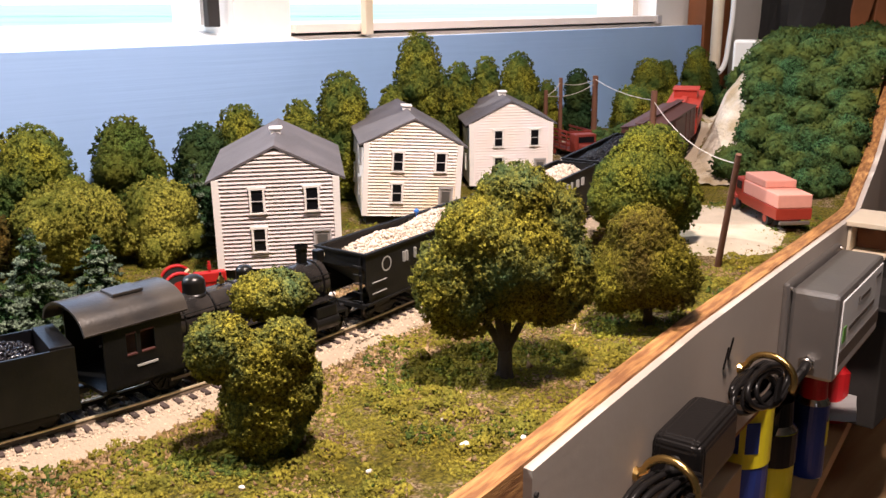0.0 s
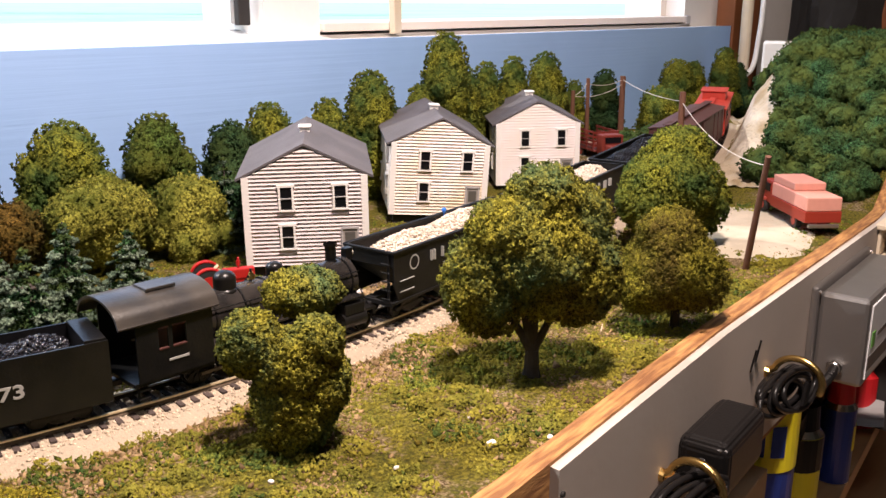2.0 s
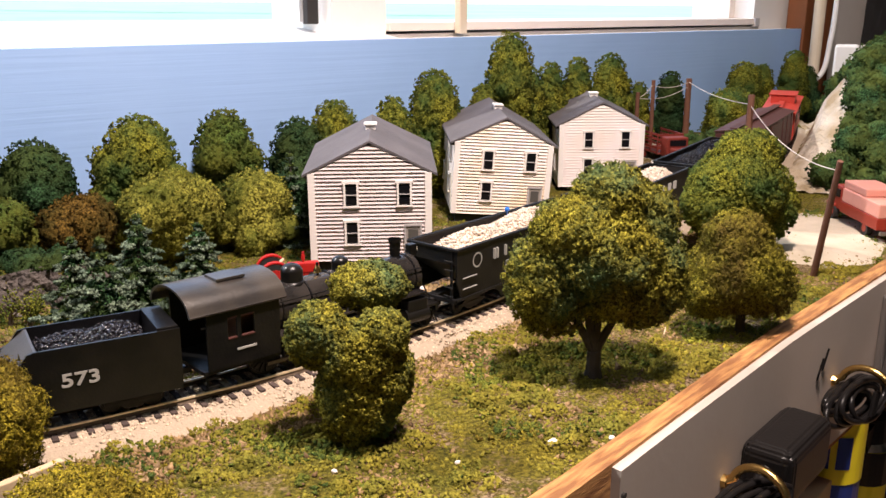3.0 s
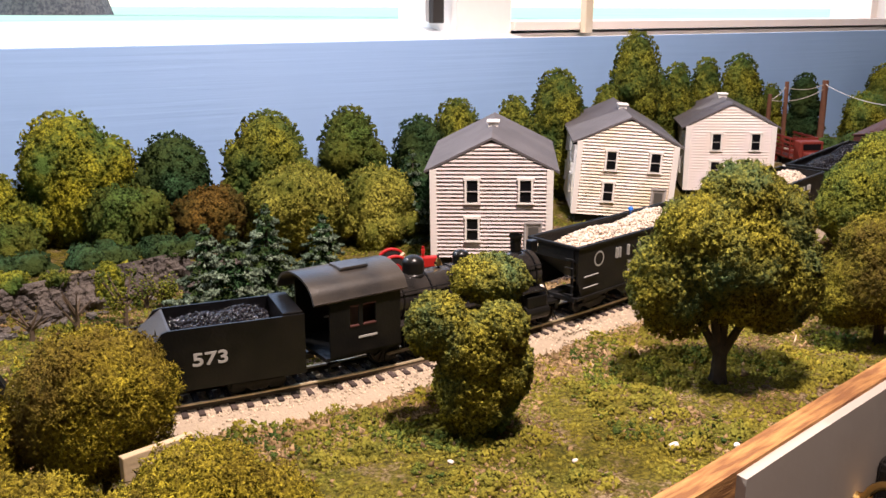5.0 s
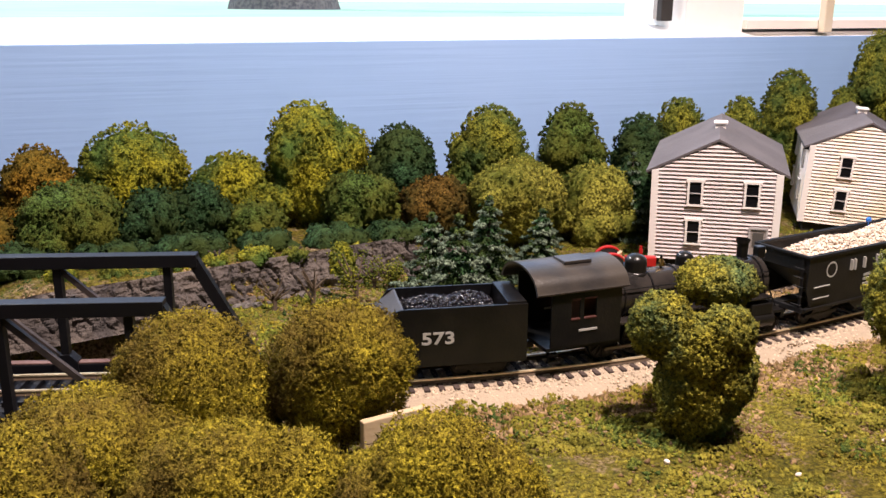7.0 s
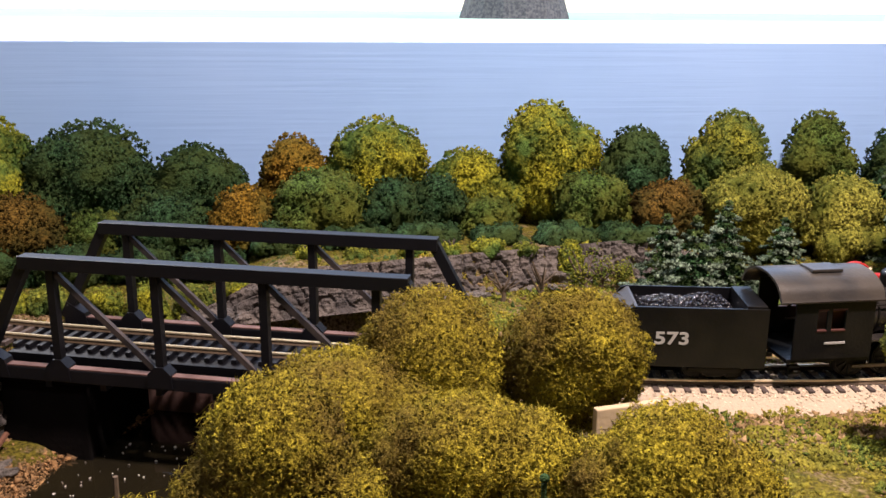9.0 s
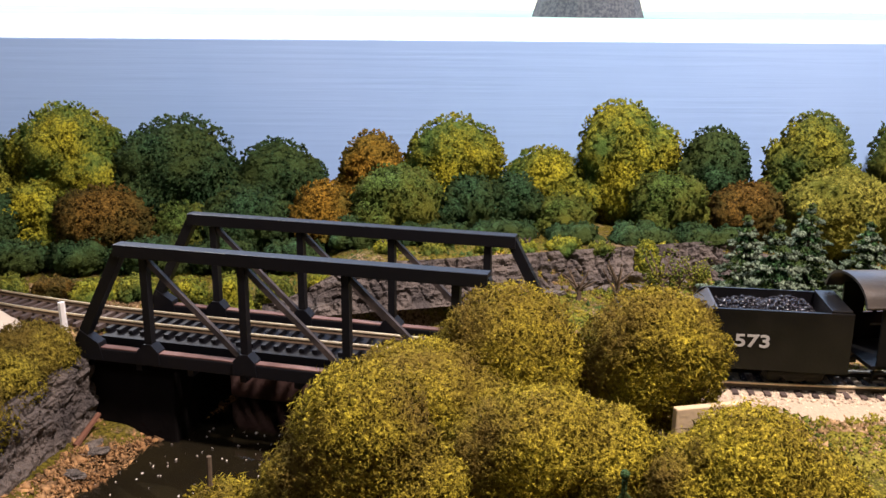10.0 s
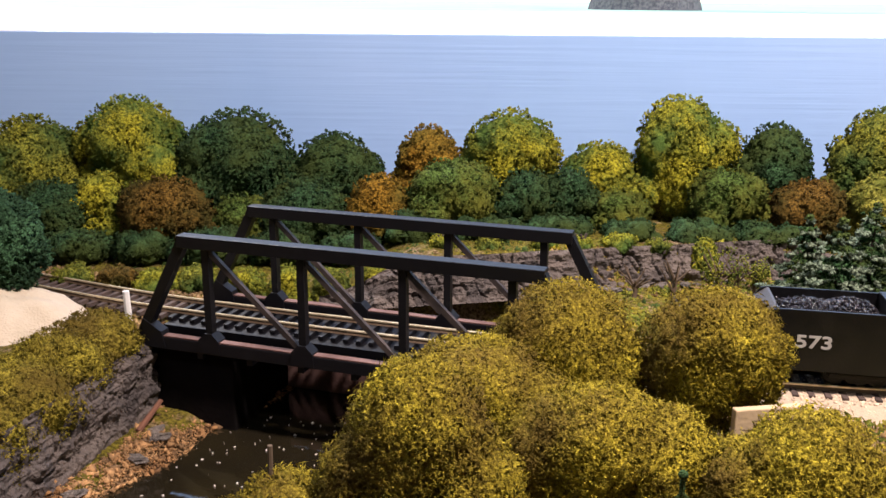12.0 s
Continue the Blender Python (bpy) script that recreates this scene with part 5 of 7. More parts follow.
    rod(bm, (xk, 0, z0), (xk, 0, z0 + 0.0022), 0.0042, 0.003, 18)
    rod(bm, (xk, 0, z0 + 0.0022), (xk, 0, z0 + 0.0105), 0.0027, 0.003, 18, False)
    rod(bm, (xk, 0, z0 + 0.0098), (xk, 0, z0 + 0.0112), 0.0035, None, 18, False)
    rod(bm, (xk, 0, z0 + 0.0022), (xk, 0, z0 + 0.0112), 0.0024, None, 18, False)
    part("smokestack", bm, M["black"], ob)
    bm = bmesh.new()
    box(bm, xs - 0.0005, -0.0022, zb + rb - 0.001, xs + 0.0042, 0.0022, zb + rb + 0.0052, 0.0005)
    hl = part("headlight", bm, M["black"], ob)
    bm = bmesh.new()
    rod(bm, (xs + 0.0042, 0, zb + rb + 0.0022), (xs + 0.0048, 0, zb + rb + 0.0022), 0.0017, None, 14)
    part("lens", bm, M["lamp"], hl)
    # running boards, handrails, pipes
    for sgn in (-1, 1):
        bm = bmesh.new()
        box(bm, xc + 0.018, sgn * 0.0125 - 0.0035, 0.0208, xs - 0.001, sgn * 0.0125 + 0.0035, 0.0218, 0.0002)
        box(bm, xc, sgn * 0.0125 - 0.0035, 0.0185, xc + 0.018, sgn * 0.0125 + 0.0035, 0.0195, 0.0002)
        part("running_board", bm, M["boiler"], ob)
        wire_rail = bmesh.new()
        for x in np.linspace(xc + 0.004, xs - 0.004, 5):
            rod(wire_rail, (x, sgn * 0.0098, zb + 0.0055), (x, sgn * 0.0115, zb + 0.006), 0.0003, None, 5)
        rod(wire_rail, (xc, sgn * 0.0115, zb + 0.006), (xs, sgn * 0.0115, zb + 0.006), 0.0003, None, 6)
        part("handrail", wire_rail, M["black"], ob)
        bm = bmesh.new()
        pts = spline([(xc + 0.044, sgn * 0.006, zb + 0.0098), (xc + 0.041, sgn * 0.0108, zb + 0.003), (xc + 0.03, sgn * 0.0118, zb - 0.003), (xc + 0.026, sgn * 0.0122, zb - 0.005)], 5)
        for a, b in zip(pts, pts[1:]):
            rod(bm, a, b, 0.00035, None, 6)
        part("sand_pipe", bm, M["black"], ob)
        bm = bmesh.new()
        rod(bm, (xc + 0.022, sgn * 0.0135, 0.0165), (xc + 0.045, sgn * 0.0135, 0.0165), 0.0032, None, 14)
        part("air_tank", bm, M["black"], ob)
        bm = bmesh.new()
        rod(bm, (xs - 0.014, sgn * 0.0125, 0.0095), (xs + 0.001, sgn * 0.0125, 0.0095), 0.0042, None, 18)
        box(bm, xs - 0.013, sgn * 0.0125 - 0.0032, 0.0125, xs, sgn * 0.0125 + 0.0032, 0.0185, 0.0006)
        part("cylinder", bm, M["black"], ob)
        for k, x in enumerate((xc - 0.004, xc + 0.0145, xc + 0.033)):
            wheel(ob, x, sgn * 0.0082, 0.0082, 12)
        wheel(ob, xs + 0.004, sgn * 0.0082, 0.0048, 8)
        bm = bmesh.new()
        beam(bm, (xc - 0.004, sgn * 0.0112, 0.0055), (xc + 0.033, sgn * 0.0112, 0.0055), 0.0008, 0.0014)
        beam(bm, (xc + 0.0145, sgn * 0.012, 0.0058), (xs - 0.014, sgn * 0.012, 0.0095), 0.0008, 0.0012)
        part("side_rod", bm, M["tyre"], ob, "worn steel side rod")
        bm = bmesh.new()
        for k in range(2):
            box(bm, x0 + 0.004, sgn * 0.0145 - 0.0015, 0.004 + k * 0.004, x0 + 0.009, sgn * 0.0145 + 0.0015, 0.0048 + k * 0.004)
        box(bm, x0 + 0.004, sgn * 0.0145 - 0.0006, 0.004, x0 + 0.0046, sgn * 0.0145 + 0.0006, 0.012)
        part("cab_step", bm, M["black"], ob)
    bm = bmesh.new()
    box(bm, xc - 0.014, -0.006, 0.008, xs + 0.004, 0.006, 0.0185)
    part("frame", bm, M["car_black"], ob)
    bm = bmesh.new()
    box(bm, xs - 0.001, -0.0145, 0.012, xs + 0.0075, 0.0145, 0.0135, 0.0003)
    box(bm, xs + 0.0065, -0.0145, 0.009, xs + 0.0085, 0.0145, 0.0135, 0.0003)
    part("pilot_deck", bm, M["black"], ob)
    for k in range(9):
        y = -0.012 + k * 0.003
        bm = bmesh.new()
        beam(bm, (xs + 0.008, y * 0.8, 0.0095), (xs + 0.0118 - abs(y) * 0.15, y, 0.0015), 0.0006, 0.0006)
        part("pilot_bar", bm, M["black"], ob)
    bm = bmesh.new()
    beam(bm, (xs + 0.001, 0.006, zb + 0.002), (xs + 0.0075, 0.009, 0.0135), 0.0007, 0.0007)
    beam(bm, (xs + 0.001, -0.006, zb + 0.002), (xs + 0.0075, -0.009, 0.0135), 0.0007, 0.0007)
    part("brace", bm, M["black"], ob)
    coupler(ob, xs + 0.009, 1)
    coupler(ob, x0 + 0.004, -1)
    return ob


def hopper_car(s, L, load, label, seed, strokes=True):
    ob = thing("hopper_car", label, "hopper car", rail_pose(s, L), "hopper cars of the train")
    w, zt, zl = 0.0168, 0.0402, 0.0125
    h = L / 2
    for sgn in (-1, 1):
        bm = bmesh.new()
        o = [(-h, zt), (-h, 0.0215), (-h + 0.004, 0.0125), (-h * 0.56, 0.0125), (-h * 0.44, 0.0062), (-h * 0.3, 0.0062), (-h * 0.19, 0.0125), (h * 0.19, 0.0125), (h * 0.3, 0.0062), (h * 0.44, 0.0062), (h * 0.56, 0.0125), (h - 0.004, 0.0125), (h, 0.0215), (h, zt)]
        prism(bm, o, sgn * w - 0.0004, sgn * w + 0.0004)
        part("side_sheet", bm, M["car_black"], ob)
        bm = bmesh.new()
        box(bm, -h - 0.0005, sgn * w - 0.0012, zt - 0.0016, h + 0.0005, sgn * w + 0.0012, zt, 0.0003)
        part("top_rail", bm, M["car_black"], ob)
        bm = bmesh.new()
        box(bm, -h, sgn * w - 0.001, zl - 0.0014, h, sgn * w + 0.0009, zl, 0.0002)
        part("side_sill", bm, M["car_black"], ob)
    for sgn in (-1, 1):
        bm = bmesh.new()
        prism(bm, [(sgn * h, zt), (sgn * (h - 0.0008), zt), (sgn * (h - 0.0008), 0.032), (sgn * (h - 0.03), 0.0125), (sgn * (h - 0.031), 0.0125), (sgn * h, 0.0315)], -w, w)
        part("end_sheet", bm, M["car_black"], ob)
        bm = bmesh.new()
        box(bm, sgn * h - 0.0008, -w, zt - 0.0016, sgn * h + 0.0008, w, zt, 0.0003)
        part("end_rail", bm, M["car_black"], ob)
        for y in (-0.0135, 0.0135):
            bm = bmesh.new()
            box(bm, sgn * h - 0.0006, y - 0.0006, 0.0115, sgn * h + 0.0006, y + 0.0006, zt - 0.0016)
            part("end_post", bm, M["car_black"], ob)
        for k in range(5):
            bm = bmesh.new()
            rod(bm, (sgn * (h + 0.0012), -0.0155, 0.014 + 0.0048 * k), (sgn * (h + 0.0012), -0.0095, 0.014 + 0.0048 * k), 0.0003, None, 6)
            part("rung", bm, M["car_black"], ob)
        bm = bmesh.new()
        box(bm, sgn * h - 0.001, -0.0165, 0.0098, sgn * h + 0.001, 0.0165, 0.0125, 0.0003)
        box(bm, min(sgn * (h - 0.03), sgn * h), -0.003, 0.009, max(sgn * (h - 0.03), sgn * h), 0.003, 0.0125)
        part("end_sill", bm, M["car_black"], ob)
        for sx in (0.3, 0.44):
            bm = bmesh.new()
            beam(bm, (sgn * h * sx, -w, 0.0065), (sgn * h * sx, w, 0.0065), 0.002, 0.0025)
            part("hopper_door", bm, M["car_black"], ob)
        bogie(ob, sgn * (h - 0.021), 0.0185, 0.0048)
        coupler(ob, sgn * h, sgn)
    bm = bmesh.new()
    box(bm, -h + 0.02, -0.002, 0.0095, h - 0.02, 0.002, 0.0125)
    part("centre_sill", bm, M["car_black"], ob)
    stone = load == "crushed"
    pile(ob, "stone_load" if stone else "coal_load", M[load], -h + 0.004, h - 0.004, w - 0.001, zt - 0.009, 0.0125, 2600, 0.0011, seed, "heaped pale crushed stone" if stone else "heaped black coal")
    if strokes:
        y = -w - 0.0016
        count = (2, 1, 2, 2, 1, 2, 1, 2, 2)
        x = -h + 0.032
        for k in count:
            for j in range(k):
                bm = bmesh.new()
                box(bm, x + j * 0.0026, y - 0.0002, 0.0288, x + j * 0.0026 + 0.001, y + 0.0012, 0.0345)
                part("letter_stroke", bm, M["letter"], ob, "worn grey-white lettering stroke")
            x += 0.0104
        bm = bmesh.new()
        bmesh.ops.create_circle(bm, cap_ends=False, segments=28, radius=0.0042)
        ring = bm.verts[:]
        inner = [bm.verts.new(v.co * 0.8) for v in ring]
        for k in range(28):
            bm.faces.new((ring[k], ring[(k + 1) % 28], inner[(k + 1) % 28], inner[k]))
        rg = part("emblem_ring", bm, M["letter"], ob, "round grey-white emblem")
        rg.matrix_basis = pose(-h + 0.0175, -w - 0.0006, 0.0312, 90, 0, 0)
        for k, (bx, bz, bw) in enumerate(((0.044, 0.0238, 0.0065), (0.044, 0.0216, 0.0068), (0.044, 0.0195, 0.0072), (0.044, 0.0182, 0.007), (0.062, 0.0195, 0.006), (0.075, 0.021, 0.005), (0.075, 0.0195, 0.005), (0.088, 0.0205, 0.006), (0.088, 0.0225, 0.004))):
            bm = bmesh.new()
            box(bm, -h + bx, -w - 0.0007, bz, -h + bx + bw, -w - 0.0003, bz + (0.0013 if k < 2 else 0.0007))
            part("stencil_bar", bm, M["letter"], ob, "small pale stencil bar")
        for zz in (0.0235, 0.0175):
            bm = bmesh.new()
            rod(bm, (-h + 0.004, -w - 0.0014, zz), (-h + 0.016, -w - 0.0014, zz), 0.0003, None, 6)
            part("grab_iron", bm, M["letter"], ob)
        bm = bmesh.new()
        rod(bm, (0.012, 0.012, zt - 0.002), (0.012, 0.012, zt + 0.002), 0.0004, None, 6)
        ball(bm, (0.012, 0.012, zt + 0.003), 0.0016, 2)
        part("marker_pin", bm, M["pin_blue"], ob, "blue pin head stuck in the load")
    return ob


def boxcar(s):
    L = 0.14
    h, w, zt = L / 2, 0.0175, 0.043
    ob = thing("boxcar", "dull red-brown model boxcar with roof walk", "boxcar", rail_pose(s, L))
    bm = bmesh.new()
    box(bm, -h, -w, 0.0115, h, w, zt, 0.0004)
    part("body", bm, M["box_brown"], ob)
    for e in (-1, 1):
        bm = bmesh.new()
        prism(bm, [(0, zt + 0.0028), (0, zt + 0.0036), (e * (w + 0.001), zt + 0.0008), (e * (w + 0.001), zt - 0.0002)], -h - 0.001, h + 0.001, "x")
        part("roof_half", bm, M["box_brown"], ob)
        bm = bmesh.new()
        box(bm, -0.014, e * (w + 0.0008) - 0.0006, 0.0125, 0.014, e * (w + 0.0008) + 0.0006, zt - 0.002, 0.0003)
        part("door", bm, M["box_brown"], ob)
        for x in np.linspace(-h + 0.008, h - 0.008, 9):
            if abs(x) > 0.016:
                bm = bmesh.new()
                box(bm, x - 0.0005, e * (w + 0.0004) - 0.0004, 0.0125, x + 0.0005, e * (w + 0.0004) + 0.0004, zt - 0.001)
                part("rib", bm, M["box_brown"], ob)
        bogie(ob, e * (h - 0.024))
        coupler(ob, e * h, e)
        for k in range(4):
            bm = bmesh.new()
            box(bm, e * (h + 0.0005) - 0.0006, -w, 0.016 + k * 0.0065, e * (h + 0.0005) + 0.0006, w, 0.0172 + k * 0.0065)
            part("end_rib", bm, M["box_brown"], ob)
    bm = bmesh.new()
    box(bm, -h - 0.003, -0.0035, zt + 0.0046, h + 0.003, 0.0035, zt + 0.0054)
    part("roof_walk", bm, M["box_brown"], ob, "weathered roof walk")
    return ob


def caboose(s):
    L = 0.112
    h, w, zt = L / 2, 0.0165, 0.0385
    ob = thing("caboose", "bright red model caboose with a cupola", "caboose", rail_pose(s, L))
    bm = bmesh.new()
    box(bm, -h + 0.011, -w, 0.012, h - 0.011, w, zt, 0.0003)
    part("body", bm, M["caboose_red"], ob)
    bm = bmesh.new()
    box(bm, -h, -w, 0.0098, h, w, 0.0122, 0.0003)
    part("platform", bm, M["caboose_red"], ob)
    for e in (-1, 1):
        bm = bmesh.new()
        prism(bm, [(0, zt + 0.002), (0, zt + 0.003), (e * (w + 0.0015), zt + 0.0006), (e * (w + 0.0015), zt - 0.0004)], -h - 0.001, h + 0.001, "x")
        part("roof_half", bm, M["caboose_red"], ob)
        for x in (-0.03, -0.012, 0.022, 0.036):
            bm = bmesh.new()
            box(bm, x - 0.003, e * w - 0.0006, 0.024, x + 0.003, e * w + 0.0006, 0.0325)
            part("window", bm, M["dark_glass"], ob)
        bogie(ob, e * (h - 0.02))
        coupler(ob, e * h, e)
        for y in (-0.014, 0.014):
            bm = bmesh.new()
            rod(bm, (e * (h - 0.001), y, 0.012), (e * (h - 0.001), y, zt), 0.0005, None, 6)
            part("rail_post", bm, M["caboose_red"], ob)
        bm = bmesh.new()
        rod(bm, (e * (h - 0.001), -0.014, 0.021), (e * (h - 0.001), 0.014, 0.021), 0.0005, None, 6)
        part("end_rail", bm, M["caboose_red"], ob)
    bm = bmesh.new()
    box(bm, -0.006, -0.0125, zt, 0.018, 0.0125, zt + 0.0105, 0.0004)
    cu = part("cupola", bm, M["caboose_red"], ob)
    bm = bmesh.new()
    box(bm, -0.008, -0.0145, zt + 0.0105, 0.02, 0.0145, zt + 0.0118, 0.0004)
    part("cupola_roof", bm, M["caboose_red"], cu)
    bm = bmesh.new()
    box(bm, -h, -0.003, zt + 0.0036, h, 0.003, zt + 0.0043)
    part("roof_walk", bm, M["caboose_red"], ob)
    return ob


tender()
locomotive()
s0 = TAIL + 0.2475
hopper_car(s0, 0.148, "crushed", "black model hopper car heaped with pale crushed stone", 4)
hopper_car(s0 + 0.16, 0.148, "crushed", "black model hopper car with pale stone load behind another", 7)
hopper_car(s0 + 0.32, 0.122, "coal", "black model hopper car loaded with black coal", 9, False)
boxcar(s0 + 0.454)
caboose(s0 + 0.606)


# ---- ballast, turf tufts and rocks ----
def on_bridge(x):
    return x < 0.022


def ballast():
    rng = np.random.default_rng(31)
    vs, fs, run = [], [], []
    for s in np.arange(0.15, SEG[-1] - 0.22, 0.008):
        x, y, a = along(s)
        nx, ny = -math.sin(a), math.cos(a)
        if on_bridge(x):
            run = []
            continue
        row = []
        for o, dz in ((-0.028, -0.0038), (-0.0195, 0.0006), (-0.012, 0.0015), (0.012, 0.0015), (0.0185, 0.0006), (0.025, -0.0035)):
            oo = o * (1 + 0.18 * noise.noise((s * 40, o * 90, 2)))
            vs.append((x + nx * oo, y + ny * oo, grade(x) + dz))
            row.append(len(vs) - 1)
        if run:
            for k in range(5):
                fs.append((run[k], row[k], row[k + 1], run[k + 1]))
        run = row
    ob = thing("ballast", "pale cream crushed-stone ballast under the track", "ballast", kind="stuff")
    part("ballast_bed", mesh_of("ballast_bed", vs, fs, M["gravel"]), None, ob)
    P, S = [], []
    for k in range(26000):
        s = rng.uniform(0.3, 1.45)
        o = rng.uniform(-0.028, 0.024)
        x, y, a = along(s)
        if on_bridge(x):
            continue
        z = grade(x) + float(np.interp(abs(o), [0, 0.012, 0.0185, 0.028], [0.0015, 0.0015, 0.0008, -0.0038]))
        if abs(o) > 0.02 and rng.uniform() < 0.45:
            continue
        P.append((x - math.sin(a) * o, y + math.cos(a) * o, z))
        S.append(rng.uniform(0.0005, 0.0011))
    part("ballast_grain", scatter("ballast_grain", P, S, M["gravel"], rng, "oct"), None, ob)


ballast()


def sprinkle(name, label, category, material, n, size, rng, where, keep, lift=0.0, squash=0.8):
    P, S = [], []
    x0, x1, y0, y1 = where
    while len(P) < n:
        x, y = rng.uniform(x0, x1), rng.uniform(y0, y1)
        if y < front(x) + 0.001 or not keep(x, y):
            continue
        P.append((x, y, height(x, y) + lift))
        S.append(size * float(np.clip(math.exp(0.45 * rng.normal()), 0.4, 2.4)))
    return tagged(part(name, scatter(name, P, S, material, rng, "tet", squash, 0.5), None), label, category, kind="stuff")


def dry(x, y):
    return height(x, y) > -0.012 and track_distance(x, y) > 0.024 and y < 0.56


R = np.random.default_rng(77)
LAWN = (-0.0, 0.75, 0.2, 0.53)
NEAR = (0.08, 0.45, 0.2, 0.36)
sprinkle("grass", "short yellow-green turf foam on the lawn", "grass", M["turf_yellow"], 26000, 0.0007, R, LAWN, lambda x, y: dry(x, y) and noise.noise((x * 26, y * 26, 4)) > -0.12)
sprinkle("grass", "fine yellow-green turf foam near the front edge", "grass", M["turf_yellow"], 14000, 0.0006, R, NEAR, lambda x, y: dry(x, y) and noise.noise((x * 30, y * 30, 9)) > -0.05)
sprinkle("weeds", "coarse olive weed clumps on the lawn", "weeds", M["olive"], 6500, 0.001, R, LAWN, lambda x, y: dry(x, y) and noise.noise((x * 30, y * 30, 21)) > 0.28, 0.0004)
sprinkle("weeds", "dark olive weed patches on the lawn", "weeds", M["olive"], 3600, 0.0011, R, LAWN, lambda x, y: dry(x, y) and noise.noise((x * 28, y * 28, 33)) + 0.5 * noise.noise((x * 70, y * 70, 34)) > 0.42, 0.0004)
sprinkle("soil", "scattered brown sawdust soil crumbs", "soil", M["soil"], 17000, 0.0007, R, LAWN, lambda x, y: dry(x, y) and noise.noise((x * 24, y * 24, 55)) > 0.12)
sprinkle("soil", "pale brown leaf litter beside the track", "soil", M["soil_pale"], 16000, 0.0008, R, (0.0, 0.5, 0.3, 0.47), lambda x, y: dry(x, y) and track_distance(x, y) < 0.055)
sprinkle("weeds", "yellow flowering weeds in small tufts", "weeds", M["yellow"], 900, 0.0009, R, LAWN, lambda x, y: dry(x, y) and noise.noise((x * 45, y * 45, 60)) > 0.42, 0.0005)
sprinkle("grass", "mossy turf foam beyond the track", "grass", M["olive"], 7000, 0.0009, R, (-0.3, 0.5, 0.42, 0.56), lambda x, y: height(x, y) > -0.01 and track_distance(x, y) > 0.03)


sprinkle("soil", "dark brown earth crumbs and dead leaves on the lawn", "soil", M["soil"], 2200, 0.0008, R, LAWN, lambda x, y: dry(x, y) and noise.noise((x * 33, y * 33, 71)) > -0.1, 0.0004)
sprinkle("weeds", "mossy green weed tufts on the lawn", "weeds", M["olive"], 2200, 0.0008, R, LAWN, lambda x, y: dry(x, y) and noise.noise((x * 38, y * 38, 83)) > 0.34, 0.0006)
sprinkle("soil", "brown earth and litter along the far track", "soil", M["soil"], 9000, 0.0009, R, (-0.4, 0.02, 0.4, 0.56), lambda x, y: height(x, y) > -0.006 and track_distance(x, y) < 0.045)


def tufts():
    """Low moss tufts gathered in drifts on the lawn."""
    rng = np.random.default_rng(91)
    lobes = []
    while len(lobes) < 300:
        x, y = rng.uniform(0.1, 0.6), rng.uniform(0.2, 0.36)
        if y < front(x) + 0.004 or not dry(x, y) or noise.noise((x * 24, y * 24, 12)) < -0.02:
            continue
        r = rng.uniform(0.0018, 0.0055)
        lobes.append((x, y, height(x, y), r, r, r * rng.uniform(0.45, 0.8)))
    p, out = crown_points(lobes, 34000, rng, 0.06)
    ob = thing("moss_tufts", "yellow-olive mossy foam tufts on the lawn", "moss", kind="stuff")
    part("tuft_foam", scatter("tuft_foam", p, rng.uniform(0.0004, 0.0009, len(p)), M["turf_yellow"], rng, "tet", 0.7, 0.4, out), None, ob)


tufts()
ROCKS = []
for k in range(7):
    bm = bmesh.new()
    bmesh.ops.create_icosphere(bm, subdivisions=2, radius=1)
    for v in bm.verts:
        d = v.co.normalized()
        v.co = Vector((d.x * 1.7, d.y * 0.9, d.z * 0.5)) * (1 + 0.7 * noise.noise(d * 1.9 + Vector((9 * k, 0, 0))) + 0.2 * noise.noise(d * 5 + Vector((0, 7 * k, 0))))
    me = bpy.data.meshes.new("rock")
    bm.to_mesh(me)
    bm.free()
    me.materials.append(M["rock_piece"])
    ROCKS.append(me)


def rock_face(name, label, n, m, at, out, depth, seed):
    """A cast rock face: at(u, v) is its plain surface, out the way it bulges; ledges and cracks run along it."""
    vs, fs = [], []
    for i in range(n):
        for j in range(m):
            u, v = i / (n - 1), j / (m - 1)
            p = Vector(at(u, v))
            run = Vector((p.x * 30 + p.y * 30, p.z * 90, seed))
            bulge = noise.noise(run) + 0.55 * noise.noise(run * 2.3 + Vector((5, 0, 0))) + 0.3 * noise.noise(run * 6.1)
            ledge = v * 3.5 + 1.6 * noise.noise((p.x * 22 + p.y * 22, p.z * 20, seed + 3))
            bulge += 0.55 * (ledge - math.floor(ledge)) - 0.3 + 0.35 * noise.noise((p.x * 260, p.y * 260, p.z * 320)) + 0.8 * noise.noise((p.x * 55, p.y * 55, p.z * 60))
            crack = noise.noise((p.x * 90 + p.y * 90, p.z * 70, seed + 9))
            bulge -= 0.9 * max(0, 0.1 - abs(crack)) / 0.1
            vs.append(p + Vector(out) * depth * bulge * min(1, 6 * v, 6 * (1 - v) + 0.3))
    for i in range(n - 1):
        for j in range(m - 1):
            a = i * m + j
            fs.append((a, a + 1, a + m + 1, a + m))
    return tagged(part(name, mesh_of(name, vs, fs, M["rock"]), None), label, "rock face", kind="structure")


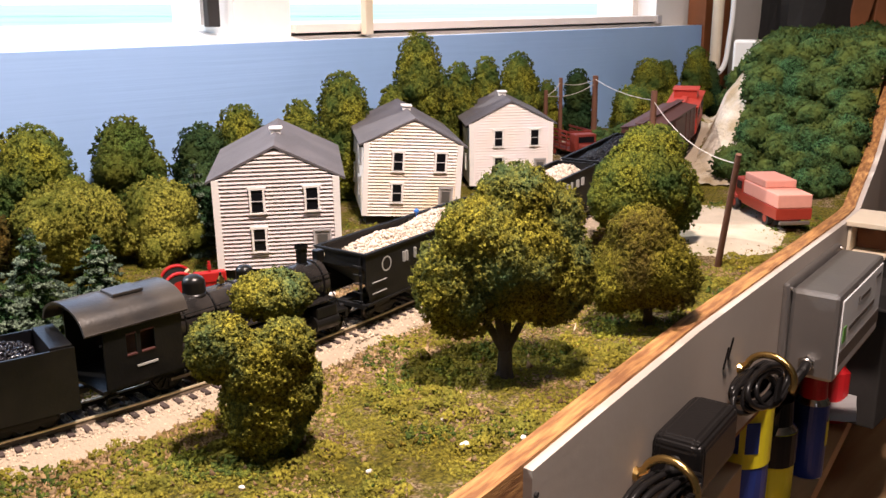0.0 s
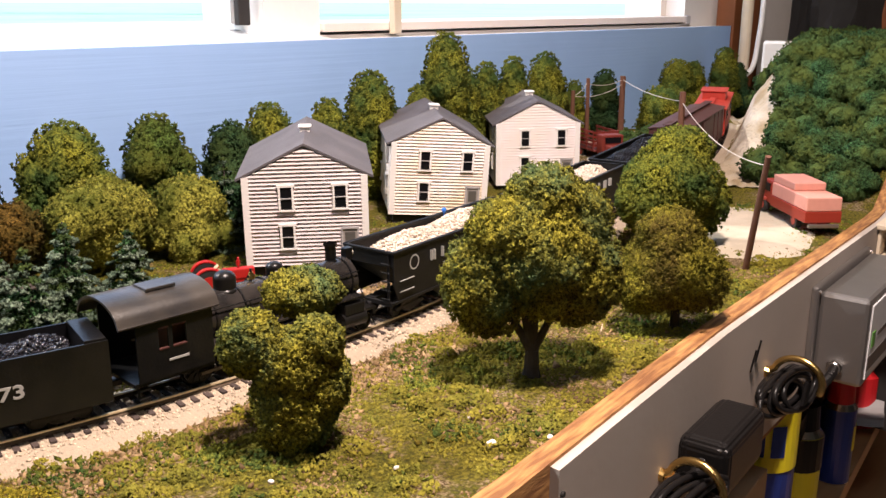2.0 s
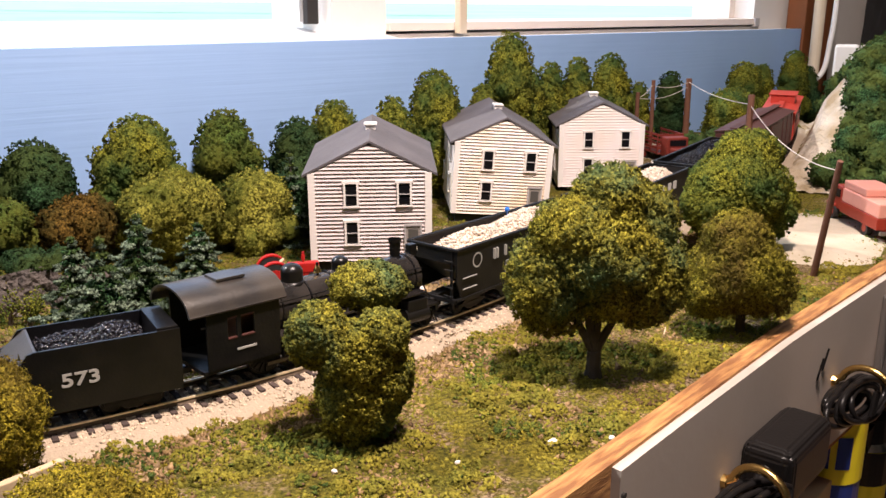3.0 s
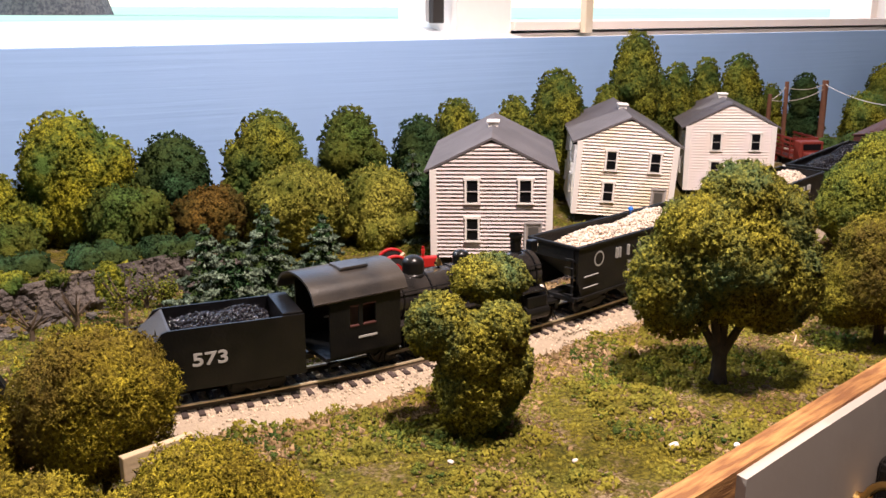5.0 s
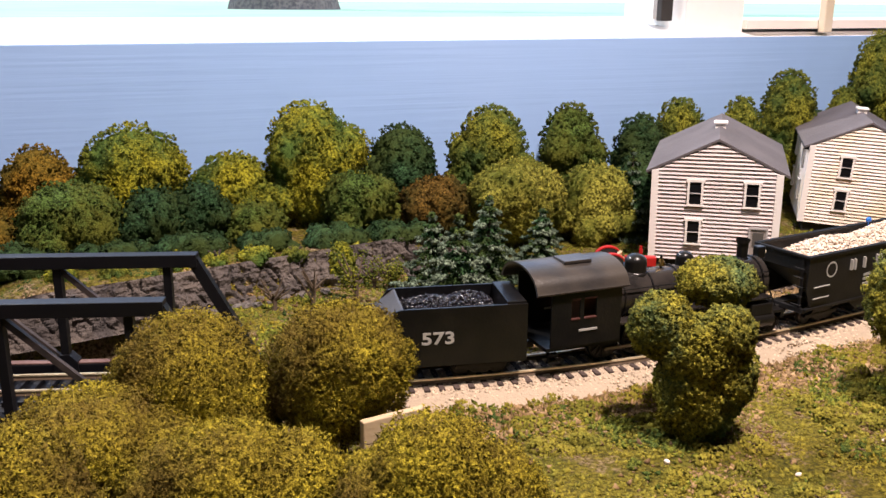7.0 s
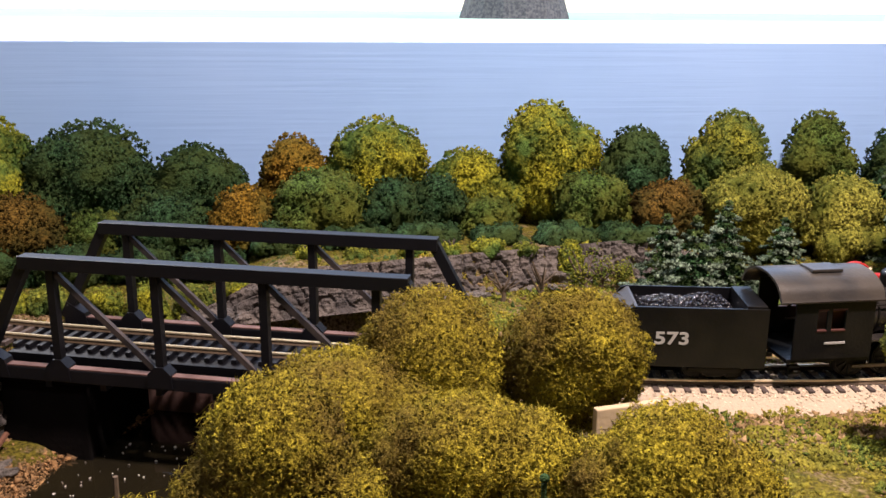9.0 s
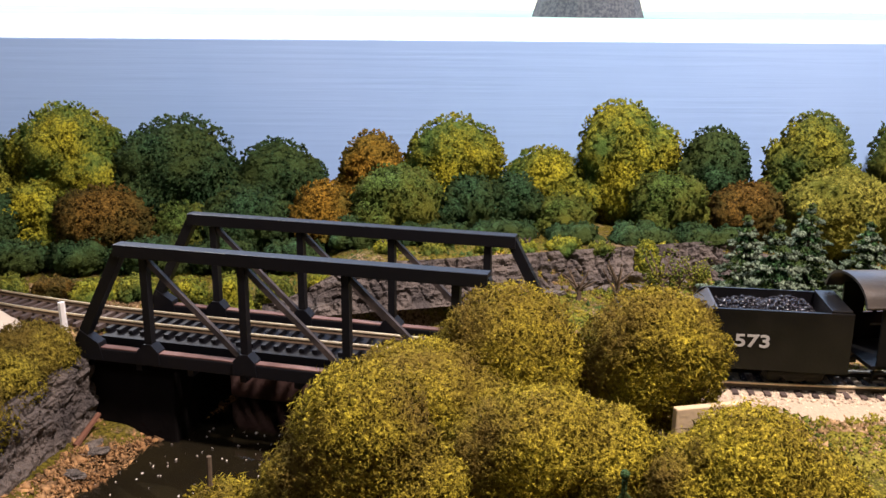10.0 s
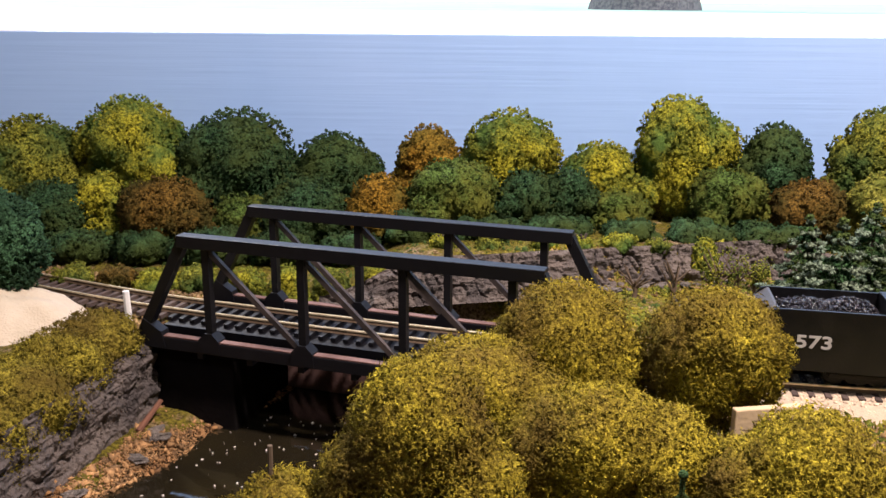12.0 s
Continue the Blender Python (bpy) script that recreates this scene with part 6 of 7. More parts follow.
def rock_wall():
    """The rocky cutting beyond the track, with a few loose stones at its foot."""
    rng = np.random.default_rng(8)

    def at(u, v):
        x = -0.12 + 0.35 * u
        top = 0.02 * (1 - sstep(0.15, 0.24, x)) * sstep(-0.12, -0.06, x)
        return x, rock_line(x) - 0.004 + 0.012 * v, -0.004 + (top + 0.006) * v

    rock_face("rock_wall", "low weathered grey rock face beyond the track", 380, 30, at, (0.1, -0.85, 0.4), 0.0036, 1.0)
    for k in range(46):
        x = rng.uniform(-0.08, 0.21)
        o = new("rock", ROCKS[k % 7])
        r = rng.uniform(0.0014, 0.0035)
        o.matrix_basis = pose(x, rock_line(x) - rng.uniform(0.004, 0.012), height(x, rock_line(x) - 0.01) + 0.0008, 0, 0, rng.uniform(0, 360)) @ Matrix.Diagonal((r, r, r, 1))
        tagged(o, "loose grey stone at the foot of the rock face", "stone", "loose stones")


rock_wall()


def bank():
    """The stream's left bank: grey rock above, a brown gravel shore below."""
    rng = np.random.default_rng(9)
    Q, T = [], []

    def at(u, v):
        y = 0.22 + 0.235 * u
        return shore(y)[0] - 0.002 + 0.003 * (1 - v), y, -0.04 + 0.041 * v ** 0.9

    rock_face("stream_bank", "eroded grey rock bank above the stream", 220, 44, at, (0.85, -0.25, 0.35), 0.0032, 4.0)
    for k in range(12):
        y = rng.uniform(0.27, 0.4)
        o = new("rock", ROCKS[k % 7])
        r = rng.uniform(0.0018, 0.0034)
        o.matrix_basis = pose(shore(y)[0] + rng.uniform(0.006, 0.02), y, -0.038, 0, 0, rng.uniform(0, 360)) @ Matrix.Diagonal((r, r, r, 1))
        tagged(o, "tan stone lying on the gravel shore", "stone", "loose stones")
    for k in range(18000):
        y = rng.uniform(0.2, 0.495)
        lb, edge = shore(y)
        u = rng.uniform(0, 1)
        Q.append((lb + 0.002 + (edge + 0.006 - lb) * u + 0.003 * math.sin(y * 90), y, -0.0365 - 0.0072 * u + rng.normal() * 0.0007))
        T.append(rng.uniform(0.0003, 0.0008) if rng.uniform() < 0.94 else rng.uniform(0.001, 0.0026))
    tagged(part("gravel", scatter("gravel", Q, T, M["shore"], rng, "tet", 0.7, 0.5), None), "brown gravel and litter along the stream's shore", "gravel", kind="stuff")
    rngb = np.random.default_rng(10)
    F = [(rngb.uniform(-0.2, 0.0), rngb.uniform(0.2, 0.42), -0.0427) for _ in range(420)]
    F = [f for f in F if height(f[0], f[1]) < -0.05]
    me = scatter("fleck", F, rngb.uniform(0.0003, 0.0009, len(F)), M["stone_white"], rngb, "oct", 0.15)
    tagged(part("flotsam", me, None), "pale specks floating on the dark water", "flecks", kind="stuff")


bank()


def abutments():
    # the left block is painted near-black for the deep shade under the deck
    for x0, x1, y0, y1, lab, m_ in ((-0.125, -0.066, -0.03, 0.0275, "bridge abutment at the stream bank, painted near-black for shade", M["under_bridge_shade"]), (0.1, 0.128, -0.036, 0.036, "reddish-brown stained bridge abutment block", M["abut"])):
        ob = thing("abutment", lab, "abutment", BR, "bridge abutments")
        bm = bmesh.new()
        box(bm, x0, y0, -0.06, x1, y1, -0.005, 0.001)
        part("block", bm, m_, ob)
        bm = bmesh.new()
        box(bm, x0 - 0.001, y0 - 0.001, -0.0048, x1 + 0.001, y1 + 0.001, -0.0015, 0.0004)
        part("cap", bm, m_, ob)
    ob = thing("retaining_wall", "reddish-brown stained retaining wall behind the bridge", "wall", BR)
    bm = bmesh.new()
    box(bm, -0.142, 0.028, -0.06, 0.1, 0.035, -0.0055, 0.001)
    part("slab", bm, M["abut"], ob)


abutments()


def simple(name, label, category, bm, material, m=None, group="", smooth=False):
    ob = part(name, bm, material, None, "", smooth)
    if m is not None:
        ob.matrix_world = m
    return tagged(ob, label, category, group)


# ---- small things on the scenery ----
bm = bmesh.new()
rod(bm, (0, 0, -0.002), (0.0006, 0, 0.0225), 0.0019, 0.0018, 8)
simple("marker_post", "short white marker post by the bridge end", "post", bm, M["white"], pose(-0.2095, 0.425, 0.0, 0, -3, 0))
bm = bmesh.new()
box(bm, 0, -0.0015, 0, 0.0247, 0.0015, 0.0338 - height(0.062, 0.272) + 0.0015, 0.0004)
simple("board", "pale bare wood offcut standing among the near bushes", "board", bm, M["pale_wood"], pose(0.0504, 0.27, height(0.062, 0.272) - 0.0015, 0, 0, 9.4))
bm = bmesh.new()
rod(bm, (0, 0, 0), (0.006, 0.018, 0.008), 0.0016, 0.0013, 7)
simple("log", "small brown log lying on the gravel shore", "log", bm, M["pole"], pose(-0.1955, 0.386, -0.036))
for k, (x, y, r) in enumerate(((0.2505, 0.2217, 0.0022), (0.273, 0.209, 0.0014), (0.262, 0.245, 0.0009), (0.17, 0.262, 0.0011), (0.21, 0.235, 0.0012), (0.34, 0.41, 0.0022), (0.326, 0.455, 0.0018))):
    bm = bmesh.new()
    ball(bm, (0, 0, r * 0.6), r, 2, (1.2, 0.9, 0.8))
    for v in bm.verts:
        v.co *= 1 + 0.2 * noise.noise(v.co * 900 + Vector((k, 0, 0)))
    simple("stone", "small pale pinkish-white stone on the grass", "stone", bm, M["stone_white"], pose(x, y, height(x, y), 0, 0, 40 * k), "stones on the lawn")
for x, y, a, l in ((0.205, 0.318, -20, 0.012), (0.385, 0.262, 30, 0.01), (0.4, 0.28, -40, 0.008)):
    bm = bmesh.new()
    rod(bm, (0, 0, 0.0008), (l, 0, 0.0014), 0.0005, 0.0003, 6)
    simple("twig", "dry straw-coloured twig on the ground", "twig", bm, M["pale_wood"], pose(x, y, height(x, y) + 0.0006, 0, 0, a), "twigs")


bm = bmesh.new()
rod(bm, (0, 0, -0.03), (0.0008, 0.0004, 0.008), 0.0011, 0.0008, 7)
simple("stick", "grey-brown stick standing among the bushes", "stick", bm, M["bark_pale"], pose(-0.1016, 0.24, 0.026))
# a small green plastic figure: body, head and two arms
bm = bmesh.new()
rod(bm, (0, 0, -0.012), (0, 0, 0.003), 0.0007, 0.0009, 7)
ball(bm, (0, 0, 0.0048), 0.0015, 2)
rod(bm, (0, 0, -0.001), (0.003, 0, -0.004), 0.0006, 0.0004, 6)
rod(bm, (0, 0, -0.001), (-0.0032, 0, -0.0045), 0.0006, 0.0004, 6)
simple("plastic_sprig", "tiny dark green plastic figure between the bushes", "sprig", bm, M["dark"], pose(0.0212, 0.222, 0.031))


def dead_shrub(x, y, h, seed, leafy_=False):
    rng = np.random.default_rng(seed)
    ob = thing("shrub", "bare brown twiggy shrub" + (" with a few yellow leaves" if leafy_ else ""), "shrub", pose(x, y, height(x, y)), "bare shrubs")
    tips = []
    bm = bmesh.new()
    rod(bm, (0, 0, -0.002), (0.001, 0, h * 0.45), 0.0016, 0.0011, 6)
    for k in range(9):
        a, u = rng.uniform(0, 6.28), rng.uniform(0.1, 0.45)
        q = rng.uniform(0.2, 0.5) * h
        e = (q * math.cos(a), q * math.sin(a), h * rng.uniform(0.6, 1.0))
        rod(bm, (0.001 * u, 0, h * u), e, 0.0008, 0.0003, 5)
        tips.append(e)
    part("branch_spray", bm, M["bark_pale"], ob)
    if leafy_:
        c = np.array([tips[rng.integers(len(tips))] for _ in range(500)]) * rng.uniform(0.5, 1.05, (500, 1)) + rng.normal(size=(500, 3)) * 0.0022
        part("foliage", scatter("foliage", c, rng.uniform(0.0005, 0.001, 500), M["olive"], rng, "oct"), None, ob)


for a in ((0.085, 0.492, 0.024, 1, False), (0.108, 0.482, 0.033, 2, True), (0.135, 0.502, 0.02, 3, True), (0.062, 0.49, 0.02, 4, False), (0.128, 0.512, 0.02, 5, False)):
    dead_shrub(*a)


def patch(name, label, category, cx, cy, rx, ry, rot, material, lift, seed, dome=0.0):
    """An uneven patch laid on the ground."""
    vs, fs = [], []
    n, rings = 64, 15
    for j in range(rings):
        for i in range(n):
            a = 2 * math.pi * i / n
            q = (j / (rings - 1)) * (1 + 0.22 * noise.noise((math.cos(a) * 1.6, math.sin(a) * 1.6, seed)))
            u, v = q * rx * math.cos(a), q * ry * math.sin(a)
            x = cx + u * math.cos(rot) - v * math.sin(rot)
            y = cy + u * math.sin(rot) + v * math.cos(rot)
            y = max(y, front(x) + 0.0005)
            vs.append((x, y, height(x, y) + lift * (1 - (j / (rings - 1)) ** 4 * 1.3) + dome * (1 - (j / (rings - 1)) ** 2) * (1 + 0.35 * noise.noise((x * 45, y * 45, seed))) + 0.1 * dome * noise.noise((x * 160, y * 160, seed))))
    for j in range(rings - 1):
        for i in range(n):
            fs.append((j * n + i, j * n + (i + 1) % n, j * n + n + (i + 1) % n, j * n + n + i))
    return tagged(part(name, mesh_of(name, vs, fs, material, True), None), label, category, kind="structure")


patch("road", "dazzling pale sand road by the layout edge", "road", 0.665, 0.312, 0.1, 0.045, 0.42, M["sand"], 0.0025, 3.0)
patch("sand_yard", "pale sand yard beyond the houses", "sand", 0.91, 0.59, 0.14, 0.055, 0.2, M["sand"], 0.0035, 5.0)
patch("sand_pile", "smooth pale heap of sand beside the track", "sand pile", -0.279, 0.434, 0.042, 0.03, 0.2, M["sand"], 0.003, 7.0, 0.017)
patch("coal_dirt", "dark crumbly cinder patch before the house", "dirt", 0.362, 0.428, 0.033, 0.011, -0.25, M["cinder"], 0.0018, 9.0)
rngc = np.random.default_rng(15)
C = [(0.362 + rngc.normal() * 0.016, 0.429 + rngc.normal() * 0.006) for _ in range(900)]
tagged(part("cinders", scatter("cinders", [(x, y, height(x, y) + 0.0015) for x, y in C], rngc.uniform(0.0005, 0.0013, 900), M["cinder"], rngc, "oct"), None), "loose dark brown cinders before the house", "cinders", kind="stuff")


def tractor():
    ob = thing("tractor", "small red die-cast farm tractor with black tyres", "tractor", pose(0.286, 0.4745, height(0.286, 0.4745), 0, 0, -24))
    def tyre(x, y, r, w_):
        bm = bmesh.new()
        rod(bm, (x, y - w_ / 2, r), (x, y + w_ / 2, r), r, None, 22)
        for k in range(18):
            a = 2 * math.pi * k / 18
            beam(bm, (x + r * math.cos(a), y - w_ / 2, r + r * math.sin(a)), (x + r * math.cos(a + 0.12), y + w_ / 2, r + r * math.sin(a + 0.12)), 0.0006, 0.0006)
        t = part("tyre", bm, M["rubber"], ob)
        bm = bmesh.new()
        rod(bm, (x, y - w_ / 2 - 0.0003, r), (x, y + w_ / 2 + 0.0003, r), r * 0.62, None, 18)
        part("rim", bm, M["red"], t)
    for sgn in (-1, 1):
        tyre(-0.011, sgn * 0.009, 0.0086, 0.004)
        tyre(0.014, sgn * 0.0035, 0.0042, 0.0022)
        bm = bmesh.new()
        arc = [(-0.011 + 0.0102 * math.cos(a), 0.0086 + 0.0102 * math.sin(a)) for a in np.linspace(0.6, 2.7, 9)]
        arc += [(-0.011 + 0.0094 * math.cos(a), 0.0086 + 0.0094 * math.sin(a)) for a in np.linspace(2.7, 0.6, 9)]
        prism(bm, arc, sgn * 0.009 - 0.002, sgn * 0.009 + 0.002)
        part("mudguard", bm, M["red"], ob)
    bm = bmesh.new()
    box(bm, -0.002, -0.0028, 0.008, 0.0178, 0.0028, 0.0148, 0.0008)
    part("bonnet", bm, M["red"], ob)
    bm = bmesh.new()
    box(bm, -0.016, -0.0022, 0.0055, 0.0165, 0.0022, 0.0085, 0.0005)
    part("chassis", bm, M["red"], ob)
    bm = bmesh.new()
    rod(bm, (0.008, 0, 0.0145), (0.008, 0, 0.0215), 0.0008, None, 8)
    rod(bm, (0.008, 0, 0.0165), (0.008, 0, 0.0195), 0.0012, None, 8)
    part("exhaust", bm, M["red"], ob)
    bm = bmesh.new()
    box(bm, -0.0135, -0.003, 0.0105, -0.008, 0.003, 0.0115, 0.0004)
    box(bm, -0.0142, -0.003, 0.0112, -0.013, 0.003, 0.0155, 0.0004)
    part("seat", bm, M["red"], ob)
    bm = bmesh.new()
    rod(bm, (-0.002, 0, 0.013), (-0.0058, 0, 0.0163), 0.0004, None, 6)
    rod(bm, (-0.0056, 0, 0.0161), (-0.0061, 0, 0.0166), 0.0025, None, 14)
    part("steering_wheel", bm, M["pale_wood"], ob, "tan steering wheel")


tractor()
# a painted figurine, one plain shape
bm = bmesh.new()
ball(bm, (0, 0, 0.0155), 0.0016, 2)
ball(bm, (0, 0, 0.0105), 0.0026, 2, (1, 0.8, 1.5))
rod(bm, (0.0011, 0, 0), (0.0009, 0, 0.008), 0.0013, 0.0014, 8)
rod(bm, (-0.0011, 0, 0), (-0.0009, 0, 0.008), 0.0013, 0.0014, 8)
simple("figurine", "tiny plain blue painted figurine beside the tractor", "figurine", bm, M["denim"], pose(0.2745, 0.4585, height(0.2745, 0.4585)), "", True)
bm = bmesh.new()
rod(bm, (0, 0, 0), (0, 0, 0.009), 0.0038, None, 14)
rod(bm, (0, 0, 0.009), (0, 0, 0.0094), 0.0034, None, 14)
simple("barrel", "small dark wooden barrel at the house corner", "barrel", bm, M["bark"], pose(0.4, 0.462, 0.0))
for k, (x, y) in enumerate(((0.424, 0.498), (0.43, 0.491), (0.437, 0.485), (0.419, 0.505))):
    bm = bmesh.new()
    rod(bm, (0, 0, 0.001), (0.007, 0.001, 0.0014), 0.0011, None, 7)
    simple("log", "short split log lying beside the house", "log", bm, M["pale_wood"], pose(x, y, 0.0, 0, 0, 30 * k), "firewood")


def axle_pair(ob, xs, half, r, w_):
    for x in xs:
        for sgn in (-1, 1):
            bm = bmesh.new()
            rod(bm, (x, sgn * half - w_ / 2, r), (x, sgn * half + w_ / 2, r), r, None, 20)
            t = part("tyre", bm, M["rubber"], ob)
            bm = bmesh.new()
            rod(bm, (x, sgn * half - w_ / 2 - 0.0003, r), (x, sgn * half + w_ / 2 + 0.0003, r), r * 0.55, None, 14)
            part("rim", bm, M["truck_red"], t)


def canvas_truck():
    """The truck on the sand road, its nose towards the hill."""
    ob = thing("truck", "red model truck with a stepped salmon-pink covered load", "truck", pose(0.717, 0.302, height(0.717, 0.302) + 0.0024, 0, 0, 48))
    axle_pair(ob, (-0.027, 0.034), 0.0115, 0.0058, 0.0045)
    bm = bmesh.new()
    box(bm, -0.047, -0.004, 0.005, 0.05, 0.004, 0.0085)
    part("chassis", bm, M["truck_red"], ob)
    bm = bmesh.new()
    box(bm, -0.048, -0.0145, 0.0085, 0.018, 0.0145, 0.0175, 0.0006)
    part("bed", bm, M["truck_red"], ob)
    bm = bmesh.new()
    box(bm, -0.048, -0.014, 0.0175, 0.017, 0.014, 0.0285, 0.001)
    part("lower_cover", bm, M["pink"], ob, "salmon-pink canvas cover")
    bm = bmesh.new()
    box(bm, -0.022, -0.013, 0.0285, 0.018, 0.013, 0.035, 0.001)
    part("upper_cover", bm, M["pink"], ob, "salmon-pink canvas cover")
    for x in np.linspace(-0.042, 0.012, 8):
        bm = bmesh.new()
        box(bm, x - 0.0005, -0.0151, 0.009, x + 0.0005, -0.0143, 0.017)
        part("stake", bm, M["truck_red"], ob)
    bm = bmesh.new()
    box(bm, 0.02, -0.0125, 0.0085, 0.036, 0.0125, 0.0285, 0.0016)
    cab = part("cab", bm, M["truck_red"], ob)
    for y in (-0.0128, 0.0128):
        bm = bmesh.new()
        box(bm, 0.0235, y - 0.0003, 0.019, 0.0325, y + 0.0003, 0.0255, 0.0002)
        part("window", bm, M["dark_glass"], cab)
    bm = bmesh.new()
    box(bm, 0.036, -0.0095, 0.0085, 0.054, 0.0095, 0.0195, 0.0018)
    part("bonnet", bm, M["truck_red"], ob)
    bm = bmesh.new()
    box(bm, 0.0, -0.0146, 0.0055, 0.016, -0.0125, 0.0082, 0.0004)
    part("side_tank", bm, M["metal"], ob, "silver side tank")
    for y in (-0.011, 0.011):
        bm = bmesh.new()
        box(bm, 0.03, y - 0.003, 0.0095, 0.046, y + 0.003, 0.0128, 0.001)
        part("mudguard", bm, M["truck_red"], ob)
    bm = bmesh.new()
    box(bm, -0.0505, -0.012, 0.005, -0.048, 0.012, 0.0078, 0.0004)
    part("bumper", bm, M["metal"], ob)
    for k, (a, b, z) in enumerate(((-0.03, -0.018, 0.0142), (-0.027, -0.019, 0.0118))):
        bm = bmesh.new()
        box(bm, a, -0.0151, z, b, -0.0144, z + 0.0013)
        part("lettering_bar", bm, M["letter"], ob, "pale lettering bar")
    bm = bmesh.new()
    box(bm, 0.002, -0.0151, 0.0105, 0.009, -0.0144, 0.0155)
    part("plate", bm, M["car_black"], ob)


def stake_truck():
    ob = thing("truck", "dark red model stake-bed truck beside the house", "truck", pose(0.8, 0.553, height(0.8, 0.553) + 0.001, 0, 0, -118))
    axle_pair(ob, (-0.022, 0.03), 0.0105, 0.0055, 0.0042)
    for nm, b, m_ in (("bed", (-0.04, -0.014, 0.009, 0.01, 0.014, 0.0115), "dull_red"), ("cab", (0.012, -0.012, 0.0085, 0.026, 0.012, 0.029), "dull_red"), ("bonnet", (0.026, -0.009, 0.0085, 0.042, 0.009, 0.019), "dull_red")):
        bm = bmesh.new()
        box(bm, *b, 0.0012)
        part(nm, bm, M[m_], ob)
    bm = bmesh.new()
    box(bm, 0.0258, -0.009, 0.0205, 0.0264, 0.009, 0.0265)
    part("windscreen", bm, M["dark_glass"], ob)
    for sgn in (-1, 1):
        for z in (0.015, 0.0195, 0.024, 0.0285):
            bm = bmesh.new()
            box(bm, -0.04, sgn * 0.0135 - 0.0005, z, 0.01, sgn * 0.0135 + 0.0005, z + 0.0022)
            part("slat", bm, M["dull_red"], ob)
        for x in (-0.039, -0.023, -0.007, 0.009):
            bm = bmesh.new()
            box(bm, x - 0.0008, sgn * 0.0143 - 0.0004, 0.0115, x + 0.0008, sgn * 0.0143 + 0.0004, 0.031)
            part("stake", bm, M["dull_red"], ob)
        bm = bmesh.new()
        rod(bm, (0.0418, sgn * 0.007, 0.0135), (0.0428, sgn * 0.007, 0.0135), 0.0017, None, 12)
        part("headlight", bm, M["lamp"], ob)
    for z in (0.015, 0.0195, 0.024, 0.0285):
        bm = bmesh.new()
        box(bm, 0.0095, -0.0135, z, 0.0105, 0.0135, z + 0.0022)
        part("slat", bm, M["dull_red"], ob)


canvas_truck()
stake_truck()


def crossing_sign(x, y):
    """A crossbuck on a dark post by the lane."""
    ob = thing("crossing_sign", "small white crossbuck sign on a dark post by the lane", "sign", pose(x, y, height(x, y), 0, 0, -47))
    bm = bmesh.new()
    rod(bm, (0, 0, -0.002), (0, 0, 0.026), 0.0009, None, 7)
    part("post", bm, M["bark"], ob)
    for tilt in (-45, 45):
        bm = bmesh.new()
        box(bm, -0.0075, -0.0018, -0.0011, 0.0075, -0.001 + 0.0004 * (tilt > 0), 0.0011, 0.0002)
        part("blade", bm, M["white"], ob).matrix_basis = pose(0, -0.0006 * (tilt > 0), 0.0215, 0, tilt, 0)


crossing_sign(0.728, 0.513)


def pole(base, top, r, arm=0):
    ob = thing("telegraph_pole", "reddish-brown wooden model telegraph pole", "pole", group="telegraph poles")
    bm = bmesh.new()
    rod(bm, base, top, r * 1.1, r * 0.9, 10)
    part("mast", bm, M["pole"], ob)
    if arm:
        bm = bmesh.new()
        t = Vector(top)
        box(bm, t.x - 0.0012, t.y - 0.0036, t.z - 0.011, t.x + 0.0012, t.y - 0.0018, t.z - 0.001, 0.0002)
        part("bracket", bm, M["pole"], ob)
    return ob


T3, T2, TA, TX, TY = (0.541, 0.249, 0.082), (0.695, 0.4, 0.1016), (0.9056, 0.6, 0.0922), (0.837, 0.6, 0.0937), (0.81, 0.6, 0.082)
pole((0.563, 0.268, -0.004), T3, 0.0021)
pole((0.695, 0.4, 0.0), T2, 0.003)
pole((0.907, 0.6, 0.0), TA, 0.0036, 1)
pole((0.839, 0.6, 0.0), TX, 0.0024)
pole((0.81, 0.6, 0.0), TY, 0.0024)


def strand(a, b, sag):
    a, b = Vector(a), Vector(b)
    pts = []
    for k in range(17):
        u = k / 16
        p = a.lerp(b, u)
        p.z -= sag * 4 * u * (1 - u)
        pts.append(p)
    cu = wire_curve("pole_wire", pts, 0.00032, M["wire"])
    tagged(cu, "thin pale thread strung between poles as wire", "wire", "pole wires")


def down(p, d):
    return (p[0], p[1], p[2] - d)


strand(down(TA, 0.004), down(T2, 0.008), 0.004)
strand(down(T2, 0.009), down(T3, 0.006), 0.01)
strand(down(TA, 0.004), down(TX, 0.006), 0.004)
strand(down(TA, 0.009), down(TY, 0.006), 0.006)
strand(down(TX, 0.004), down(TY, 0.006), 0.003)


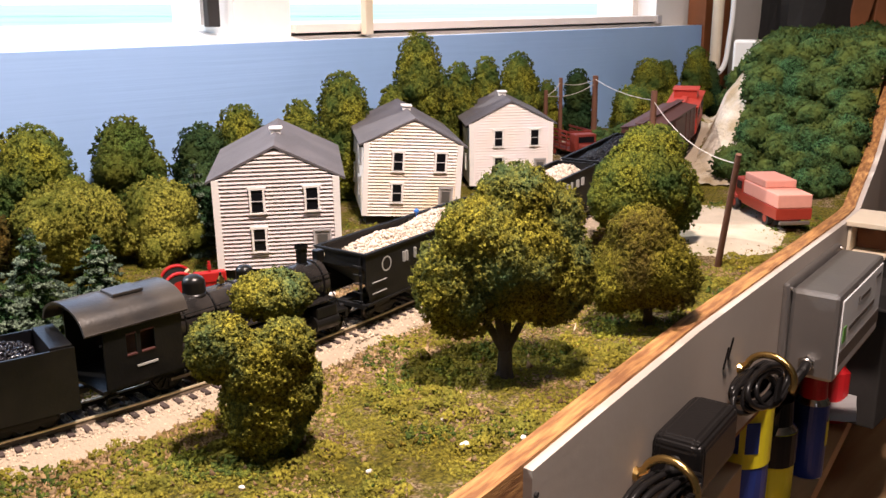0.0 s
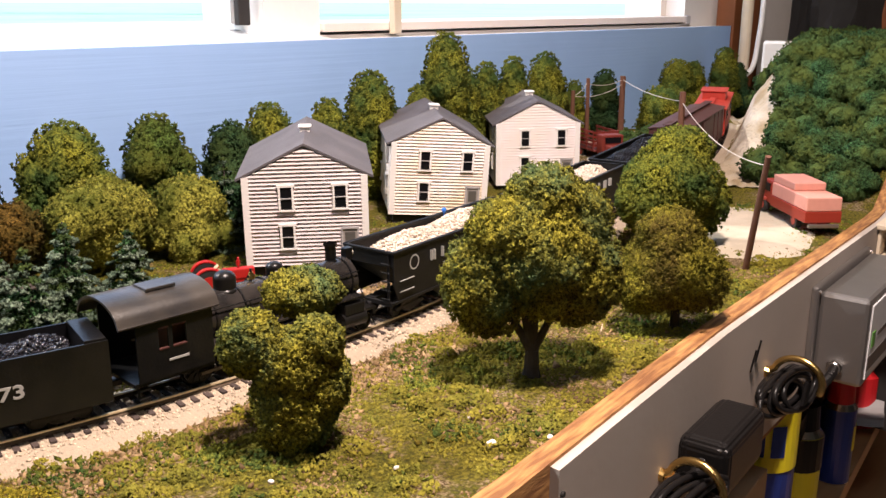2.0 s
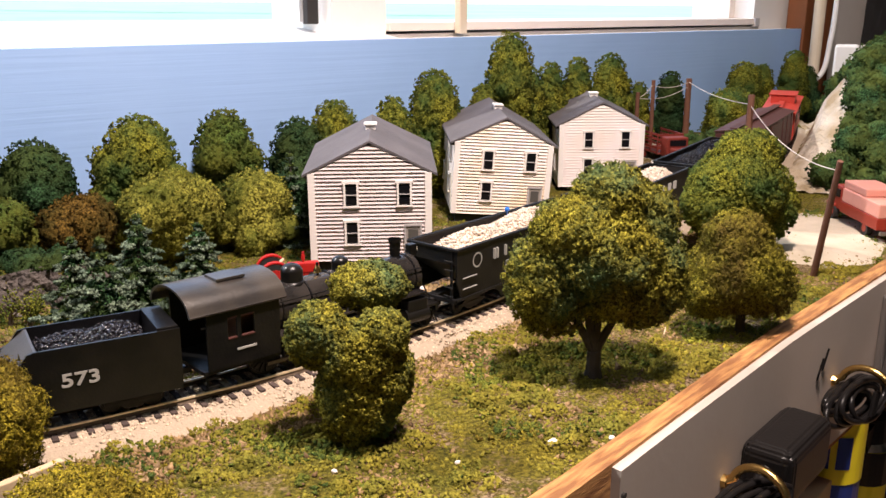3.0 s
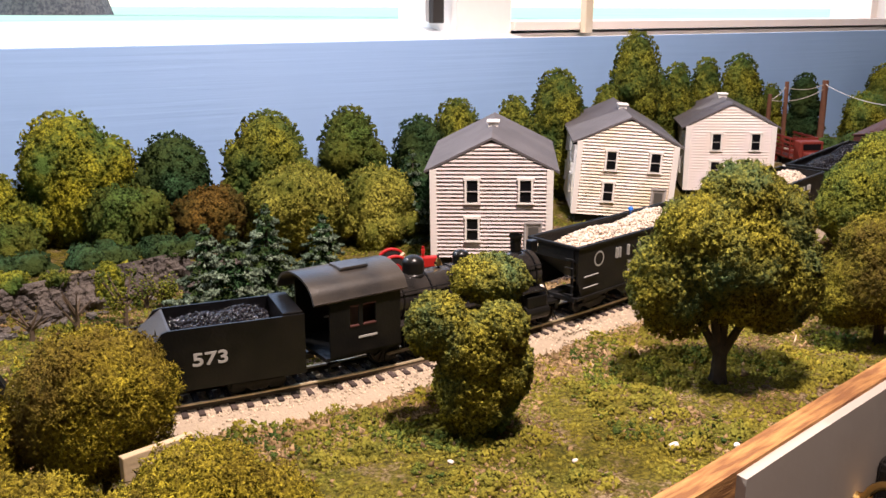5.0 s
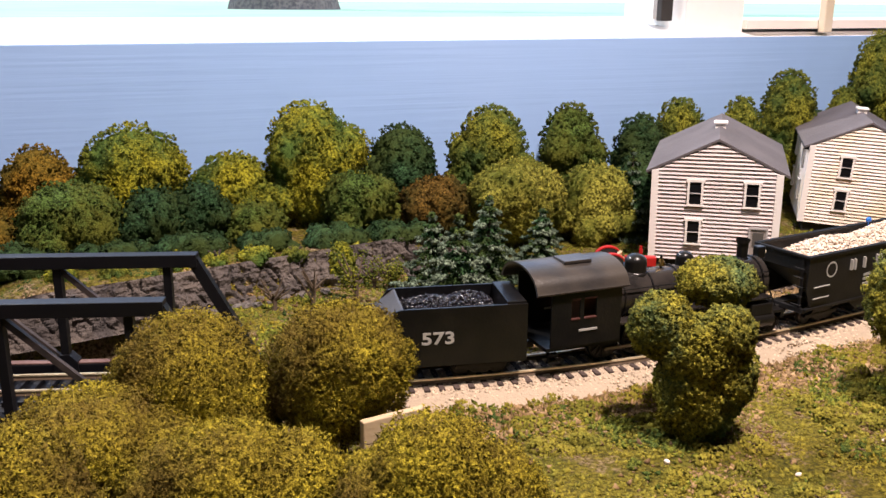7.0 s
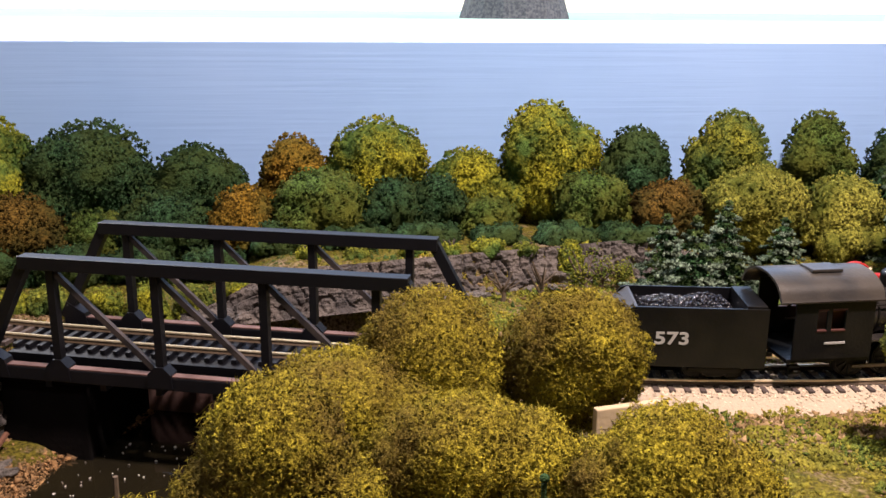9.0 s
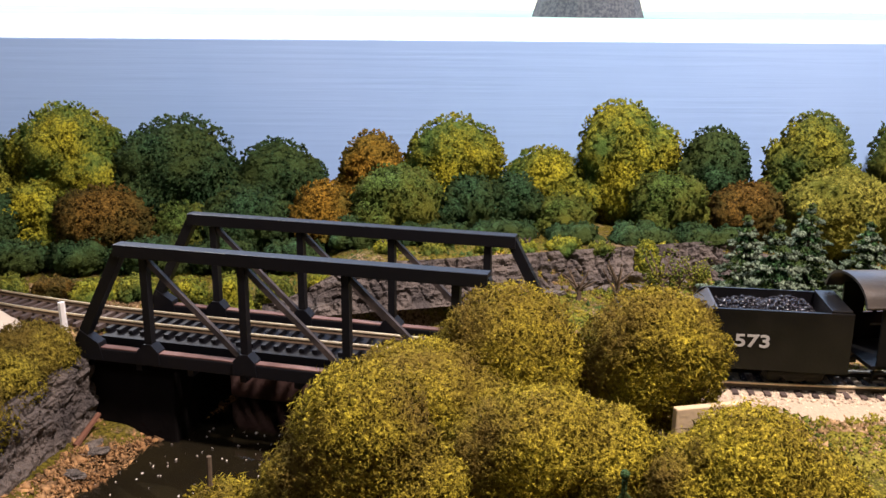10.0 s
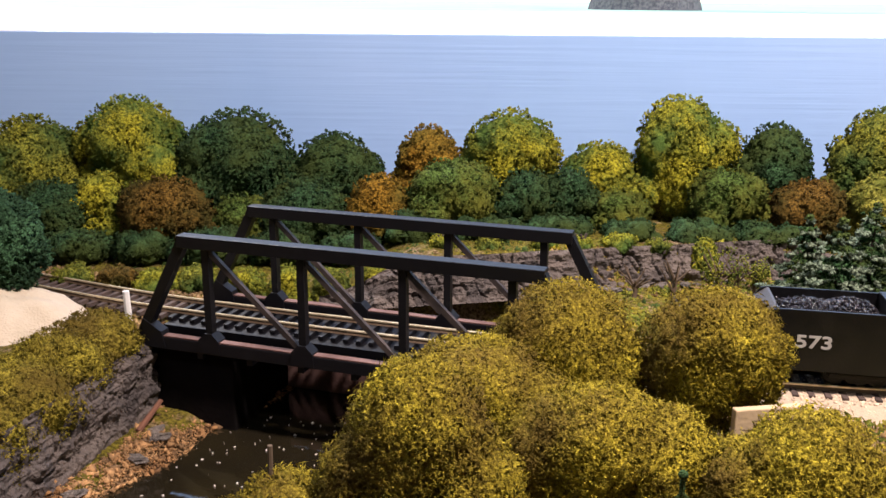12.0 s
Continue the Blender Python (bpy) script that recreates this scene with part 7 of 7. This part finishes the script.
def hill():
    """Woods that cover the hill, lump upon lump, over a pale rock slope."""
    rng = np.random.default_rng(44)
    lobes = []
    for k in range(1500):
        x, y = rng.uniform(0.82, 1.4), rng.uniform(0.26, 0.56)
        z = height(x, y)
        if y < front(x) + 0.008 or track_distance(x, y) < 0.066 or z < 0.006:
            continue
        r = rng.uniform(0.012, 0.024)
        if any(math.hypot(x - l[0], y - l[1]) < 0.4 * (r + l[3]) for l in lobes):
            continue
        lobes.append((x, y, z + r * rng.uniform(0.2, 0.6), r, r, r * rng.uniform(0.7, 0.9)))
    for x, y, r in ((0.845, 0.318, 0.02), (0.86, 0.35, 0.022), (0.88, 0.3, 0.022), (0.875, 0.385, 0.02), (0.83, 0.295, 0.014), (0.9, 0.305, 0.018), (0.935, 0.312, 0.02), (0.975, 0.32, 0.02), (1.02, 0.33, 0.022), (1.07, 0.34, 0.022), (1.12, 0.35, 0.024), (0.86, 0.292, 0.014), (0.92, 0.335, 0.02)):
        lobes.append((x, y, height(x, y) + 0.008, r, r, r * 0.8))
    ob = thing("hillside_woods", "dense dark green ground-foam woods covering the hill", "woods", kind="stuff")
    p, out = crown_points(lobes, 76000, rng, 0.02, 0.0026)
    part("foliage", scatter("foliage", p, rng.uniform(0.0008, 0.0018, len(p)), M["forest"], rng, "tet", 0.6, 0.4, out), None, ob)
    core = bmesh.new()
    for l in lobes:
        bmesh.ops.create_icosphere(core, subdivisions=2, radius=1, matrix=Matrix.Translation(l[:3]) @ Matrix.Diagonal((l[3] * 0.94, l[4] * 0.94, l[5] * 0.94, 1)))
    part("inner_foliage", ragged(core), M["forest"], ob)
    vs, fs = [], []
    n, m = 150, 34
    s0, s1 = s_of(0.8), s_of(1.1)
    for i in range(n):
        x, y, a = along(s0 + (s1 - s0) * i / (n - 1))
        for j in range(m):
            o = 0.021 + 0.06 * j / (m - 1)
            px_, py_ = x + math.sin(a) * o, y - math.cos(a) * o
            q = Vector((px_, py_, 0))
            ridge = abs(noise.noise(q * 38)) * 0.006 + noise.noise(q * 110) * 0.0022 + noise.noise(q * 300) * 0.0009
            vs.append((px_, py_, height(px_, py_) + (0.0025 + ridge) * min(1, 8 * j / m) - 0.001))
    for i in range(n - 1):
        for j in range(m - 1):
            k = i * m + j
            fs.append((k, k + 1, k + m + 1, k + m))
    tagged(part("rock_slope", mesh_of("rock_slope", vs, fs, M["tan_rock"]), None), "pale cream and tan plaster rock slope beside the track", "rock slope", kind="structure")


hill()


# ---- on and under the fascia ----
def fascia_frame(x, z):
    """A frame on the fascia's outer face: x along it, y into the layout."""
    a = math.atan2(front(x + 0.02) - front(x - 0.02), 0.04)
    return pose(x, front(x) - 0.0148, z, 0, 0, math.degrees(a))




def control_box():
    ob = thing("control_box", "grey cast-metal electrical box with printed label on the fascia", "control box", fascia_frame(0.583, -0.011))
    bm = bmesh.new()
    box(bm, 0.0, -0.037, -0.062, 0.127, -0.005, 0.0, 0.003)
    part("case", bm, M["metal"], ob, smooth=False)
    bm = bmesh.new()
    box(bm, -0.0035, -0.005, -0.0655, 0.1305, 0.0, 0.0035, 0.0018)
    part("back_flange", bm, M["metal"], ob)
    bm = bmesh.new()
    box(bm, 0.006, -0.0378, -0.057, 0.122, -0.0369, -0.005, 0.0002)
    lab = part("label_plate", bm, M["label_white"], ob, "white printed label")
    bm = bmesh.new()
    box(bm, 0.006, -0.0382, -0.051, 0.122, -0.0377, -0.041)
    part("label_band", bm, M["label_dark"], lab, "dark brown label band")
    for a, b, z, h, m_ in ((0.026, 0.1, -0.031, 0.0032, "label_dark"), (0.056, 0.083, -0.017, 0.0026, "label_dark"), (0.048, 0.052, -0.0185, 0.0055, "label_dark"), (0.011, 0.019, -0.036, 0.011, "leaf_mark"), (0.1, 0.115, -0.012, 0.002, "label_dark")):
        bm = bmesh.new()
        box(bm, a, -0.0382, z, b, -0.0377, z + h, 0.0001)
        part("print_bar", bm, M[m_], lab)
    bm = bmesh.new()
    rod(bm, (0.0005, -0.02, -0.05), (-0.004, -0.02, -0.05), 0.0058, None, 6)
    rod(bm, (-0.004, -0.02, -0.05), (-0.006, -0.02, -0.05), 0.0045, 0.0038, 16)
    g = part("cable_gland", bm, M["chrome"], ob, "chrome cable gland")
    bm = bmesh.new()
    pts = spline([(-0.003, -0.02, -0.05), (-0.014, -0.021, -0.0515), (-0.026, -0.018, -0.057), (-0.04, -0.016, -0.055)], 6)
    for a, b in zip(pts, pts[1:]):
        rod(bm, a, b, 0.0034, None, 10)
    part("cable_sleeve", bm, M["blacktop"], g)
    for x, z in ((-0.001, 0.0), (-0.001, -0.062), (0.128, 0.0)):
        bm = bmesh.new()
        rod(bm, (x, -0.0062, z), (x, -0.0045, z), 0.0016, None, 10)
        part("screw", bm, M["chrome"], ob)


control_box()


def cream_box():
    ob = thing("small_box", "small open cream-painted wooden box on the fascia edge", "box", fascia_frame(0.748, 0.003))
    for nm, b in (("lid", (-0.003, -0.034, -0.004, 0.052, 0.002, 0.0)), ("back", (0.0, -0.003, -0.026, 0.05, -0.0004, -0.0042)), ("far_side", (0.046, -0.03, -0.026, 0.05, -0.0034, -0.0042)), ("base", (0.0, -0.03, -0.029, 0.05, -0.0034, -0.0262)), ("front", (0.0, -0.033, -0.026, 0.05, -0.0303, -0.0042))):
        bm = bmesh.new()
        box(bm, *b, 0.0005)
        part(nm, bm, M["cream"], ob)
    bm = bmesh.new()
    box(bm, 0.02, -0.0298, -0.0258, 0.045, -0.0036, -0.0045, 0.0005)
    part("inside_block", bm, M["wood_red"], ob, "reddish-brown wooden block inside")


cream_box()


def adapter():
    ob = thing("power_adapter", "black plastic plug-in power adapter on the fascia", "adapter", fascia_frame(0.366, -0.03))
    bm = bmesh.new()
    box(bm, 0.0, -0.027, -0.031, 0.06, -0.0004, 0.0, 0.005)
    bmesh.ops.bevel(bm, geom=bm.edges[:], offset=0.0012, segments=2, affect="EDGES")
    part("housing", bm, M["blacktop"], ob, smooth=False)
    bm = bmesh.new()
    box(bm, 0.0592, -0.017, -0.018, 0.0606, -0.009, -0.01, 0.0003)
    part("label_tab", bm, M["paper"], ob)
    bm = bmesh.new()
    rod(bm, (0.002, -0.014, -0.012), (-0.012, -0.015, -0.016), 0.0042, 0.0028, 12)
    part("strain_relief", bm, M["blacktop"], ob)


adapter()


def cable_coil(cx, cy, cz, r, seed, tilt, label):
    """A cord wound up in loops and tied."""
    rng = np.random.default_rng(seed)
    ob = thing("cable_coil", label, "cable", group="coiled cables")
    pts = []
    turns = 9
    for k in range(turns * 22):
        a = 2 * math.pi * k / 22
        rr = r * (0.72 + 0.3 * math.sin(k * 0.031 + seed) * math.sin(k * 0.17))
        pts.append((cx + rr * math.cos(a) * 1.6 + 0.004 * math.sin(k * 0.4), cy + 0.007 * math.sin(k * 0.053 + seed) + 0.3 * rr * math.sin(a) * tilt, cz + 0.5 * rr * math.sin(a) + 0.003 * math.cos(k * 0.23)))
    wire_curve("cord", pts, 0.0017, M["blacktop"], ob)
    bm = bmesh.new()
    for k in range(3):
        rod(bm, (cx - 0.002 + k * 0.002, cy - 0.012, cz - 0.006), (cx + 0.001 + k * 0.002, cy - 0.012, cz + 0.008), 0.0014, None, 8)
    part("tie_wrap", bm, M["blacktop"], ob)
    return ob


cable_coil(0.503, 0.207, -0.051, 0.021, 3, 0.6, "black cord wound in a loose coil on a brass hook")
cable_coil(0.345, 0.182, -0.052, 0.021, 5, 0.6, "black cord wound in a coil under the adapter")


def hook(x, z, y_out, label):
    ob = thing("cup_hook", label, "hook", group="brass hooks")
    y0 = front(x) - 0.0148
    pts = [(x, y0, z)] + [(x + 0.001, y0 - 0.004 - y_out * (1 - math.cos(a)) / 2, z + 0.013 * math.sin(a)) for a in np.linspace(0.25, 3.6, 14)]
    wire_curve("hook_wire", pts, 0.0022, M["brass"], ob)
    bm = bmesh.new()
    rod(bm, (x, y0 + 0.0004, z), (x, y0 - 0.0025, z), 0.0036, 0.0028, 12)
    part("collar", bm, M["brass"], ob)


hook(0.503, -0.043, 0.03, "brass cup hook holding a coiled cord")
hook(0.352, -0.046, 0.028, "brass cup hook under the adapter")
for x, z in ((0.474, -0.034), (0.481, -0.03)):
    bm = bmesh.new()
    rod(bm, (0, 0, 0), (0.001, -0.002, 0.014), 0.0006, None, 6)
    simple("wire_end", "thin black wire end sticking up from the fascia", "wire", bm, M["blacktop"], fascia_frame(x, z))
for x, z, r in ((0.252, -0.0085, 0.0012), (0.247, -0.02, 0.003)):
    bm = bmesh.new()
    rod(bm, (0, 0.001, 0), (0, -0.001, 0), r, None, 12)
    simple("screw", "dark screw head in the beige fascia board", "screw", bm, M["dark_stuff"], fascia_frame(x, z), "fascia screws")

# the shelf under the layout and what stands on it
SH = -0.21
bm = bmesh.new()
a_, b_ = 0.163, 0.365
vs = [bm.verts.new(p) for z in (SH - 0.014, SH) for p in ((0.3, a_, z), (1.5, b_, z), (1.5, 0.56, z), (0.3, 0.56, z))]
for q in ((3, 2, 1, 0), (4, 5, 6, 7), (0, 1, 5, 4), (1, 2, 6, 5), (2, 3, 7, 6), (3, 0, 4, 7)):
    bm.faces.new([vs[k] for k in q])
tagged(part("shelf", bm, M["wood"]), "unpainted pine shelf under the layout", "shelf", kind="structure")


def can(x, y, r, h, body, cap, label, seed):
    ob = thing("spray_can", label, "spray can", pose(x, y, SH, 0, 0, seed), "cans on the shelf")
    bm = bmesh.new()
    rod(bm, (0, 0, 0.001), (0, 0, h), r, None, 28)
    b = part("body", bm, M[body], ob)
    bm = bmesh.new()
    rod(bm, (0, 0, h), (0, 0, h + 0.006), r, r * 0.72, 28)
    part("shoulder", bm, M["chrome"], ob)
    bm = bmesh.new()
    rod(bm, (0, 0, 0), (0, 0, 0.0012), r * 1.02, None, 28)
    part("base_rim", bm, M["chrome"], ob)
    if cap:
        bm = bmesh.new()
        rod(bm, (0, 0, h + 0.005), (0, 0, h + 0.024), r * 0.8, r * 0.74, 24)
        part("cap", bm, M[cap], ob)
    return b


def band(parent, r, z0, z1, a0, a1, material, name="label_panel"):
    vs, fs = [], []
    n = 20
    for k in range(n + 1):
        a = radians(a0 + (a1 - a0) * k / n)
        vs += [((r + 0.0006) * math.cos(a), (r + 0.0006) * math.sin(a), z0), ((r + 0.0006) * math.cos(a), (r + 0.0006) * math.sin(a), z1)]
    for k in range(n):
        fs.append((2 * k, 2 * k + 2, 2 * k + 3, 2 * k + 1))
    part(name, mesh_of(name, vs, fs, material), None, parent)


b1 = can(0.583, 0.252, 0.0235, 0.122, "can_blue", None, "large blue and yellow spray can on the shelf", 0)
band(b1, 0.0235, 0.066, 0.112, 110, 320, M["can_yellow"])
band(b1, 0.0241, 0.078, 0.102, 186, 208, M["can_blue"])
band(b1, 0.0241, 0.078, 0.102, 218, 242, M["can_blue"])
band(b1, 0.0235, 0.022, 0.036, 200, 250, M["label_white"])
b2 = can(0.654, 0.254, 0.0185, 0.062, "can_yellow", "blacktop", "yellow spray bottle with a black top", 0)
b3 = can(0.7125, 0.246, 0.0138, 0.066, "can_blue", "cap_red", "slim dark blue can with a red cap", 0)
band(b3, 0.0138, 0.03, 0.052, 260, 330, M["can_yellow"])
band(b2, 0.0185, 0.034, 0.0618, 0, 359, M["blacktop"], "shoulder_band")
bm = bmesh.new()
prism(bm, [(-0.016, 0.06), (0.014, 0.06), (0.016, 0.068), (0.006, 0.082), (-0.01, 0.084), (-0.022, 0.078), (-0.02, 0.068)], -0.009, 0.009)
part("spray_head", bm, M["blacktop"], b2)
bm = bmesh.new()
box(bm, 0, 0, 0, 0.055, 0.05, 0.075, 0.0008)
simple("cardboard_box", "small plain brown cardboard box on the shelf", "box", bm, M["card"], pose(0.5, 0.226, SH, 0, 0, 8))
bm = bmesh.new()
rod(bm, (0, 0, 0), (0, 0, 0.05), 0.017, 0.017, 20)
rod(bm, (0, 0, 0.05), (0, 0, 0.058), 0.017, 0.009, 20)
rod(bm, (0, 0, 0.058), (0, 0, 0.07), 0.0085, None, 16)
simple("red_bottle", "red plastic bottle on the shelf behind the cans", "bottle", bm, M["cap_red"], pose(0.835, 0.272, SH))
for k, (x, y, rz, ry) in enumerate(((0.79, 0.256, 20, -14), (0.84, 0.262, -15, 8), (0.89, 0.272, 50, -6))):
    bm = bmesh.new()
    vs = []
    for i in range(7):
        vs.append([bm.verts.new((0.008 * i, 0.011 * j - 0.022, 0.003 * math.sin(i * 1.3 + k) + 0.002 * math.cos(j * 1.9))) for j in range(5)])
    for i in range(6):
        for j in range(4):
            bm.faces.new((vs[i][j], vs[i + 1][j], vs[i + 1][j + 1], vs[i][j + 1]))
    simple("paper", "crumpled white printed paper on the shelf", "paper", bm, M["paper"], pose(x, y, SH + 0.018, 0, ry, rz), "papers on the shelf")
for k, (x, y, h, m_) in enumerate(((0.86, 0.26, 0.07, "dark_stuff"), (0.93, 0.28, 0.08, "dark_stuff"), (0.86, 0.17, -0.03, "label_dark"), (1.0, 0.29, 0.05, "paper"), (1.08, 0.3, 0.08, "dark_stuff"), (0.98, 0.16, -0.05, "can_blue"))):
    z = SH if h > 0 else SH - 0.13
    bm = bmesh.new()
    box(bm, -0.028, -0.03, 0, 0.03, 0.03, abs(h) + 0.03, 0.002)
    simple("storage_box", "dark storage box among the clutter under the layout" if m_ == "dark_stuff" else "storage box among the clutter under the layout", "box", bm, M[m_], pose(x, y, z, 0, 0, 13 * k), "boxes under the layout")
bm = bmesh.new()
box(bm, 0.3, 0.0, SH - 0.145, 1.6, 0.5, SH - 0.13, 0.001)
tagged(part("lower_shelf", bm, M["wood"]), "lower pine shelf under the layout", "shelf", kind="structure")
bm = bmesh.new()
box(bm, 0.3, 0.5, -0.95, 1.6, 0.52, -0.1)
tagged(part("back_panel", bm, M["dark_stuff"]), "dark panel behind the shelves", "panel", kind="structure")
for x in (0.32, 1.45):
    bm = bmesh.new()
    box(bm, x - 0.02, 0.24, -0.95, x + 0.02, 0.28, -0.1, 0.001)
    tagged(part("bench_leg", bm, M["wood"]), "pine leg of the layout bench", "leg", kind="structure")

# ---- the far end of the room ----
bm = bmesh.new()
box(bm, 1.272, 0.655, -0.3, 1.36, 0.684, 0.7, 0.002)
tagged(part("trim", bm, M["wood_red"]), "reddish-brown stained wooden window trim", "trim", kind="structure")
bm = bmesh.new()
rod(bm, (1.262, 0.63, -0.05), (1.262, 0.63, 0.6), 0.008, None, 14)
simple("rod", "yellowish wooden rod standing behind the layout", "rod", bm, M["cream"])
wire_curve("power_cable", spline([(1.268, 0.615, 0.5), (1.272, 0.612, 0.2), (1.266, 0.612, 0.12), (1.255, 0.612, 0.085), (1.24, 0.62, 0.07)], 8), 0.004, M["white"])
tagged(bpy.data.objects["power_cable"], "white power cable hanging beside the white cabinet", "cable")
cab_ = thing("white_cabinet", "small white plastic cabinet standing on the layout end", "cabinet", pose(1.225, 0.575, 0.0, 0, 0, 24))
bm = bmesh.new()
box(bm, -0.02, -0.022, -0.01, 0.016, 0.008, 0.124, 0.003)
part("case", bm, M["white"], cab_)
bm = bmesh.new()
box(bm, -0.0215, -0.03, -0.01, 0.016, -0.0225, 0.124, 0.002)
part("door", bm, M["beige"], cab_)
bm = bmesh.new()
rows = []
for j in range(9):
    z = 0.08 + 0.36 * j / 8
    rows.append([bm.verts.new((1.42 + (0.075 - 0.03 * (j / 8) ** 2) * math.cos(a) + 0.006 * math.sin(5 * a + j), 0.56 + 0.06 * math.sin(a) * (1 + 0.15 * math.sin(4 * a)), z)) for a in np.linspace(0, 2 * math.pi, 25)[:-1]])
for p, q in zip(rows, rows[1:]):
    for k in range(24):
        bm.faces.new((p[k], p[(k + 1) % 24], q[(k + 1) % 24], q[k]))
bm.faces.new(rows[-1])
bmesh.ops.recalc_face_normals(bm, faces=bm.faces[:])
simple("hanging_jacket", "black jacket hanging on the far wall", "jacket", bm, M["dark_stuff"])
for k, (x, y, w_) in enumerate(((1.43, 0.52, 0.03), (1.48, 0.48, 0.04), (1.53, 0.46, 0.03))):
    bm = bmesh.new()
    box(bm, -w_ / 2, -0.01, 0, w_ / 2, 0.01, 0.5, 0.002)
    simple("board", "reddish-brown rough board leaning behind the hill", "board", bm, M["wood_red"], pose(x, y, 0.02, 4, 10 - 7 * k, -50), "leaning boards")


def pegboard():
    ob = thing("pegboard", "cream pegboard panel with rows of round holes", "pegboard", pose(1.792, 0.6265, 0.0, 0, 0, -70.6), kind="structure")
    bm = bmesh.new()
    box(bm, -0.35, 0, 0.1, 0.6, 0.006, 0.7)
    part("panel", bm, M["peg"], ob)
    for i in range(30):
        for j in range(5):
            bm = bmesh.new()
            rod(bm, (-0.05 + i * 0.0254, -0.0006, 0.163 + j * 0.0254), (-0.05 + i * 0.0254, 0.0002, 0.163 + j * 0.0254), 0.0042, None, 10)
            part("hole", bm, M["dark_stuff"], ob)


pegboard()
bm = bmesh.new()
box(bm, 1.9, -0.6, -0.95, 1.94, 0.69, 1.5)
tagged(part("partition", bm, M["dark_wall"]), "dim brown partition at the far end of the room", "wall", kind="structure")
